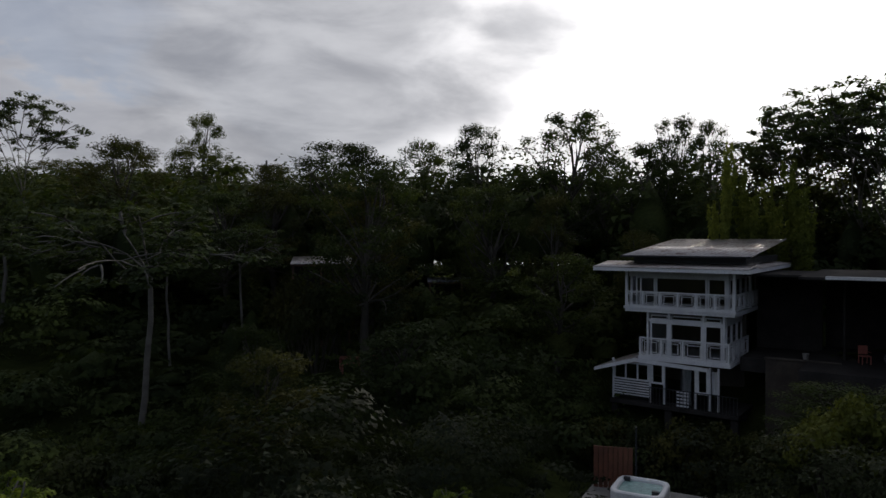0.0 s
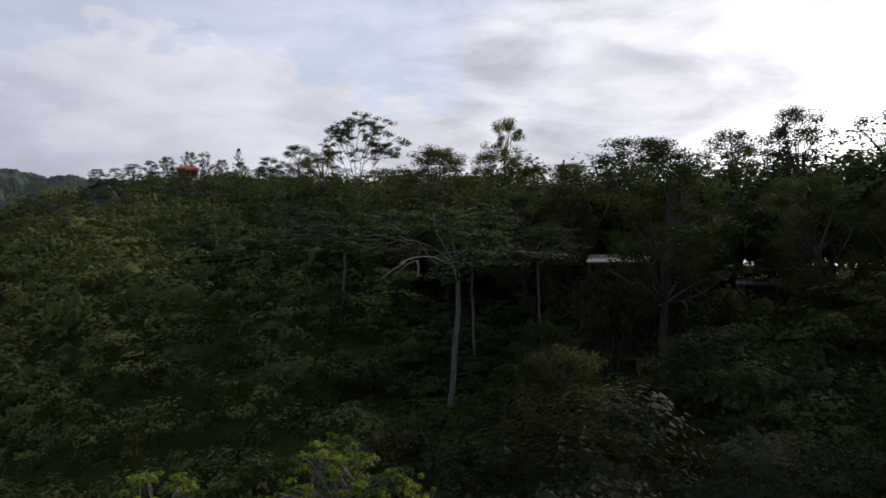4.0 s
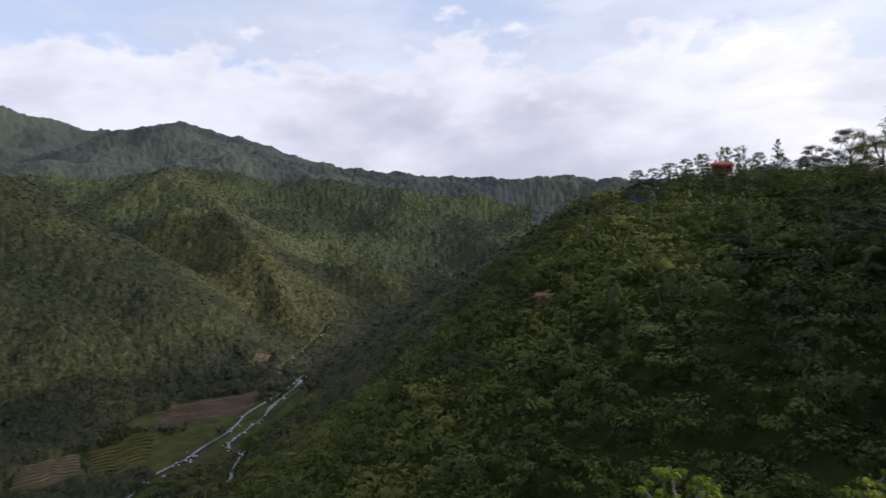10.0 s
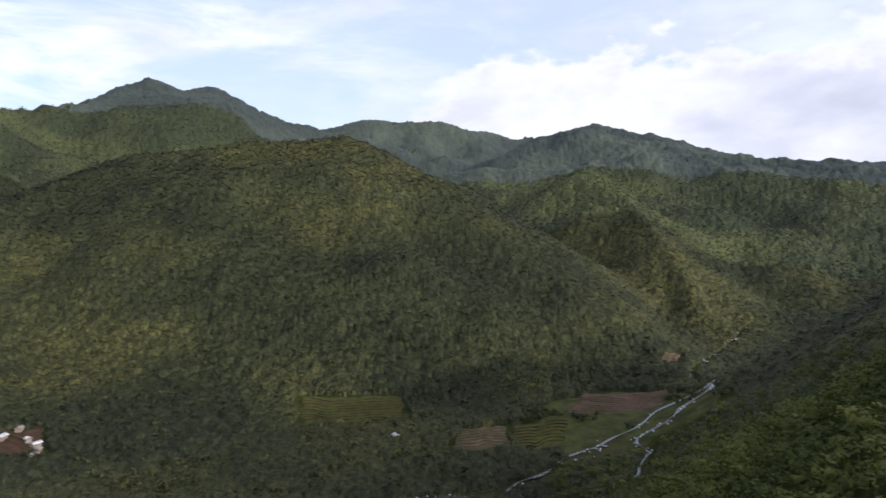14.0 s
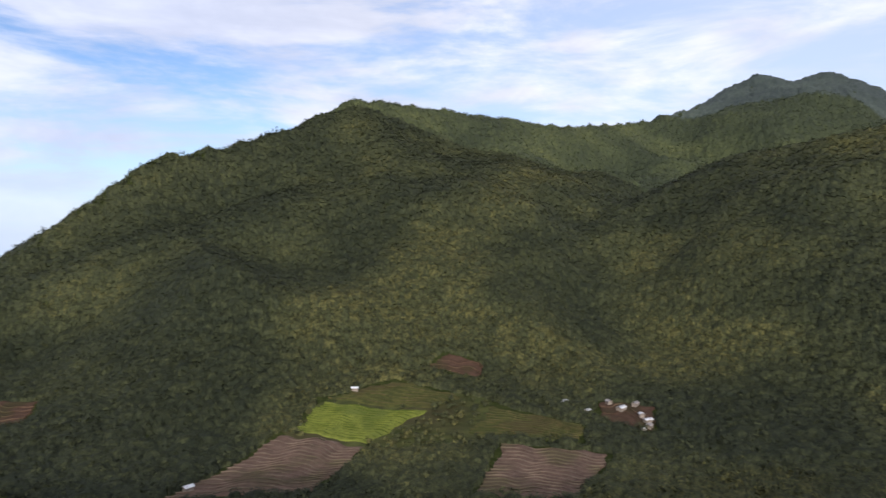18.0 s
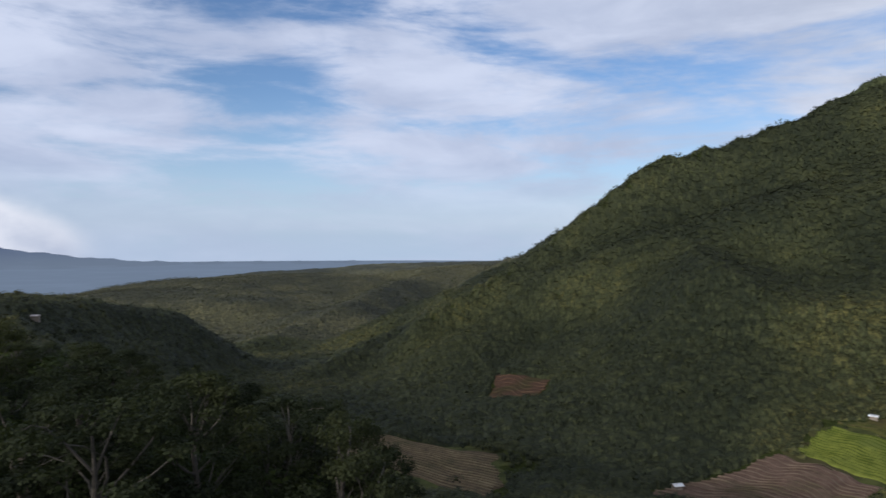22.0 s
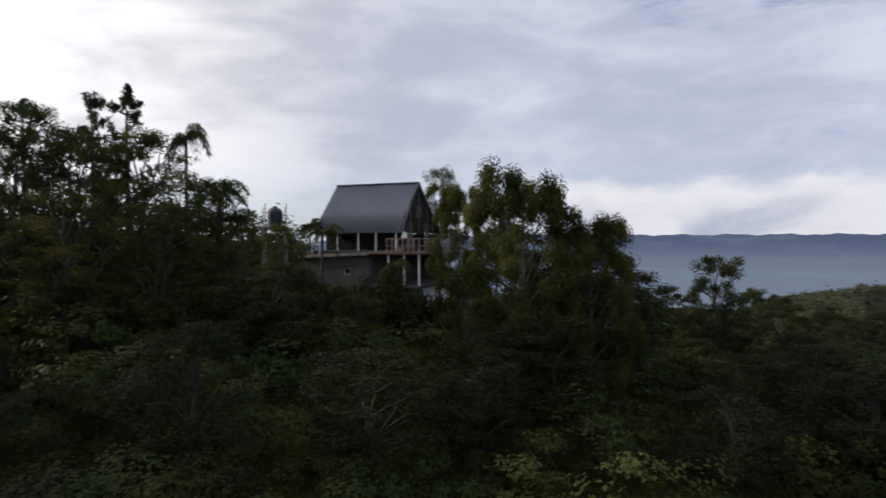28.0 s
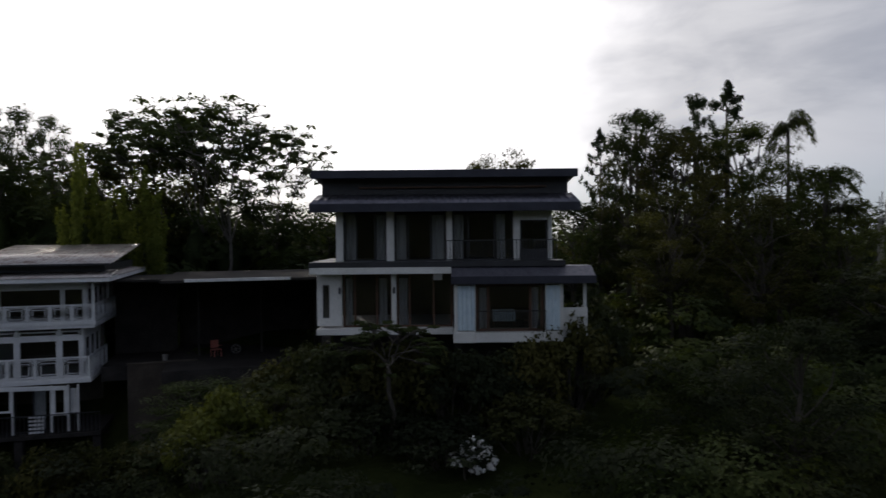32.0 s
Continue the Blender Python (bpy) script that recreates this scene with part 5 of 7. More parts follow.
def window(parent, x0, x1, z0, z1, y, frame_mat, splits=(), w=0.07, d=0.10, axis="y", name="window"):
    """A framed window or glazed door: frame with mullions, and its panes."""
    fx = [x0, *splits, x1]
    rows = [((x - w / 2, -d / 2, z0 + w), (x + w / 2, d / 2, z1 - w)) for x in splits]
    turn = Matrix.Identity(4) if axis == "y" else Matrix(((0, 1, 0, 0), (1, 0, 0, 0), (0, 0, 1, 0), (0, 0, 0, 1)))
    shift = Matrix.Translation((0, y, 0) if axis == "y" else (y, 0, 0))
    bm = ring(x0, x1, z0, z1, w, -d / 2, d / 2)
    bm.transform(shift @ turn)
    if axis != "y":
        bmesh.ops.reverse_faces(bm, faces=bm.faces[:])
    frame_ob = part(name, bm, frame_mat, parent)
    for row in rows:
        g = bars([row])
        g.transform(shift @ turn)
        if axis != "y":
            bmesh.ops.reverse_faces(g, faces=g.faces[:])
        part("mullion", g, frame_mat, frame_ob)
    for a, b in zip(fx, fx[1:]):
        g = bars([((a + w / 2, -0.008, z0 + w * 0.6), (b - w / 2, 0.008, z1 - w * 0.6))])
        g.transform(shift @ turn)
        if axis != "y":
            bmesh.ops.reverse_faces(g, faces=g.faces[:])
        pane = part("pane", g, M_GLASS, frame_ob)
        pane.visible_shadow = False
    return frame_ob


def curtain(parent, x0, x1, z0, z1, y, mat):
    """A gathered curtain, folded along its width."""
    n = max(8, int((x1 - x0) / 0.045))
    xs = np.linspace(x0, x1, n)
    ys = y + 0.05 * np.sin(np.arange(n) * 1.5) + 0.012 * np.sin(np.arange(n) * 0.37)
    v = np.concatenate([np.stack([xs, ys + o, np.full(n, z)], 1) for z, o in ((z0, 0), (z1, 0), (z0, 0.012), (z1, 0.012))])
    i = np.arange(n - 1)
    f = np.concatenate([np.stack([i, i + 1, n + i + 1, n + i], 1), np.stack([2 * n + i + 1, 2 * n + i, 3 * n + i, 3 * n + i + 1], 1)])
    return mesh_object("curtain", v, f, mat, parent)


def railing_panel(parent, x0, x1, z0, z1, y, mat, axis="y"):
    """White railing panel: an outer frame, a square set in it, and links at the corners."""
    w, t = 0.034, 0.05
    mx, mz = (x1 - x0) * 0.15, (z1 - z0) * 0.16
    a, b, c, e = x0 + mx, x1 - mx, z0 + mz, z1 - mz
    pieces = [("panel", ring(x0, x1, z0, z1, w, 0, t)), ("panel_square", ring(a, b, c, e, w, 0, t))]
    for px, qx in ((x0 + w, a), (b, x1 - w)):
        for pz, qz in ((z0 + w, c), (e, z1 - w)):
            pieces.append(("panel_link", bars([((px, 0.008, (pz + qz) / 2 - 0.02), (qx + 0.02, t - 0.008, (pz + qz) / 2 + 0.02))])))
    for name, bm in pieces:
        if axis == "y":
            bm.transform(Matrix.Translation((0, y, 0)))
        else:
            bm.transform(Matrix.Translation((y, 0, 0)) @ Matrix(((0, 1, 0, 0), (1, 0, 0, 0), (0, 0, 1, 0), (0, 0, 0, 1))))
            bmesh.ops.reverse_faces(bm, faces=bm.faces[:])
        part(name, bm, mat, parent)


def glass_material():
    m, n, bsdf, out = material("window_glass", 0.03)
    bsdf.inputs["Transmission Weight"].default_value = 1.0
    bsdf.inputs["IOR"].default_value = 1.45
    bsdf.inputs["Base Color"].default_value = (0.66, 0.68, 0.69, 1)
    return m


def metal_roof(name, a, b, rust, rough=0.42):
    m, n, bsdf, _ = material(name, rough, 0.6)
    pos = place_of(n)
    stain = n.noise(pos, 0.9, 6.0, 0.65)
    fine = n.noise(pos, 9.0, 4.0, 0.6)
    col = n.mix(n.smooth(fine, 0.3, 0.7), (*a, 1), (*b, 1))
    col = n.mix(n.math("MULTIPLY", n.smooth(stain, 0.45, 0.7), 0.8), col, (*rust, 1))
    n.set(bsdf.inputs["Base Color"], col)
    n.set(bsdf.inputs["Roughness"], n.smooth(stain, 0.3, 0.8, rough, min(1, rough + 0.3)))
    return m


M_GLASS = glass_material()
M_WHITE = plain("white_paint", (0.62, 0.63, 0.66), (0.78, 0.79, 0.80), 0.8, 0.5, 0, 0.08, 14.0)
M_CREAM = plain("off_white_render", (0.60, 0.60, 0.58), (0.74, 0.74, 0.72), 0.7, 0.7, 0, 0.12, 18.0)
M_DARK = plain("dark_trim", (0.020, 0.021, 0.026), (0.036, 0.037, 0.044), 1.2, 0.45, 0.1, 0.08, 12.0)
M_NAVY = plain("dark_blue_fascia", (0.022, 0.024, 0.040), (0.040, 0.042, 0.060), 1.0, 0.4, 0.2, 0.08, 12.0)
M_CONCRETE = plain("bare_concrete", (0.16, 0.155, 0.15), (0.28, 0.27, 0.255), 0.9, 0.85, 0, 0.3, 10.0)
M_WOOD = plain("brown_wood", (0.07, 0.032, 0.018), (0.14, 0.07, 0.04), 1.6, 0.6, 0, 0.3, 22.0)
M_WOOD_GREY = plain("weathered_wood", (0.16, 0.13, 0.105), (0.27, 0.235, 0.20), 1.2, 0.8, 0, 0.3, 20.0)
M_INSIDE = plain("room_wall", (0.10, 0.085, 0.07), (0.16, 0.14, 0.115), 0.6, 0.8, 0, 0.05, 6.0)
M_CURTAIN = plain("pale_curtain", (0.60, 0.61, 0.63), (0.72, 0.73, 0.74), 2.0, 0.9, 0, 0.1, 40.0)
M_BLUE_CURTAIN = plain("blue_curtain", (0.50, 0.62, 0.70), (0.64, 0.74, 0.80), 2.0, 0.9, 0, 0.1, 40.0)
# Near-black: shade under floors and roofs put into the colour; also dark gable walls
M_MATTE = plain("shade_dark_matte", (0.028, 0.026, 0.026), (0.048, 0.045, 0.044), 1.0, 0.95, 0, 0.1, 10.0)
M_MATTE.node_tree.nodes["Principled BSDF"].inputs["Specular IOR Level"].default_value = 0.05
M_TIN = metal_roof("weathered_tin", (0.34, 0.31, 0.30), (0.50, 0.47, 0.46), (0.16, 0.10, 0.075), 0.28)
M_STEEL_ROOF = plain("grey_blue_roof", (0.085, 0.098, 0.145), (0.125, 0.138, 0.19), 0.5, 0.7, 0, 0.05, 10.0)
M_DARK_ROOF = metal_roof("dark_blue_roof", (0.11, 0.11, 0.14), (0.16, 0.16, 0.195), (0.08, 0.08, 0.10), 0.36)
M_RED_ROOF = metal_roof("red_roof", (0.26, 0.035, 0.03), (0.36, 0.06, 0.05), (0.17, 0.04, 0.03), 0.5)
M_TEAL = metal_roof("teal_roof", (0.10, 0.17, 0.19), (0.17, 0.25, 0.27), (0.12, 0.14, 0.14), 0.5)


def site(name, x, y, rz, label, category):
    ob = new(name)
    ob.empty_display_size = 0.5
    ob.matrix_basis = pose(x, y, 0, 0, 0, rz)
    return tagged(ob, label, category)


# ---- the white three-storey house ----
def white_house():
    h = site("house", 16.3, 38.0, -36.9, "white three-storey house with railed balconies and tin roof", "house")
    gz = -13.5
    # top storey
    box("floor_slab", (-6.35, -0.05, -4.48), (0.05, 13.6, -4.24), M_WHITE, h)
    top = box("balcony_beam", (-6.42, -0.12, -4.30), (0.12, -0.05, -4.14), M_WHITE, h)
    rail = rods("balcony_railing", [((-6.35, -0.02, -3.30), (0.05, 0.07, -3.22)), ((-6.35, -0.02, -4.14), (0.05, 0.07, -4.08))] + [((x - 0.05, -0.02, -4.08), (x + 0.05, 0.07, -3.30)) for x in np.linspace(-6.3, 0.0, 7)], M_WHITE, h)
    xs = np.linspace(-6.3, 0.0, 7)
    for a, b in zip(xs, xs[1:]):
        railing_panel(rail, a + 0.08, b - 0.08, -4.05, -3.33, 0.0, M_WHITE)
    srail = rods("side_railing", [((-0.03, 0.07, -3.30), (0.06, 7.6, -3.22)), ((-0.03, 0.07, -4.14), (0.06, 7.6, -4.08))] + [((-0.03, y - 0.05, -4.08), (0.06, y + 0.05, -3.30)) for y in np.linspace(1.1, 7.5, 7)], M_WHITE, h)
    ys = np.linspace(0.05, 7.5, 8)
    for a, b in zip(ys, ys[1:]):
        railing_panel(srail, a + 0.08, b - 0.08, -4.05, -3.33, 0.0, M_WHITE, "x")
    for x, y in ((-6.28, 0.05), (-0.02, 0.05), (-0.02, 3.8), (-0.02, 7.6), (-6.28, 3.8)):
        box("post", (x - 0.075, y - 0.075, -4.24), (x + 0.075, y + 0.075, -1.95), M_WHITE, h)
    box("lintel", (-6.3, 0.46, -2.36), (-0.45, 0.58, -1.95), M_WHITE, h)
    for a, b, sp in ((-5.85, -4.65, (-5.55,)), (-4.62, -1.62, ()), (-1.58, -0.55, ())):
        window(h, a, b, -4.24, -2.36, 0.52, M_WHITE, sp, 0.09)
    box("corner_post", (-0.55, 0.42, -4.24), (-0.40, 0.62, -1.95), M_WHITE, h)
    for k in range(5):
        window(h, 0.75 + k * 1.3, 1.95 + k * 1.3, -4.24, -2.36, -0.46, M_WHITE, (), 0.10, axis="x")
    box("side_lintel", (-0.53, 0.62, -2.36), (-0.40, 7.6, -1.95), M_WHITE, h)
    box("side_wall", (-0.50, 8.4, -7.0), (-0.06, 10.8, -4.49), M_WHITE, h)
    # Brown wood here stands in for the carport's shadow on the wall
    box("rear_side_wall", (-0.50, 7.3, -4.24), (-0.36, 13.3, -1.95), M_WOOD, h)
    box("rear_side_wall", (-0.50, 10.8, -7.0), (-0.36, 13.3, -4.49), M_WOOD, h)
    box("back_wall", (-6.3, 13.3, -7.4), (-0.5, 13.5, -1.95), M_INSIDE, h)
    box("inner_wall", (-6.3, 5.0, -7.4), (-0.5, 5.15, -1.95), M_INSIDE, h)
    box("left_wall", (-6.35, 0.8, -4.24), (-6.2, 13.3, -1.95), M_WHITE, h)
    # middle storey
    box("floor_slab", (-5.5, -0.15, -7.36), (-0.15, 4.6, -7.14), M_WHITE, h)
    rail = rods("balcony_railing", [((-5.42, -0.12, -6.06), (-0.22, -0.03, -5.98)), ((-5.42, -0.12, -7.14), (-0.22, -0.03, -7.06))] + [((x - 0.05, -0.12, -7.06), (x + 0.05, -0.03, -6.06)) for x in np.linspace(-5.37, -0.27, 5)], M_WHITE, h)
    xs = np.linspace(-5.37, -0.27, 5)
    for a, b in zip(xs, xs[1:]):
        railing_panel(rail, a + 0.10, b - 0.10, -7.02, -6.10, -0.1, M_WHITE)
    srail = rods("side_railing", [((-0.31, 0.0, -6.06), (-0.22, 4.4, -5.98)), ((-0.31, 0.0, -7.14), (-0.22, 4.4, -7.06))] + [((-0.31, y - 0.05, -7.06), (-0.22, y + 0.05, -6.06)) for y in np.linspace(0.9, 4.35, 4)], M_WHITE, h)
    ys = np.linspace(-0.05, 4.35, 5)
    for a, b in zip(ys, ys[1:]):
        railing_panel(srail, a + 0.10, b - 0.10, -7.02, -6.10, -0.29, M_WHITE, "x")
    for a, b, sp in ((-4.95, -3.85, ()), (-3.75, -1.85, ()), (-1.75, -0.75, ())):
        window(h, a, b, -7.14, -5.08, 0.5, M_WHITE, sp, 0.10)
        window(h, a + 0.05, b - 0.05, -4.92, -4.66, 0.5, M_WHITE, (), 0.06, name="vent_window")
    box("transom", (-5.15, 0.42, -5.08), (-0.6, 0.56, -4.92), M_WHITE, h)
    for x in (-5.1, -3.8, -1.8, -0.66):
        box("post", (x - 0.07, 0.42, -7.14), (x + 0.07, 0.58, -4.48), M_WHITE, h)
    for k in range(3):
        window(h, 0.75 + k * 1.2, 1.85 + k * 1.2, -7.14, -5.0, -0.62, M_WHITE, (), 0.10, axis="x")
    box("side_lintel", (-0.70, 0.6, -5.0), (-0.56, 4.4, -4.48), M_WHITE, h)
    box("left_wall", (-5.2, 0.6, -7.14), (-5.05, 5.0, -4.48), M_WHITE, h)
    # ground storey with the lean-to roof
    part("lean_to_roof", prism([(-7.98, -8.16), (-7.98, -7.98), (-5.52, -7.16), (-5.52, -7.36)], -0.75, 4.0), M_TIN, h)
    part("fascia", prism([(-8.02, -8.20), (-8.02, -8.00), (-5.50, -7.20), (-1.2, -7.36), (-1.2, -7.56), (-5.45, -7.42)], -0.85, -0.75), M_WHITE, h)
    window(h, -7.05, -4.85, -8.70, -7.62, 0.0, M_WHITE, (-6.3, -5.55), 0.09)
    window(h, -4.70, -3.95, -8.75, -7.45, 0.0, M_WHITE, (), 0.10)
    window(h, -2.05, -1.35, -9.05, -7.55, 0.0, M_WHITE, (), 0.14)
    window(h, -3.9, -2.15, -9.9, -7.55, 0.25, M_DARK, (-3.0,), 0.06, name="sliding_door")
    curtain(h, -3.0, -2.45, -9.85, -7.7, 0.40, M_CURTAIN)
    curtain(h, -1.25, -0.85, -9.0, -7.7, 0.2, M_CURTAIN)
    for x in (-7.1, -4.78, -3.92, -2.1, -1.3, -0.82):
        box("post", (x - 0.05, -0.06, -9.95), (x + 0.05, 0.06, -7.45), M_WHITE, h)
    rods("slat_fence", [((-7.08, -0.10, -9.62 + k * 0.155), (-4.75, -0.07, -9.54 + k * 0.155)) for k in range(6)], M_WHITE, h)
    rods("slat_fence", [((-3.1, -0.32, -9.85 + k * 0.2), (-2.4, -0.29, -9.75 + k * 0.2)) for k in range(5)], M_WHITE, h)
    rods("dark_railing", [((-4.7, -0.35, -8.95), (0.3, -0.30, -8.90))] + [((x, -0.35, -9.9), (x + 0.03, -0.30, -8.95)) for x in np.linspace(-4.7, 0.25, 26)], M_DARK, h)
    box("lower_wall", (-7.1, 0.35, -10.2), (-5.0, 0.5, -8.7), M_DARK, h)
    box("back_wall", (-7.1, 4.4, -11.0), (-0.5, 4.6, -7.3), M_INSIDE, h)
    # Slab and footings near-black, carrying the darkness below the house in their colour
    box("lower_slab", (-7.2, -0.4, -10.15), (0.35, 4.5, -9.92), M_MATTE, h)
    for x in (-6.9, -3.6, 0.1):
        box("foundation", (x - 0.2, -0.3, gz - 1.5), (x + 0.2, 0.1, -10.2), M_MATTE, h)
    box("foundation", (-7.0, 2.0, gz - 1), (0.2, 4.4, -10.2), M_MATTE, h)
    # roofs
    part("lower_roof_fascia", bars([((-8.0, -1.05, -1.98), (1.0, -0.95, -1.74)), ((0.9, -0.95, -1.98), (1.0, 11.5, -1.74)), ((-8.0, -0.95, -1.98), (-7.9, 11.5, -1.74))]), M_WHITE, h)
    box("soffit", (-7.9, -0.95, -1.95), (0.9, 11.5, -1.90), M_WHITE, h)
    ribbed("lower_roof", (-8.0, -1.08, -1.74), (1.02, -1.08, -1.74), (1.02, 1.2, -1.44), (-8.0, 1.2, -1.44), M_TIN, h, 0.3, 0.03)
    ribbed("side_roof", (1.02, 1.2, -1.74), (1.02, 11.6, -1.74), (-0.8, 11.6, -1.44), (-0.8, 1.2, -1.44), M_TIN, h, 0.3, 0.03)
    box("clerestory", (-6.0, 0.5, -1.5), (0.5, 9.0, -1.12), M_DARK, h)
    ribbed("upper_roof", (-6.5, -0.35, -1.06), (0.95, -0.35, -1.06), (0.95, 9.4, -0.10), (-6.5, 9.4, -0.10), M_TIN, h, 0.3, 0.04, "weathered corrugated tin roof")
    part("gutter", bars([((-6.5, -0.42, -1.14), (0.95, -0.36, -1.04))]), M_DARK, h)
    return h


white_house()


# ---- the dark-roofed modern house ----
def modern_house():
    h = site("house", 23.69, 19.91, -52.3, "two-storey modern house with dark roof and white columns", "house")
    gz = -9.5
    box("roof_fascia", (-6.05, -0.55, 2.84), (5.92, -0.40, 3.20), M_NAVY, h)
    part("upper_roof", prism([(-0.40, 2.98), (-0.40, 3.18), (9.0, 2.3), (9.0, 2.1)], -6.05, 5.92, "x"), M_DARK_ROOF, h)
    box("clerestory", (-5.7, 0.3, 2.0), (5.6, 0.5, 2.95), M_DARK, h)
    box("ledge", (-4.0, 0.16, 2.42), (4.6, 0.30, 2.50), M_WOOD, h)
    ribbed("lower_roof", (-6.05, -1.05, 1.68), (5.92, -1.05, 1.68), (5.8, 0.35, 2.16), (-5.9, 0.35, 2.16), M_DARK_ROOF, h, 0.35, 0.03)
    box("eave_fascia", (-6.05, -1.14, 1.30), (5.92, -1.04, 1.68), M_NAVY, h)
    box("soffit", (-6.0, -1.04, 1.36), (5.88, 0.0, 1.41), M_DARK, h)
    # upper storey
    for a, b in ((-5.02, -4.70), (-2.72, -2.38), (0.0, 0.27), (3.05, 3.36), (4.62, 4.80)):
        box("column", (a, -0.1, -0.9), (b, 0.16, 1.40), M_CREAM, h)
    box("window_surround", (3.36, -0.05, 0.92), (4.62, 0.1, 1.40), M_CREAM, h)
    box("window_apron", (3.36, -0.05, -0.9), (4.62, 0.1, -0.45), M_DARK, h)
    window(h, 3.38, 4.60, -0.45, 0.92, 0.02, M_DARK, (), 0.06)
    window(h, -4.68, -2.74, -0.9, 1.40, 0.08, M_DARK, (-4.1, -3.25), 0.06, name="glazed_door")
    window(h, -2.36, -0.02, -0.9, 1.40, 0.08, M_DARK, (-1.75, -0.7), 0.06, name="glazed_door")
    window(h, 0.29, 3.03, -0.9, 1.40, 0.08, M_DARK, (1.0, 2.2), 0.06, name="glazed_door")
    for a, b in ((-4.6, -4.15), (-3.2, -2.8), (-2.3, -1.85), (-0.65, -0.1), (0.35, 0.8), (2.3, 2.7)):
        curtain(h, a, b, -0.85, 1.2, 0.30, M_CURTAIN)
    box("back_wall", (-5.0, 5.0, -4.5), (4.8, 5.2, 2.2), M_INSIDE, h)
    box("left_wall", (-5.0, 0.16, -0.9), (-4.85, 7.0, 2.0), M_CREAM, h)
    box("right_wall", (4.64, 0.16, -0.9), (4.80, 7.0, 2.0), M_CREAM, h)
    box("ceiling_slab", (-4.9, 0.1, 1.95), (4.7, 7.0, 2.05), M_INSIDE, h)
    rods("balustrade", [((0.0, -0.95, 0.0), (4.9, -0.91, 0.04)), ((0.0, -0.95, -0.85), (4.9, -0.91, -0.81))] + [((x, -0.95, -0.81), (x + 0.025, -0.91, 0.0)) for x in np.linspace(0.0, 4.85, 34)], M_DARK, h)
    # floor slab and lower storey
    box("balcony_slab", (-6.1, -1.05, -1.14), (5.25, 5.0, -0.90), M_DARK, h)
    box("white_beam", (-6.06, -1.10, -1.44), (0.20, -0.9, -1.15), M_CREAM, h)
    part("left_wing", bars([((-5.88, -0.3, -3.80), (-5.62, -0.1, -1.46)), ((-5.32, -0.3, -3.80), (-4.76, -0.1, -1.46)), ((-5.62, -0.3, -1.95), (-5.32, -0.1, -1.46)), ((-5.62, -0.3, -3.80), (-5.32, -0.1, -3.45))]), M_CREAM, h)
    window(h, -5.62, -5.32, -3.45, -1.95, -0.2, M_DARK, (), 0.04)
    box("left_wing_side", (-5.88, -0.1, -3.8), (-5.72, 5.0, -1.2), M_CREAM, h)
    box("column", (-2.50, -0.45, -3.92), (-2.28, -0.22, -1.45), M_CREAM, h)
    for x in (-4.82, -2.38):
        lamp = box("wall_lamp", (x - 0.05, -0.53, -2.35), (x + 0.05, -0.45, -2.05), M_DARK, h)
    window(h, -4.74, -2.5, -3.92, -1.46, 0.1, M_WOOD, (-4.2, -3.2), 0.08, name="glazed_door")
    window(h, -2.28, 0.25, -3.92, -1.46, 0.1, M_WOOD, (-1.7, -0.6), 0.08, name="glazed_door")
    for a, b in ((-2.2, -1.8), (-4.65, -4.35), (-3.1, -2.75)):
        curtain(h, a, b, -3.85, -1.7, 0.3, M_CURTAIN)
    box("floor_slab", (-5.88, -0.5, -4.20), (0.3, 5.0, -3.92), M_CREAM, h)
    # projecting bay
    before = set(h.children)
    part("bay_roof", prism([(-1.75, -1.95), (-1.75, -1.66), (-0.9, -1.2), (0.2, -1.2), (0.2, -1.95)], 0.22, 6.72, "x"), M_DARK_ROOF, h)
    box("bay_fascia", (0.18, -1.82, -1.96), (6.74, -1.75, -1.60), M_NAVY, h)
    box("bay_base", (0.28, -1.5, -4.66), (5.30, 0.1, -4.20), M_CREAM, h)
    box("bay_step", (1.3, -1.62, -4.62), (4.5, -1.5, -4.18), M_CREAM, h)
    for x in (0.32, 5.18):
        box("bay_post", (x, -1.45, -4.2), (x + 0.12, -1.3, -1.95), M_CREAM, h)
    window(h, 0.44, 1.30, -4.2, -1.96, -1.38, M_CREAM, (), 0.05)
    window(h, 4.48, 5.18, -4.2, -1.96, -1.38, M_CREAM, (), 0.05)
    window(h, 1.32, 4.46, -4.2, -2.0, -1.0, M_WOOD, (1.9, 3.85), 0.12, name="glazed_door")
    for a, b in ((0.48, 1.26), (4.52, 5.14)):
        curtain(h, a, b, -4.1, -2.05, -1.455, M_BLUE_CURTAIN)
    for a, b in ((1.5, 1.85), (3.9, 4.25)):
        curtain(h, a, b, -4.1, -2.2, -0.8, M_CURTAIN)
    table = part("bay_table", bars([((2.3, 0.65, -3.52), (3.3, 1.35, -3.46))], 0.01), M_WOOD, h)
    part("table_cloth", bars([((2.24, 0.58, -3.95), (3.36, 0.60, -3.44)), ((2.24, 0.60, -3.46), (3.36, 1.42, -3.44))]), M_BLUE_CURTAIN, table, "pale blue table cloth")
    for x in (2.3, 3.3):
        part("table_leg", bars([((x - 0.03, 0.9, -4.18), (x + 0.03, 0.96, -3.52))]), M_WOOD, table)
    chair = part("bay_chair", bars([((3.62, -0.75, -3.78), (4.02, -0.38, -3.72))], 0.01), M_WOOD, h)
    part("chair_back", bars([((3.98, -0.75, -3.72), (4.02, -0.38, -3.25))]), M_CREAM, chair)
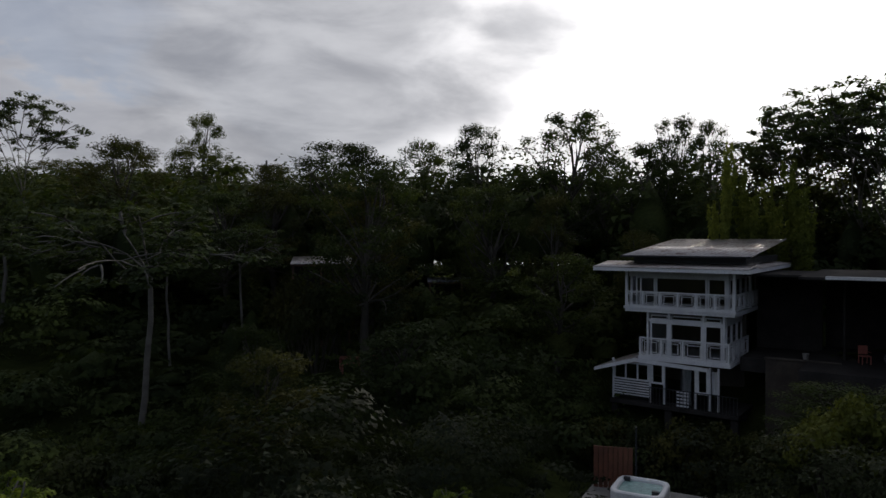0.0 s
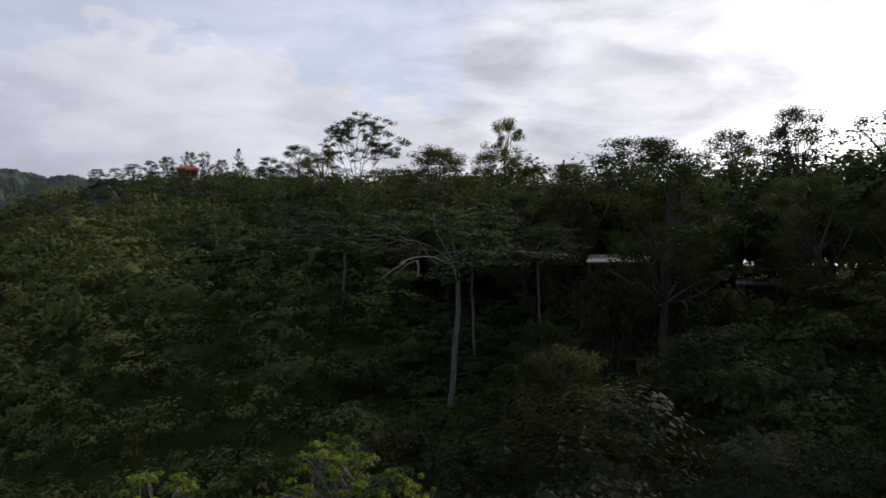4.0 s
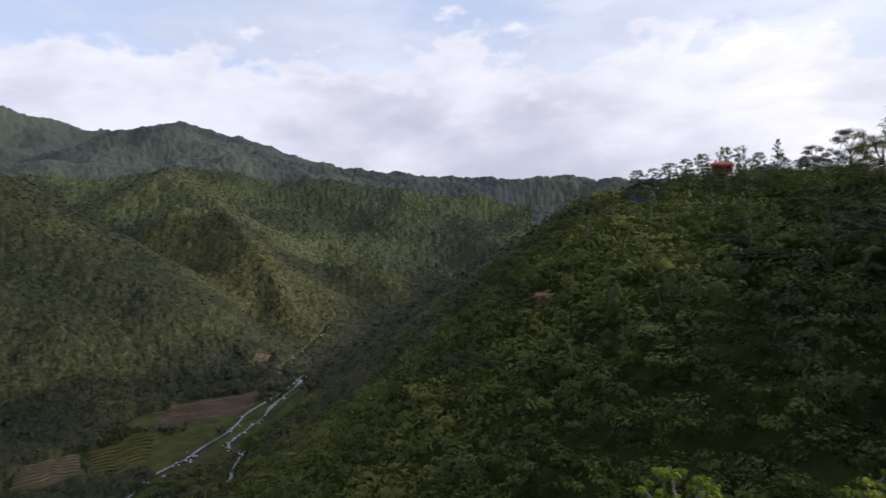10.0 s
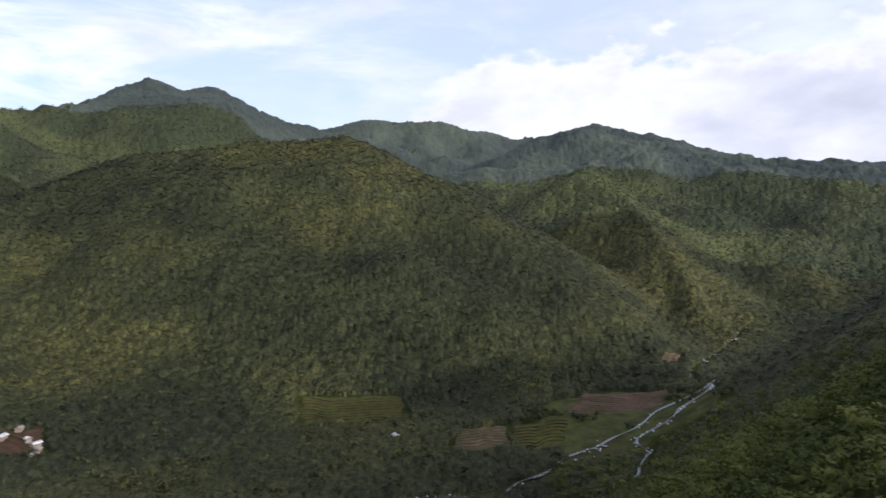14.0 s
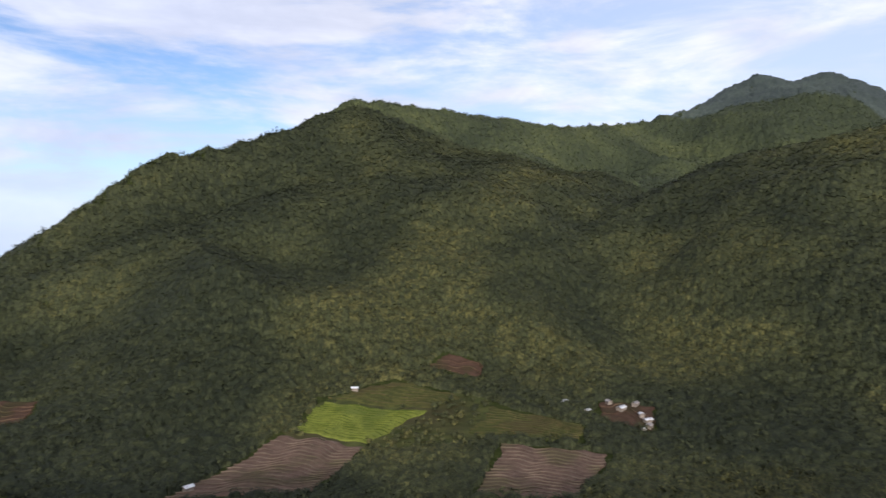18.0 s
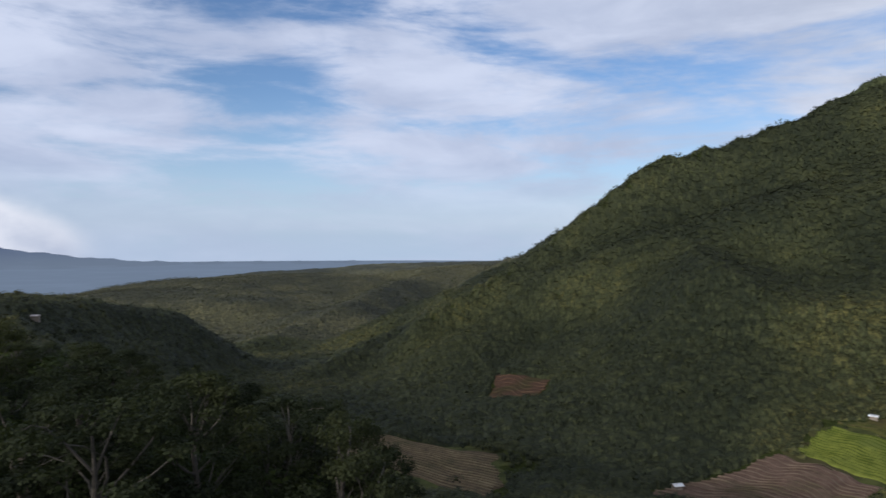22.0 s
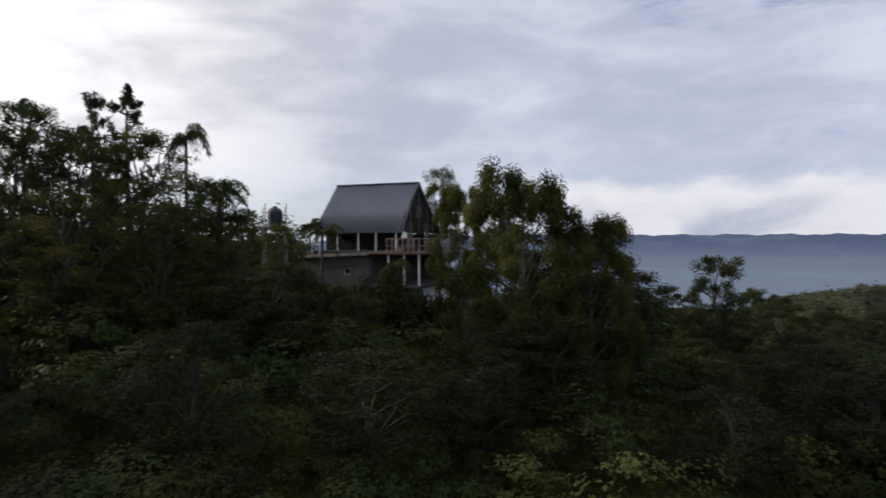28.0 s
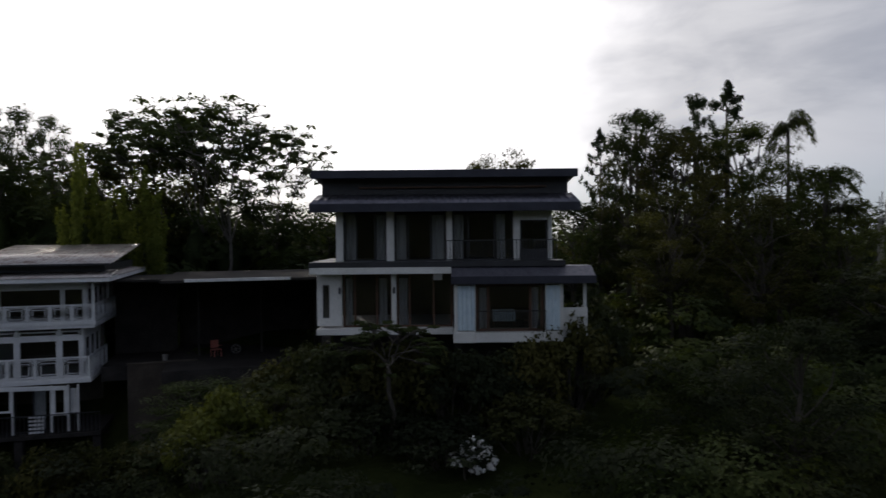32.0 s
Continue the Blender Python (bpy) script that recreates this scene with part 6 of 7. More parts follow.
    for x in (3.64, 3.98):
        part("chair_leg", bars([((x, -0.73, -4.18), (x + 0.03, -0.70, -3.78))]), M_WOOD, chair)
    rods("bay_railing", [((1.3, -1.60, -3.22), (4.5, -1.57, -3.18))] + [((x, -1.60, -4.18), (x + 0.02, -1.57, -3.22)) for x in np.linspace(1.3, 4.48, 24)], M_DARK, h)
    box("side_balcony", (5.30, -1.2, -4.48), (6.46, -1.08, -3.12), M_CREAM, h)
    box("side_balcony_end", (6.36, -1.08, -4.48), (6.46, 1.5, -3.12), M_CREAM, h)
    box("side_balcony_floor", (5.30, -1.08, -4.48), (6.36, 1.5, -4.3), M_CREAM, h)
    box("post", (6.30, -1.08, -3.12), (6.44, -0.94, -1.95), M_CREAM, h)
    box("bay_side_wall", (5.2, -0.2, -4.4), (5.3, 5.0, -1.95), M_INSIDE, h)
    for o in set(h.children) - before:
        o.matrix_basis = Matrix.Diagonal((0.955, 1.0, 0.955, 1.0))
    # Block and piers near-black: shade under the house is in the paint
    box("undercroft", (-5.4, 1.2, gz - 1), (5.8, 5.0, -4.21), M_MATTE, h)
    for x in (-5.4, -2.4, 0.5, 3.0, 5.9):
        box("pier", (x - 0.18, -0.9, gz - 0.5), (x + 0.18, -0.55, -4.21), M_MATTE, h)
    box("service_box", (-0.6, -0.62, -1.75), (-0.2, -0.5, -1.45), M_WHITE, h, "white outdoor unit under the balcony")
    return h


modern_house()


# ---- the steep-roofed house farther along the ridge ----
def gable_house():
    h = site("house", 50.33, -4.70, 236.4, "steep grey-roofed timber house over a concrete storey", "house")
    ridge_z, half = 4.72, 3.6
    ribbed("roof_slope", (-8.1, -0.12, 0.66), (0.05, -0.12, 0.66), (-0.45, half, ridge_z), (-8.1, half, ridge_z), M_STEEL_ROOF, h, 0.22, 0.034, "steep grey-blue ribbed metal roof")
    ribbed("roof_slope", (-8.1, 2 * half + 0.12, 0.66), (0.05, 2 * half + 0.12, 0.66), (-0.45, half, ridge_z - 0.02), (-8.1, half, ridge_z - 0.02), M_STEEL_ROOF, h, 0.22, 0.034)
    box("ridge_cap", (-8.12, half - 0.14, ridge_z - 0.04), (-0.43, half + 0.14, ridge_z + 0.05), M_STEEL_ROOF, h)
    for x in (-7.9, -0.62):
        part("gable_wall", prism([(0.15, 0.70), (half, ridge_z - 0.12), (2 * half - 0.15, 0.70)], x, x + 0.14, "x"), M_MATTE, h)
    for y0, y1, z0, z1 in ((1.7, 2.5, -0.75, 1.4), (4.6, 5.4, -0.75, 1.4), (3.2, 4.0, 1.9, 2.8)):
        window(h, y0, y1, z0, z1, -0.42, M_WOOD, ((y0 + y1) / 2,), 0.07, axis="x")
    for y0, z1 in ((1.0, 1.75), (2.1, 3.0), (3.6, 4.5), (5.1, 3.0), (6.2, 1.75)):
        box("gable_stud", (-0.40, y0 - 0.035, 0.72), (-0.34, y0 + 0.035, z1), M_TIMBER_GREY, h)
    part("barge_board", prism([(-0.10, 0.60), (-0.10, 0.78), (half, ridge_z + 0.05), (half, ridge_z - 0.15)], -0.40, -0.30, "x"), M_DARK, h)
    part("barge_board", prism([(2 * half + 0.10, 0.60), (2 * half + 0.10, 0.78), (half, ridge_z + 0.05), (half, ridge_z - 0.15)], -0.40, -0.30, "x"), M_DARK, h)
    for x in (-7.85, -5.84, -3.92, -2.35, -0.6):
        box("post", (x - 0.055, 0.03, -1.0), (x + 0.055, 0.14, 0.74), M_CREAM, h)
    box("inner_wall", (-7.9, 1.6, -1.0), (-0.6, 1.75, 0.7), M_MATTE, h)
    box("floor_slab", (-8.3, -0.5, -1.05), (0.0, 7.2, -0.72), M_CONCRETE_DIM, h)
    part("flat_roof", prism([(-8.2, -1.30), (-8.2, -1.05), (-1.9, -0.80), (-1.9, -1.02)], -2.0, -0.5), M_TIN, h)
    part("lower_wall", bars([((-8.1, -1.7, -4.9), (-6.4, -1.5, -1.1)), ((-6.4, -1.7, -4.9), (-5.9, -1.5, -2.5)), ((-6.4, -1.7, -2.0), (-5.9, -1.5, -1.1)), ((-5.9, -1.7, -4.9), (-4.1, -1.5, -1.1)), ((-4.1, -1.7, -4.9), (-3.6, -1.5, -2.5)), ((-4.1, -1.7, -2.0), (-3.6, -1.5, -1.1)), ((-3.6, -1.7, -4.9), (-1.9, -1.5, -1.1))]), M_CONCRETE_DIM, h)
    for x in (-6.4, -4.1):
        window(h, x, x + 0.5, -2.5, -2.0, -1.6, M_WHITE, (), 0.05)
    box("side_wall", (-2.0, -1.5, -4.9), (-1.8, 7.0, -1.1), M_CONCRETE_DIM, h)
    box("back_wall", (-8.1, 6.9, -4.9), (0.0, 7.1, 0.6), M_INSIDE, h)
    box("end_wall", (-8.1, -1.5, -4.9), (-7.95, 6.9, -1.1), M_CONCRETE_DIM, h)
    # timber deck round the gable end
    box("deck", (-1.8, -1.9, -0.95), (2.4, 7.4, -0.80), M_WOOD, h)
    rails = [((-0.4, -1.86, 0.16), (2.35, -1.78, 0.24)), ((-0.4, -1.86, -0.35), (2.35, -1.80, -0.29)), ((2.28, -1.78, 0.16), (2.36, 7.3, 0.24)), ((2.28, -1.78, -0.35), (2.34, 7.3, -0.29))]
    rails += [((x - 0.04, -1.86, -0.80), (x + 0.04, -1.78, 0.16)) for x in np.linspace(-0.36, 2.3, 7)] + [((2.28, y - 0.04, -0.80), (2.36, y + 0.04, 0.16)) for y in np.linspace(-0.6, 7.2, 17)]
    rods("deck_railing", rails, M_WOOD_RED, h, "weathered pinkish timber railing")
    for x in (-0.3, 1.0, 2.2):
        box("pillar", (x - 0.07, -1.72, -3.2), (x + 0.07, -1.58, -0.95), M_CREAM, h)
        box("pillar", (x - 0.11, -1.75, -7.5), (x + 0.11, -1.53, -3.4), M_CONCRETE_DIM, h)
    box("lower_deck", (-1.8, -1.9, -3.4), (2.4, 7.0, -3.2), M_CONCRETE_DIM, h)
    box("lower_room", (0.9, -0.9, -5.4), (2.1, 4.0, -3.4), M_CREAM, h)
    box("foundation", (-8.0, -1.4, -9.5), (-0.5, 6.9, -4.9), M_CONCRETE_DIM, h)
    # lamp on the flat roof and its dish
    part("lantern", prism([(-7.75, -0.28), (-7.2, -0.10), (-6.65, -0.28)], -1.1, -0.5), M_WHITE, h)
    for x in (-7.6, -6.9):
        box("lantern_post", (x, -0.9, -0.98), (x + 0.06, -0.84, -0.26), M_WHITE, h)
    # unidentified pale object at the rail, modelled as a cloth, and boxes kept on the deck
    part("cloth", prism([(0.9, 0.25), (1.3, 0.25), (1.25, 0.62), (1.05, 0.72), (0.95, 0.5)], -1.9, -1.7), M_CREAM, h)
    box("deck_box", (0.2, -1.5, -0.79), (0.8, -1.0, -0.45), M_WOOD_RED, h)
    box("deck_bench", (1.5, 1.0, -0.79), (2.0, 3.0, -0.35), M_WOOD, h)
    return h


M_TIMBER_GREY = plain("grey_timber", (0.10, 0.095, 0.088), (0.17, 0.16, 0.15), 1.5, 0.8, 0, 0.3, 18.0)
M_CONCRETE_DIM = plain("dark_concrete", (0.045, 0.046, 0.05), (0.085, 0.085, 0.087), 0.9, 0.9, 0, 0.4, 9.0)
M_WOOD_RED = plain("red_brown_timber", (0.17, 0.115, 0.10), (0.27, 0.20, 0.18), 1.4, 0.6, 0, 0.25, 20.0)
gable_house()


M_PALE_RED = plain("pale_red_paint", (0.24, 0.07, 0.055), (0.34, 0.12, 0.10), 1.0, 0.7)


# ---- valley floor: river, fields, huts ----
def soil(name, a, b, c, scale=0.25):
    m, n, bsdf, _ = material(name, 0.95)
    pos = place_of(n)
    f1, f2 = n.noise(pos, scale, 5.0, 0.6), n.noise(pos, scale * 0.15, 3.0, 0.5)
    col = n.mix(n.smooth(f1, 0.35, 0.65), (*a, 1), (*b, 1))
    col = n.mix(n.math("MULTIPLY", n.smooth(f2, 0.45, 0.65), 0.7), col, (*c, 1))
    n.set(bsdf.inputs["Base Color"], col)
    bsdf.inputs["Specular IOR Level"].default_value = 0.08
    return m


SOILS = {
    "brown": (soil("red_brown_soil", (0.078, 0.051, 0.039), (0.110, 0.074, 0.056), (0.055, 0.048, 0.026)), "terraced field of bare red-brown soil in the valley"),
    "green": (soil("young_crop", (0.098, 0.118, 0.022), (0.140, 0.158, 0.030), (0.070, 0.090, 0.022)), "terraced field of bright young crop in the valley"),
    "olive": (soil("rough_grass", (0.035, 0.042, 0.013), (0.064, 0.064, 0.019), (0.051, 0.038, 0.019)), "rough terraced grass plot in the valley"),
    "ochre": (soil("dry_field", (0.061, 0.046, 0.031), (0.092, 0.071, 0.043), (0.037, 0.040, 0.019)), "terraced dry field with curved rows"),
    "bare": (soil("red_earth", (0.043, 0.025, 0.017), (0.061, 0.036, 0.025), (0.025, 0.025, 0.010)), "patch of bare reddish earth on the slope"),
}


def field(corners, kind, rows):
    """A four-cornered field laid on the land in terraces, with an uneven edge and a bank along each terrace."""
    p = [np.array(polar(a, r)) for a, r in corners]
    rng = np.random.default_rng(int(corners[0][0] * 10))
    n = 44
    seed = rng.uniform(0, 60, 4)

    def spot(u, v):
        wob = [0.022 * np.sin(q * 9 + seed[0]) + 0.014 * np.sin(q * 23 + seed[1]) for q in (u, v)]
        u, v = u + wob[1] * (1 + 0 * u), v + wob[0]
        return [(p[0][i] * (1 - u) + p[1][i] * u) * (1 - v) + (p[3][i] * (1 - u) + p[2][i] * u) * v for i in (0, 1)]

    u, v = np.meshgrid(np.linspace(0, 1, n), np.linspace(0, 1, n), indexing="ij")
    x, y = spot(u, v)
    rim = np.minimum(np.minimum(u, 1 - u), np.minimum(v, 1 - v)) < 0.004
    line = v * rows + 0.55 * np.sin(u * 5 + seed[2]) + 0.25 * np.sin(u * 13 + seed[3])
    z = height(x, y) + 0.6 + 0.35 * (line % 1.0 < 0.35) - 1.8 * rim
    i = (np.arange(n - 1)[:, None] * n + np.arange(n - 1)[None]).ravel()
    ob = mesh_object("field", np.stack([x, y, z], -1).reshape(-1, 3), np.stack([i, i + 1, i + n + 1, i + n], 1)[:, ::-1], SOILS[kind][0])
    tagged(ob, SOILS[kind][1], "field", "valley fields", "structure")
    bank = []
    for k in range(1, rows):
        q = np.linspace(0.015, 0.985, 30)
        w = np.clip((k - 0.55 * np.sin(q * 5 + seed[2]) - 0.25 * np.sin(q * 13 + seed[3])) / rows, 0.01, 0.99)
        bx, by = spot(q, w)
        pts = np.stack([bx, by, height(bx, by) + 1.0], 1)
        bank.append(tube(pts, rng.uniform(0.22, 0.42) * (0.8 + 0.4 * np.sin(q * 17 + k)), 5))
    mesh_object("field_banks", *merge(bank), M_BANK[kind], ob)


M_BANK = {"brown": soil("bank_grass", (0.105, 0.078, 0.060), (0.14, 0.108, 0.082), (0.07, 0.064, 0.034)), "green": soil("bank_shade", (0.05, 0.07, 0.012), (0.08, 0.10, 0.02), (0.05, 0.07, 0.012)), "olive": soil("bank_olive", (0.040, 0.044, 0.016), (0.080, 0.064, 0.032), (0.040, 0.044, 0.016)), "ochre": soil("bank_straw", (0.128, 0.105, 0.068), (0.180, 0.150, 0.098), (0.075, 0.068, 0.038)), "bare": soil("bank_red", (0.075, 0.045, 0.030), (0.105, 0.068, 0.045), (0.045, 0.045, 0.022))}
for row in FIELDS + RIVER_FIELDS:
    field(*row)


def meadow(az, r, wa, wr):
    """Rough grass between the fields, lying close on the land."""
    rings, spokes = 26, 90
    s = np.linspace(0, 1, rings)
    t = np.linspace(0, 2 * np.pi, spokes, endpoint=False)
    q = s[:, None] * (1 + 0.14 * np.sin(3 * t + az) + 0.10 * np.sin(8 * t + 2 * az) + 0.05 * np.sin(17 * t))[None]
    x, y = polar(az + wa * q * np.cos(t)[None], r + wr * q * np.sin(t)[None])
    z = height(x, y) + 0.35 - 1.8 * (s[:, None] > 0.97)
    i = np.arange((rings - 1) * spokes)
    j = (i // spokes) * spokes + (i % spokes + 1) % spokes
    ob = mesh_object("meadow", np.stack([x, y, z], -1).reshape(-1, 3), np.stack([i, j, j + spokes, i + spokes], 1), M_MEADOW, smooth=True)
    tagged(ob, "rough olive-green grass round the valley fields", "meadow", "valley fields", "structure")


M_MEADOW = soil("valley_grass", (0.026, 0.034, 0.011), (0.058, 0.064, 0.020), (0.040, 0.034, 0.017), 0.12)
for row in MEADOWS:
    meadow(*row)


def water_material(name, col, rough, wave):
    m, n, bsdf, _ = material(name, rough)
    pos = place_of(n)
    w = n.noise(n.scale_vec(pos, (1, 1, 1)), wave, 4.0, 0.6)
    n.set(bsdf.inputs["Base Color"], n.mix(n.smooth(w, 0.35, 0.7), (*col, 1), (*[c * 1.4 for c in col], 1)))
    bmp = n.add("ShaderNodeBump", Strength=0.25, Distance=0.5, Height=w)
    n.tree.links.new(bmp.outputs[0], bsdf.inputs["Normal"])
    return m


def river(course):
    pts = [np.array([*polar(a, r), 0.0]) for a, r, _ in course]
    line, left, right = [], [], []
    for p, q in zip(pts, pts[1:]):
        n = max(2, int(np.linalg.norm(q - p) / 5))
        line += [p + (q - p) * k / n for k in range(n)]
    line = np.array(line)
    d = np.gradient(line, axis=0)
    d /= np.linalg.norm(d, axis=1, keepdims=True)
    side = np.stack([-d[:, 1], d[:, 0], 0 * d[:, 0]], 1)
    k = np.arange(len(line))
    line += side * (4 * np.sin(k * 0.33) + 2 * np.sin(k * 0.9))[:, None]
    w = 0.5 + 0.4 * np.sin(k * 1.3) + RNG.uniform(0, 0.6, len(k))
    a, b = line + side * w[:, None], line - side * w[:, None]
    for v in (a, b):
        v[:, 2] = height(line[:, 0], line[:, 1]) + 1.0
    i = np.arange(len(line) - 1)
    ob = mesh_object("river", np.concatenate([a, b]), np.stack([i, i + 1, len(line) + i + 1, len(line) + i], 1), water_material("river_water", (0.05, 0.06, 0.055), 0.12, 0.4))
    tagged(ob, "narrow stony river in the valley bottom", "river", kind="structure")
    # boulders and foam along the bed
    rocks = []
    for c in line:
        for _ in range(int(max(0, RNG.normal(1.2, 2.6)))):
            p = c + np.array([RNG.normal(0, 2.6), RNG.normal(0, 2.6), 0])
            p[2] = height(p[:1], p[1:2])[0] + 0.8
            dirs = RNG.normal(0, 1, (1, 3))
            s = RNG.uniform(0.4, 1.1)
            v = np.array([[1, 0, 0], [-1, 0, 0], [0, 1, 0], [0, -1, 0], [0, 0, 1], [0, 0, -1]]) * s * RNG.uniform(0.6, 1.2, (6, 1)) * np.array([1.3, 1, 0.7])
            f = np.array([[0, 2, 4], [2, 1, 4], [1, 3, 4], [3, 0, 4], [2, 0, 5], [1, 2, 5], [3, 1, 5], [0, 3, 5]])
            rocks.append((v + p, f))
    ob = mesh_object("boulders", *merge(rocks), plain("pale_boulder", (0.30, 0.30, 0.31), (0.50, 0.50, 0.52), 0.4, 0.8))
    tagged(ob, "pale boulders and foam along the river", "boulders", kind="stuff")


river(RIVER)
river(RIVER_ARM)


def hut(az, r, w, d, h, turn, roof, wall, label, lift=0.0):
    """A small house: walls with door and window, and a ridged tin roof."""
    x, y = (float(v) for v in polar(az, r))
    z = ground_z(x, y) + 0.4 + lift
    ob = new("hut")
    ob.matrix_basis = pose(x, y, z, 0, 0, turn)
    tagged(ob, label, "hut", "huts in the valley")
    box("walls", (-w / 2, -d / 2, -2.0), (w / 2, d / 2, h), wall, ob)
    box("door", (-0.45, -d / 2 - 0.05, 0.0), (0.45, -d / 2 - 0.004, 2.0), M_WOOD, ob)
    box("window", (w * 0.22, -d / 2 - 0.05, 0.9), (w * 0.22 + 0.9, -d / 2 - 0.004, 1.7), M_DARK, ob)
    o = 0.5
    rise = h + d * 0.26
    ribbed("roof_slope", (-w / 2 - o, -d / 2 - o, h - 0.1), (w / 2 + o, -d / 2 - o, h - 0.1), (w / 2 + o, 0, rise), (-w / 2 - o, 0, rise), roof, ob, 0.8, 0.04)
    ribbed("roof_slope", (-w / 2 - o, d / 2 + o, h - 0.1), (w / 2 + o, d / 2 + o, h - 0.1), (w / 2 + o, 0, rise - 0.01), (-w / 2 - o, 0, rise - 0.01), roof, ob, 0.8, 0.04)
    return ob


M_RED_DULL = metal_roof("faded_red_roof", (0.16, 0.07, 0.06), (0.24, 0.12, 0.10), (0.12, 0.08, 0.06), 0.7)
M_BRIGHT_TIN = metal_roof("new_tin", (0.55, 0.57, 0.60), (0.68, 0.70, 0.73), (0.45, 0.42, 0.40), 0.5)
for az, r, w, d, turn, mat in ((169.7, 322, 5, 4, 20, M_BRIGHT_TIN), (156.4, 446, 5, 4, -30, M_BRIGHT_TIN), (138.8, 438, 9, 4, 40, M_BRIGHT_TIN), (134.2, 431, 7, 5, 10, M_BRIGHT_TIN), (132.6, 421, 4, 3.5, 60, M_BRIGHT_TIN), (132.1, 412, 6, 4, -10, M_BRIGHT_TIN), (132.0, 402, 5, 4, 25, M_TIN), (136.9, 424, 4, 3.5, 5, M_BRIGHT_TIN), (135.2, 442, 4, 4, 80, M_TIN), (133.1, 440, 5, 4, 15, M_TIN), (105, 362, 6, 4, 30, M_BRIGHT_TIN), (132.4, 395, 4, 3, 45, M_BRIGHT_TIN)):
    hut(az, r, w * 0.78, d * 0.78, 2.3, turn, mat, M_WOOD_GREY, "small hut with a pale tin roof among the valley fields")
hut(58.8, 129, 2.6, 2.2, 2.1, 35, M_RED_DULL, M_WOOD, "red-roofed shed half hidden in the wooded slope", -1.0)
hut(220, 470, 4, 3, 2.2, 20, M_TIN, M_WOOD_GREY, "small pale house on the dark hill", 4)
hut(224.5, 450, 5, 4, 2.4, 70, M_TIN, M_WOOD_GREY, "small tin-roofed house on the dark hill", 3)
hut(216, 330, 3.5, 3, 2.2, 0, M_TIN, M_WOOD_GREY, "small pale house on the dark hill", 4)


# ---- houses along the ridge ----
def pavilion():
    x, y = -205.9, 204.7
    z = 24.6
    h = new("pavilion")
    h.matrix_basis = pose(x, y, z, 0, 0, 40)
    tagged(h, "open red-roofed pavilion on the ridge top", "pavilion")
    for px in (-3.6, -1.2, 1.2, 3.6):
        for py in (-2.4, 2.4):
            box("post", (px - 0.2, py - 0.2, -6.0), (px + 0.2, py + 0.2, 2.6), M_PALE_RED, h)
    for sgn in (-1, 1):
        ribbed("roof_slope", (-4.4, sgn * 3.2, 2.5), (4.4, sgn * 3.2, 2.5), (3.2, 0, 4.4), (-3.2, 0, 4.4), M_RED_ROOF, h, 0.7, 0.05)
        part("roof_hip", prism([(-3.2, 2.5), (0, 4.36), (3.2, 2.5)], sgn * 4.3, sgn * 4.2, "x"), M_RED_ROOF, h)
    box("floor", (-4.2, -3.0, -0.4), (4.2, 3.0, 0.0), M_CONCRETE, h)
    box("back_wall", (-3.6, 2.2, 0.0), (3.6, 2.38, 2.5), M_WOOD, h)


pavilion()


def ridge_house(x, y, z, w, d, hh, turn, roof, wall, label, storeys=1):
    h = new("house")
    h.matrix_basis = pose(x, y, z, 0, 0, turn)
    tagged(h, label, "house")
    box("walls", (-w / 2, -d / 2, -7.0), (w / 2, d / 2, hh), wall, h)
    o = 0.8
    for sgn in (-1, 1):
        ribbed("roof_slope", (-w / 2 - o, sgn * (d / 2 + o), hh - 0.1), (w / 2 + o, sgn * (d / 2 + o), hh - 0.1), (w / 2 + o, 0, hh + d * 0.2), (-w / 2 - o, 0, hh + d * 0.2 - 0.01 * sgn), roof, h, 0.6, 0.04)
    for k in range(storeys):
        for q in (-0.3, 0.0, 0.3):
            window(h, q * w - 0.8, q * w + 0.8, hh - 2.2 - 2.8 * k, hh - 0.8 - 2.8 * k, -d / 2 - 0.06, M_WHITE, (q * w,), 0.12)
    return h


ridge_house(-206.5, 166.6, 14.4, 9, 7, 3.2, 128, M_TEAL, M_NAVY, "two-storey house with teal roof below the ridge", 2)
ridge_house(-196, 217, 23.0, 7, 6, 3.0, 130, M_BRIGHT_TIN, M_CREAM, "pale house with tin roof on the ridge", 1)
ridge_house(-256, 210, 20.5, 12, 6, 2.6, 125, M_TIN, M_CREAM, "long low house at the ridge end", 1)


def open_shed(x, y, z, w, d, turn, label, tilt=0.35, posts=-8, roof=None):
    h = new("shed")
    h.matrix_basis = pose(x, y, z, 0, 0, turn)
    tagged(h, label, "shed")
    ribbed("roof", (-w / 2, -d / 2, -tilt / 2), (w / 2, -d / 2, -tilt / 2), (w / 2, d / 2, tilt / 2), (-w / 2, d / 2, tilt / 2), roof or M_TIN, h, 0.4, 0.035)
    box("beam", (-w / 2, -d / 2 + 0.1, -tilt / 2 - 0.2), (w / 2, -d / 2 + 0.22, -tilt / 2 - 0.04), M_WOOD, h)
    for px in (-w / 2 + 0.2, 0.0, w / 2 - 0.2):
        for py, t in ((-d / 2 + 0.2, -tilt / 2), (d / 2 - 0.2, tilt / 2)):
            box("post", (px - 0.08, py - 0.08, posts), (px + 0.08, py + 0.08, t - 0.04), M_WOOD, h)
    box("back_wall", (-w / 2 + 0.1, d / 2 - 0.35, -3.5), (w / 2 - 0.1, d / 2 - 0.25, tilt / 2 - 0.3), M_MATTE, h)
    return h


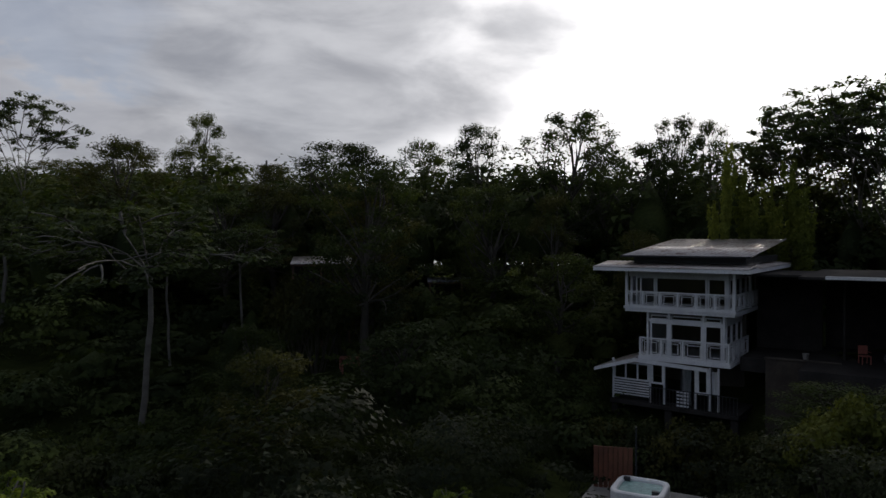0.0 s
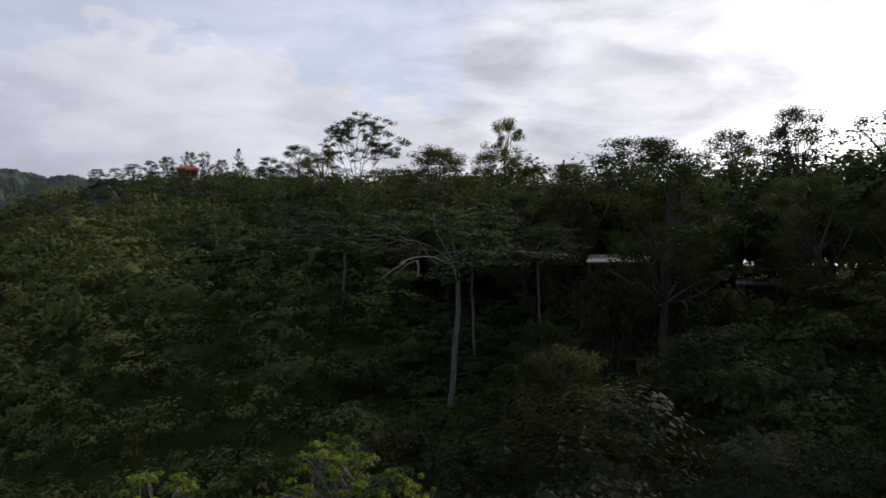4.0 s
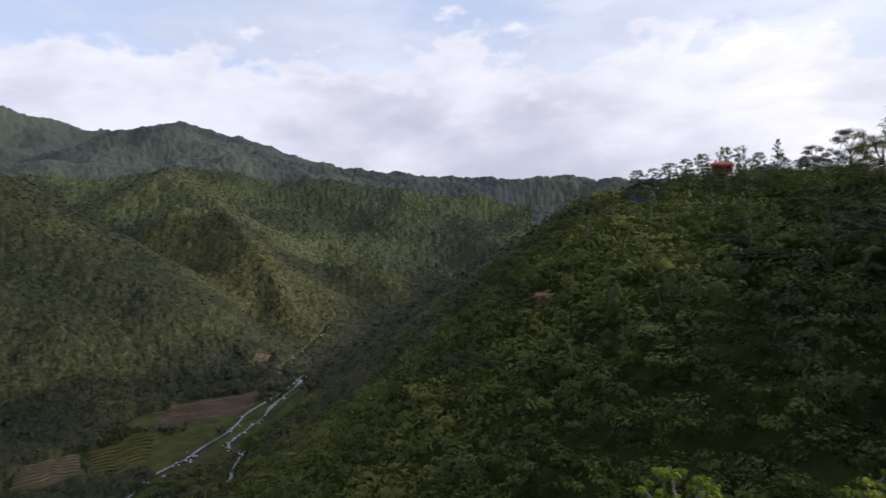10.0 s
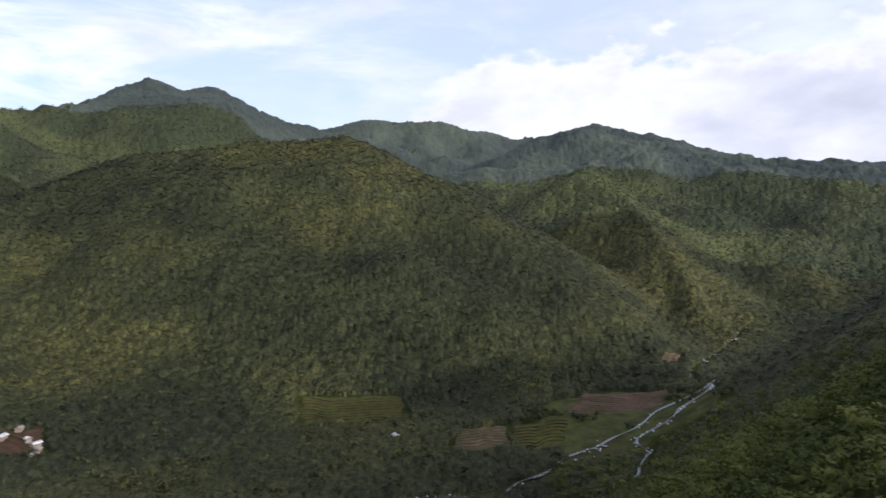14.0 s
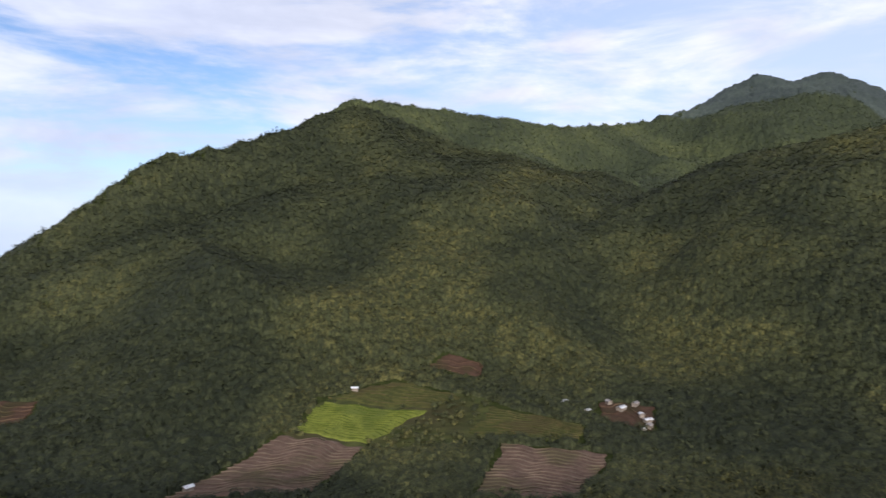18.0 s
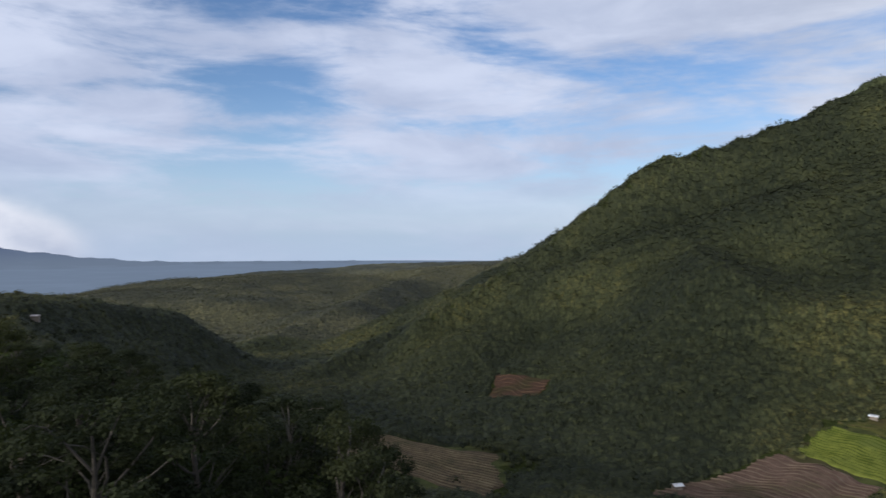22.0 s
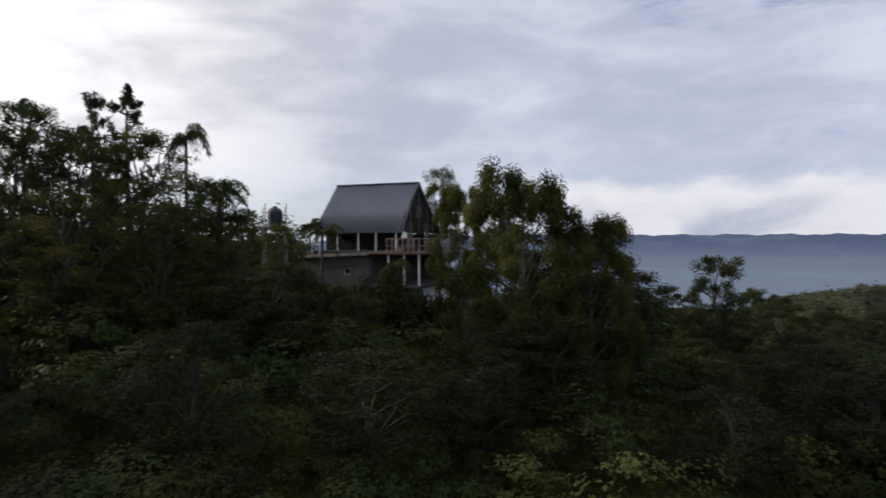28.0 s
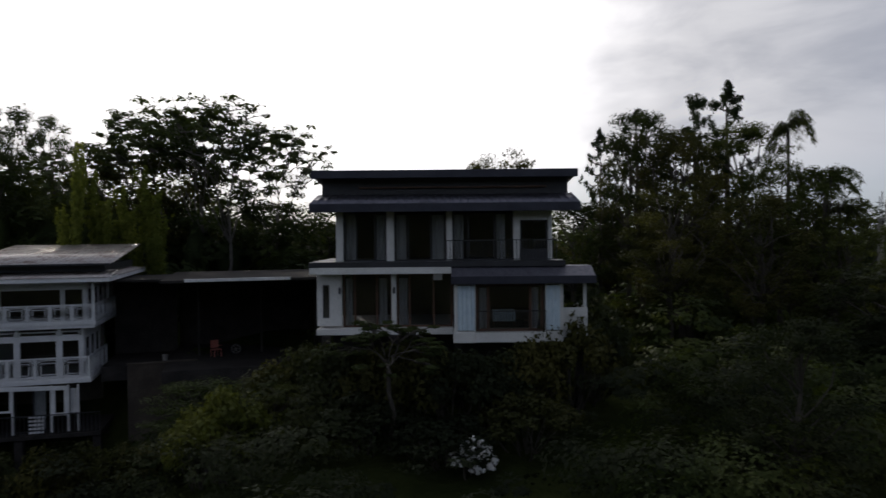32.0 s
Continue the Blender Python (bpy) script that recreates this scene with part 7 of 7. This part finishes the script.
open_shed(-9.9, 55.5, -1.75, 4.8, 3.4, 8, "small open shed with pale tin roof among trees", 0.5)
open_shed(-13.7, 71.5, 1.0, 4.2, 3.0, -5, "tin-roofed shed behind the trees", 0.4)
open_shed(14.8, 69.5, 0.1, 4.4, 4.0, -18, "rusty tin-roofed shed behind the white house", 0.9)
open_shed(1.6, 61.0, -3.7, 6.0, 3.0, 2, "long low dark-roofed shelter under the trees", 0.2, -8, M_DARK_ROOF)


def garden_table(x, y, z, mat, label):
    t = new("garden_table")
    t.matrix_basis = pose(x, y, z, 0, 0, 15)
    tagged(t, label, "table")
    box("tabletop", (-0.8, -0.45, 0.70), (0.8, 0.45, 0.76), mat, t)
    for px in (-0.7, 0.7):
        for py in (-0.35, 0.35):
            box("leg", (px - 0.04, py - 0.04, -0.3), (px + 0.04, py + 0.04, 0.70), mat, t)
    for sgn in (-1, 1):
        box("bench", (-0.8, sgn * 0.85 - 0.15, 0.40), (0.8, sgn * 0.85 + 0.15, 0.45), mat, t)
        for px in (-0.65, 0.65):
            box("bench_leg", (px - 0.04, sgn * 0.85 - 0.1, -0.3), (px + 0.04, sgn * 0.85 + 0.1, 0.40), mat, t)


garden_table(-11.4, 50.7, -9.7, M_WHITE, "white garden table with benches on the slope")
garden_table(-6.8, 49.5, -9.4, M_PALE_RED, "red garden table with benches on the slope")
garden_table(-5.6, 50.2, -9.4, M_PALE_RED, "red garden table with benches on the slope")


# ---- between the white house and the modern house ----
def carport():
    h = site("carport", 18.75, 33.3, -35.5, "flat-roofed carport with dark open bay", "carport")
    box("roof_edge", (0.0, -0.04, -2.06), (5.4, 0.06, -1.90), M_WHITE, h, "pale roof edge")
    # Roof, walls and floor darkened to give the bay its shade by colour
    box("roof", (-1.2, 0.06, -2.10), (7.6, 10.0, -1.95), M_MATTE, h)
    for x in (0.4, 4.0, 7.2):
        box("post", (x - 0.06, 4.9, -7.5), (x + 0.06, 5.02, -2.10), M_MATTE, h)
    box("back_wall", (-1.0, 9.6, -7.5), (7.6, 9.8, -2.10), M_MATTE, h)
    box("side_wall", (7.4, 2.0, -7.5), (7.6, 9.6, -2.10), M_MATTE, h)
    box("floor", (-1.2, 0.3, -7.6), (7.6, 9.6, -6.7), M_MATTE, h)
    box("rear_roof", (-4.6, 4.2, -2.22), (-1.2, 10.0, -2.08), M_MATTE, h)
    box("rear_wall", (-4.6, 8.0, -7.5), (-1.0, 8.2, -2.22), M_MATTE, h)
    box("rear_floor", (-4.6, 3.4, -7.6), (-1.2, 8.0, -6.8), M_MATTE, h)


def plastic_chair(x, y, z, rz):
    c = new("chair")
    c.matrix_basis = pose(x, y, z, 0, 0, rz)
    tagged(c, "red plastic garden chair standing in the carport", "chair", "clutter in the carport")
    box("seat", (-0.24, -0.24, 0.40), (0.24, 0.24, 0.45), M_PALE_RED, c)
    box("backrest", (-0.24, 0.20, 0.50), (0.24, 0.25, 0.95), M_PALE_RED, c)
    for px in (-0.21, 0.21):
        for py in (-0.21, 0.21):
            box("leg", (px - 0.025, py - 0.025, 0.0), (px + 0.025, py + 0.025, 0.40), M_PALE_RED, c)
        box("armrest", (px - 0.03, -0.22, 0.62), (px + 0.03, 0.22, 0.66), M_PALE_RED, c)


def wheel(x, y, z, rz):
    c = new("wheel")
    c.matrix_basis = pose(x, y, z, 78, 0, rz)
    tagged(c, "small grey spoked wheel leaning in the carport", "wheel", "clutter in the carport")
    a = np.linspace(0, 2 * np.pi, 33)
    mesh_object("rim", *tube(np.stack([0.25 * np.cos(a), 0.25 * np.sin(a), 0 * a], 1), np.full(33, 0.022), 6), M_CONCRETE, c)
    mesh_object("tyre", *tube(np.stack([0.28 * np.cos(a), 0.28 * np.sin(a), 0 * a], 1), np.full(33, 0.035), 6), M_DARK, c)
    for k in range(6):
        mesh_object("spoke", *tube([(0, 0, 0), (0.12 * math.cos(k * 1.047), 0.12 * math.sin(k * 1.047), 0), (0.24 * math.cos(k * 1.047), 0.24 * math.sin(k * 1.047), 0)], [0.012] * 3, 4), M_CONCRETE, c)


def bucket(x, y, z):
    c = new("bucket")
    c.matrix_basis = pose(x, y, z)
    tagged(c, "grey plastic bucket beside the white house", "bucket", "clutter in the carport")
    mesh_object("pail", *tube([(0, 0, 0), (0, 0, 0.17), (0, 0, 0.34)], [0.13, 0.15, 0.17], 14), M_CONCRETE, c)
    mesh_object("rim", *tube([(0, 0, 0.33), (0, 0, 0.35), (0, 0, 0.37)], [0.185, 0.19, 0.185], 14), M_CONCRETE, c)


def carport_clutter():
    for lx, ly, make in ((1.4, 4.2, "chair"), (2.5, 4.9, "wheel"), (-1.4, 4.3, "bucket")):
        a = radians(-35.5)
        x, y = 18.75 + lx * math.cos(a) - ly * math.sin(a), 33.3 + lx * math.sin(a) + ly * math.cos(a)
        if make == "chair":
            plastic_chair(x, y, -6.7, -35.5 + lx * 20)
        elif make == "wheel":
            wheel(x, y, -6.42, -30)
        else:
            bucket(x, y, -6.8)


carport()
carport_clutter()


M_BROWN_WALL = plain("dark_brown_wall", (0.035, 0.028, 0.023), (0.07, 0.058, 0.048), 0.9, 0.95, 0, 0.4, 7.0)


def retaining_wall():
    w = site("retaining_wall", 17.4, 38.0, -33.0, "dark brownish concrete retaining wall beside the white house", "wall")
    box("wall_face", (0.6, 0.0, -11.0), (4.2, 0.3, -6.75), M_BROWN_WALL, w)
    box("coping", (0.55, -0.05, -6.75), (4.25, 0.35, -6.65), M_BROWN_WALL, w)


retaining_wall()


M_RUST_WOOD = plain("rust_brown_boards", (0.10, 0.036, 0.02), (0.17, 0.065, 0.036), 1.6, 0.7, 0, 0.3, 20.0)


def hot_tub():
    t = new("hot_tub")
    t.matrix_basis = pose(8.3, 28.5, -10.45, 0, 0, -28)
    tagged(t, "square white hot tub filled with water on a terrace", "hot tub")
    bm = bmesh.new()
    prof = ((1.10, -0.75), (1.10, -0.05), (1.05, 0.0), (0.92, 0.0), (0.86, -0.06), (0.80, -0.55), (0.5, -0.6))
    loops = []
    for r, z in prof:
        loop = []
        for k in range(32):
            a = 2 * math.pi * k / 32
            c, s = math.cos(a), math.sin(a)
            q = (abs(c) ** 6 + abs(s) ** 6) ** (-1 / 6)
            loop.append(bm.verts.new((c * q * r, s * q * r, z)))
        loops.append(loop)
    for p, q in zip(loops, loops[1:]):
        for k in range(32):
            bm.faces.new((p[k], p[(k + 1) % 32], q[(k + 1) % 32], q[k]))
    bm.faces.new(loops[-1])
    bmesh.ops.recalc_face_normals(bm, faces=bm.faces[:])
    part("shell", bm, M_WHITE, t)
    box("water", (-0.84, -0.84, -0.58), (0.84, 0.84, -0.14), M_POOL, t, "clear pale blue-green water")
    for x, y in ((-0.72, 0.72), (0.72, -0.5)):
        box("headrest", (x - 0.14, y - 0.08, -0.12), (x + 0.14, y + 0.08, 0.05), M_DARK, t)
    deck = site("terrace", 8.3, 28.5, -28, "small paved terrace under the hot tub", "terrace")
    box("paving", (-2.4, -1.7, -11.9), (2.6, 2.0, -11.2), M_CONCRETE, deck)
    box("retaining_face", (-2.4, -1.72, -15.0), (2.6, -1.5, -11.9), M_CONCRETE, deck)
    scr = site("privacy_screen", 7.6, 30.3, -14, "rust-brown timber privacy screen behind the tub", "screen")
    for k in range(8):
        box("board", (-0.85 + k * 0.215, -0.03, -11.5), (-0.655 + k * 0.215, 0.03, -9.35), M_RUST_WOOD, scr)
    box("screen_post", (0.95, -0.07, -11.8), (1.03, 0.05, -8.4), M_DARK, scr)


M_POOL = water_material("tub_water", (0.22, 0.34, 0.33), 0.05, 5.0)
hot_tub()


def water_tank():
    t = new("water_tank")
    x, y = 56.0, 5.1
    t.matrix_basis = pose(x, y, 1.25, 0, 0, 0)
    tagged(t, "dark blue plastic water tank on a stand", "water tank")
    bm = bmesh.new()
    prof = [(0.0, 1.62), (0.18, 1.62), (0.2, 1.5), (0.45, 1.38), (0.6, 1.22), (0.62, 1.0), (0.585, 0.96), (0.62, 0.9), (0.62, 0.55), (0.585, 0.51), (0.62, 0.47), (0.62, 0.0), (0.0, 0.0)]
    loops = [[bm.verts.new((r * math.cos(2 * math.pi * k / 24), r * math.sin(2 * math.pi * k / 24), z)) for k in range(24)] for r, z in prof[1:-1]]
    for p, q in zip(loops, loops[1:]):
        for k in range(24):
            bm.faces.new((p[k], q[k], q[(k + 1) % 24], p[(k + 1) % 24]))
    bm.faces.new(loops[0])
    bm.faces.new(loops[-1][::-1])
    part("tank", bm, M_TANK, t)
    box("platform", (-0.95, -0.95, -0.15), (0.95, 0.95, 0.0), M_CONCRETE, t)
    for px in (-0.85, 0.85):
        for py in (-0.85, 0.85):
            box("column", (px - 0.12, py - 0.12, -8.0), (px + 0.12, py + 0.12, -0.15), M_CONCRETE, t)
            box("bar", (px - 0.03, py - 0.03, 0.0), (px + 0.03, py + 0.03, 1.5 + 0.4 * (px > 0)), M_DARK, t)


M_TANK = plain("blue_black_plastic", (0.012, 0.016, 0.035), (0.025, 0.03, 0.055), 1.5, 0.45)
water_tank()


def power_pole():
    p = new("power_pole")
    x, y = -23.9, 92.3
    p.matrix_basis = pose(x, y, 0, 0, 0, 14)
    tagged(p, "wooden power pole with cross-arm behind the trees", "power pole")
    part("pole", bars([((-0.13, -0.13, -3.0), (0.13, 0.13, 10.6))], 0.04), M_BARK, p)
    box("cross_arm", (-1.25, -0.08, 9.75), (1.25, 0.08, 9.92), M_BARK, p)
    for k in (-1.1, -0.45, 0.45, 1.1):
        box("insulator", (k - 0.05, -0.05, 9.92), (k + 0.05, 0.05, 10.15), M_CREAM, p)


power_pole()


def flowering_shrub():
    s = shrub(300, 1.25, 1.35, M_LEAF_SHADED, "shrub covered in white flowers below the modern house", 60, "flowering_shrub")
    x, y = 18.9, 15.1
    s.matrix_basis = pose(x, y, ground_z(x, y), 0, 0, 30)
    rng = np.random.default_rng(5)
    heads = rng.normal(0, 1, (70, 3))
    heads[:, 2] = np.abs(heads[:, 2])
    heads /= np.linalg.norm(heads, axis=1, keepdims=True)
    heads = np.array([0, 0, 0.35]) + heads * np.array([0.80, 0.80, 0.90]) * rng.uniform(0.85, 1.05, (70, 1))
    mesh_object("blossom", *merge([clump(c, (0.13, 0.13, 0.10), 34, 0.075, rng, 0.8) for c in heads]), M_CREAM, s)


flowering_shrub()


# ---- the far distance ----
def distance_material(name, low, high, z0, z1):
    """Far land and sea as a plain glowing backdrop, the haze of many kilometres of air put into its colour."""
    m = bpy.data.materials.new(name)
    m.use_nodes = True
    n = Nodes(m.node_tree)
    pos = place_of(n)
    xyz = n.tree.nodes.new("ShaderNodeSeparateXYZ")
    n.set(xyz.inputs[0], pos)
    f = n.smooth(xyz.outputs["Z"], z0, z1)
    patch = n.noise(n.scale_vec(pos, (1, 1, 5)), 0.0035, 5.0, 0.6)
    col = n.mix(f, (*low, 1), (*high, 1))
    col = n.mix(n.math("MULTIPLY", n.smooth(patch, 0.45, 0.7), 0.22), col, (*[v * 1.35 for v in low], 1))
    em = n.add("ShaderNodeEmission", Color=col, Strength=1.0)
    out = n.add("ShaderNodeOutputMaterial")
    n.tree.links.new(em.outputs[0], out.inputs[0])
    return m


def far_mountain():
    az = np.linspace(196, 285, 180)
    r0 = 4700.0
    crest = -170 + 182 * np.clip((az - 208) / 19.0, 0, 1) ** 2 * np.clip((285 - az) / 18, 0, 1) + 4 * np.sin(az * 1.7) + 3 * np.sin(az * 4.1)
    rows = []
    for k, s in enumerate(np.linspace(0, 1, 7)):
        x, y = polar(az, r0 - 700 * (1 - s))
        rows.append(np.stack([x, y, -178 + (crest + 178) * s**1.3], 1))
    v = np.concatenate(rows)
    n = len(az)
    i = np.concatenate([np.arange(n - 1) + k * n for k in range(6)])
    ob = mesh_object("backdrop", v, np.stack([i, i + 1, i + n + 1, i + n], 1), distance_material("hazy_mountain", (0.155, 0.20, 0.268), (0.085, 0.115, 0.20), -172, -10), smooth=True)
    tagged(ob, "hazy blue volcano slope far beyond the lowland", "mountain", kind="structure")


def sea():
    az = np.linspace(150, 290, 141)
    rows = [np.stack([*polar(az, r), np.full(141, -173.5)], 1) for r in (1500, 2700, 4000, 4880)]
    i = np.concatenate([np.arange(140) + k * 141 for k in range(3)])
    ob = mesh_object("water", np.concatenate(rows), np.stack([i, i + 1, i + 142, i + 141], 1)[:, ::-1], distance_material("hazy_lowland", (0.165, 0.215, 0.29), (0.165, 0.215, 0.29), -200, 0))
    tagged(ob, "hazy blue lowland and sea on the horizon", "sea", kind="structure")


far_mountain()
sea()
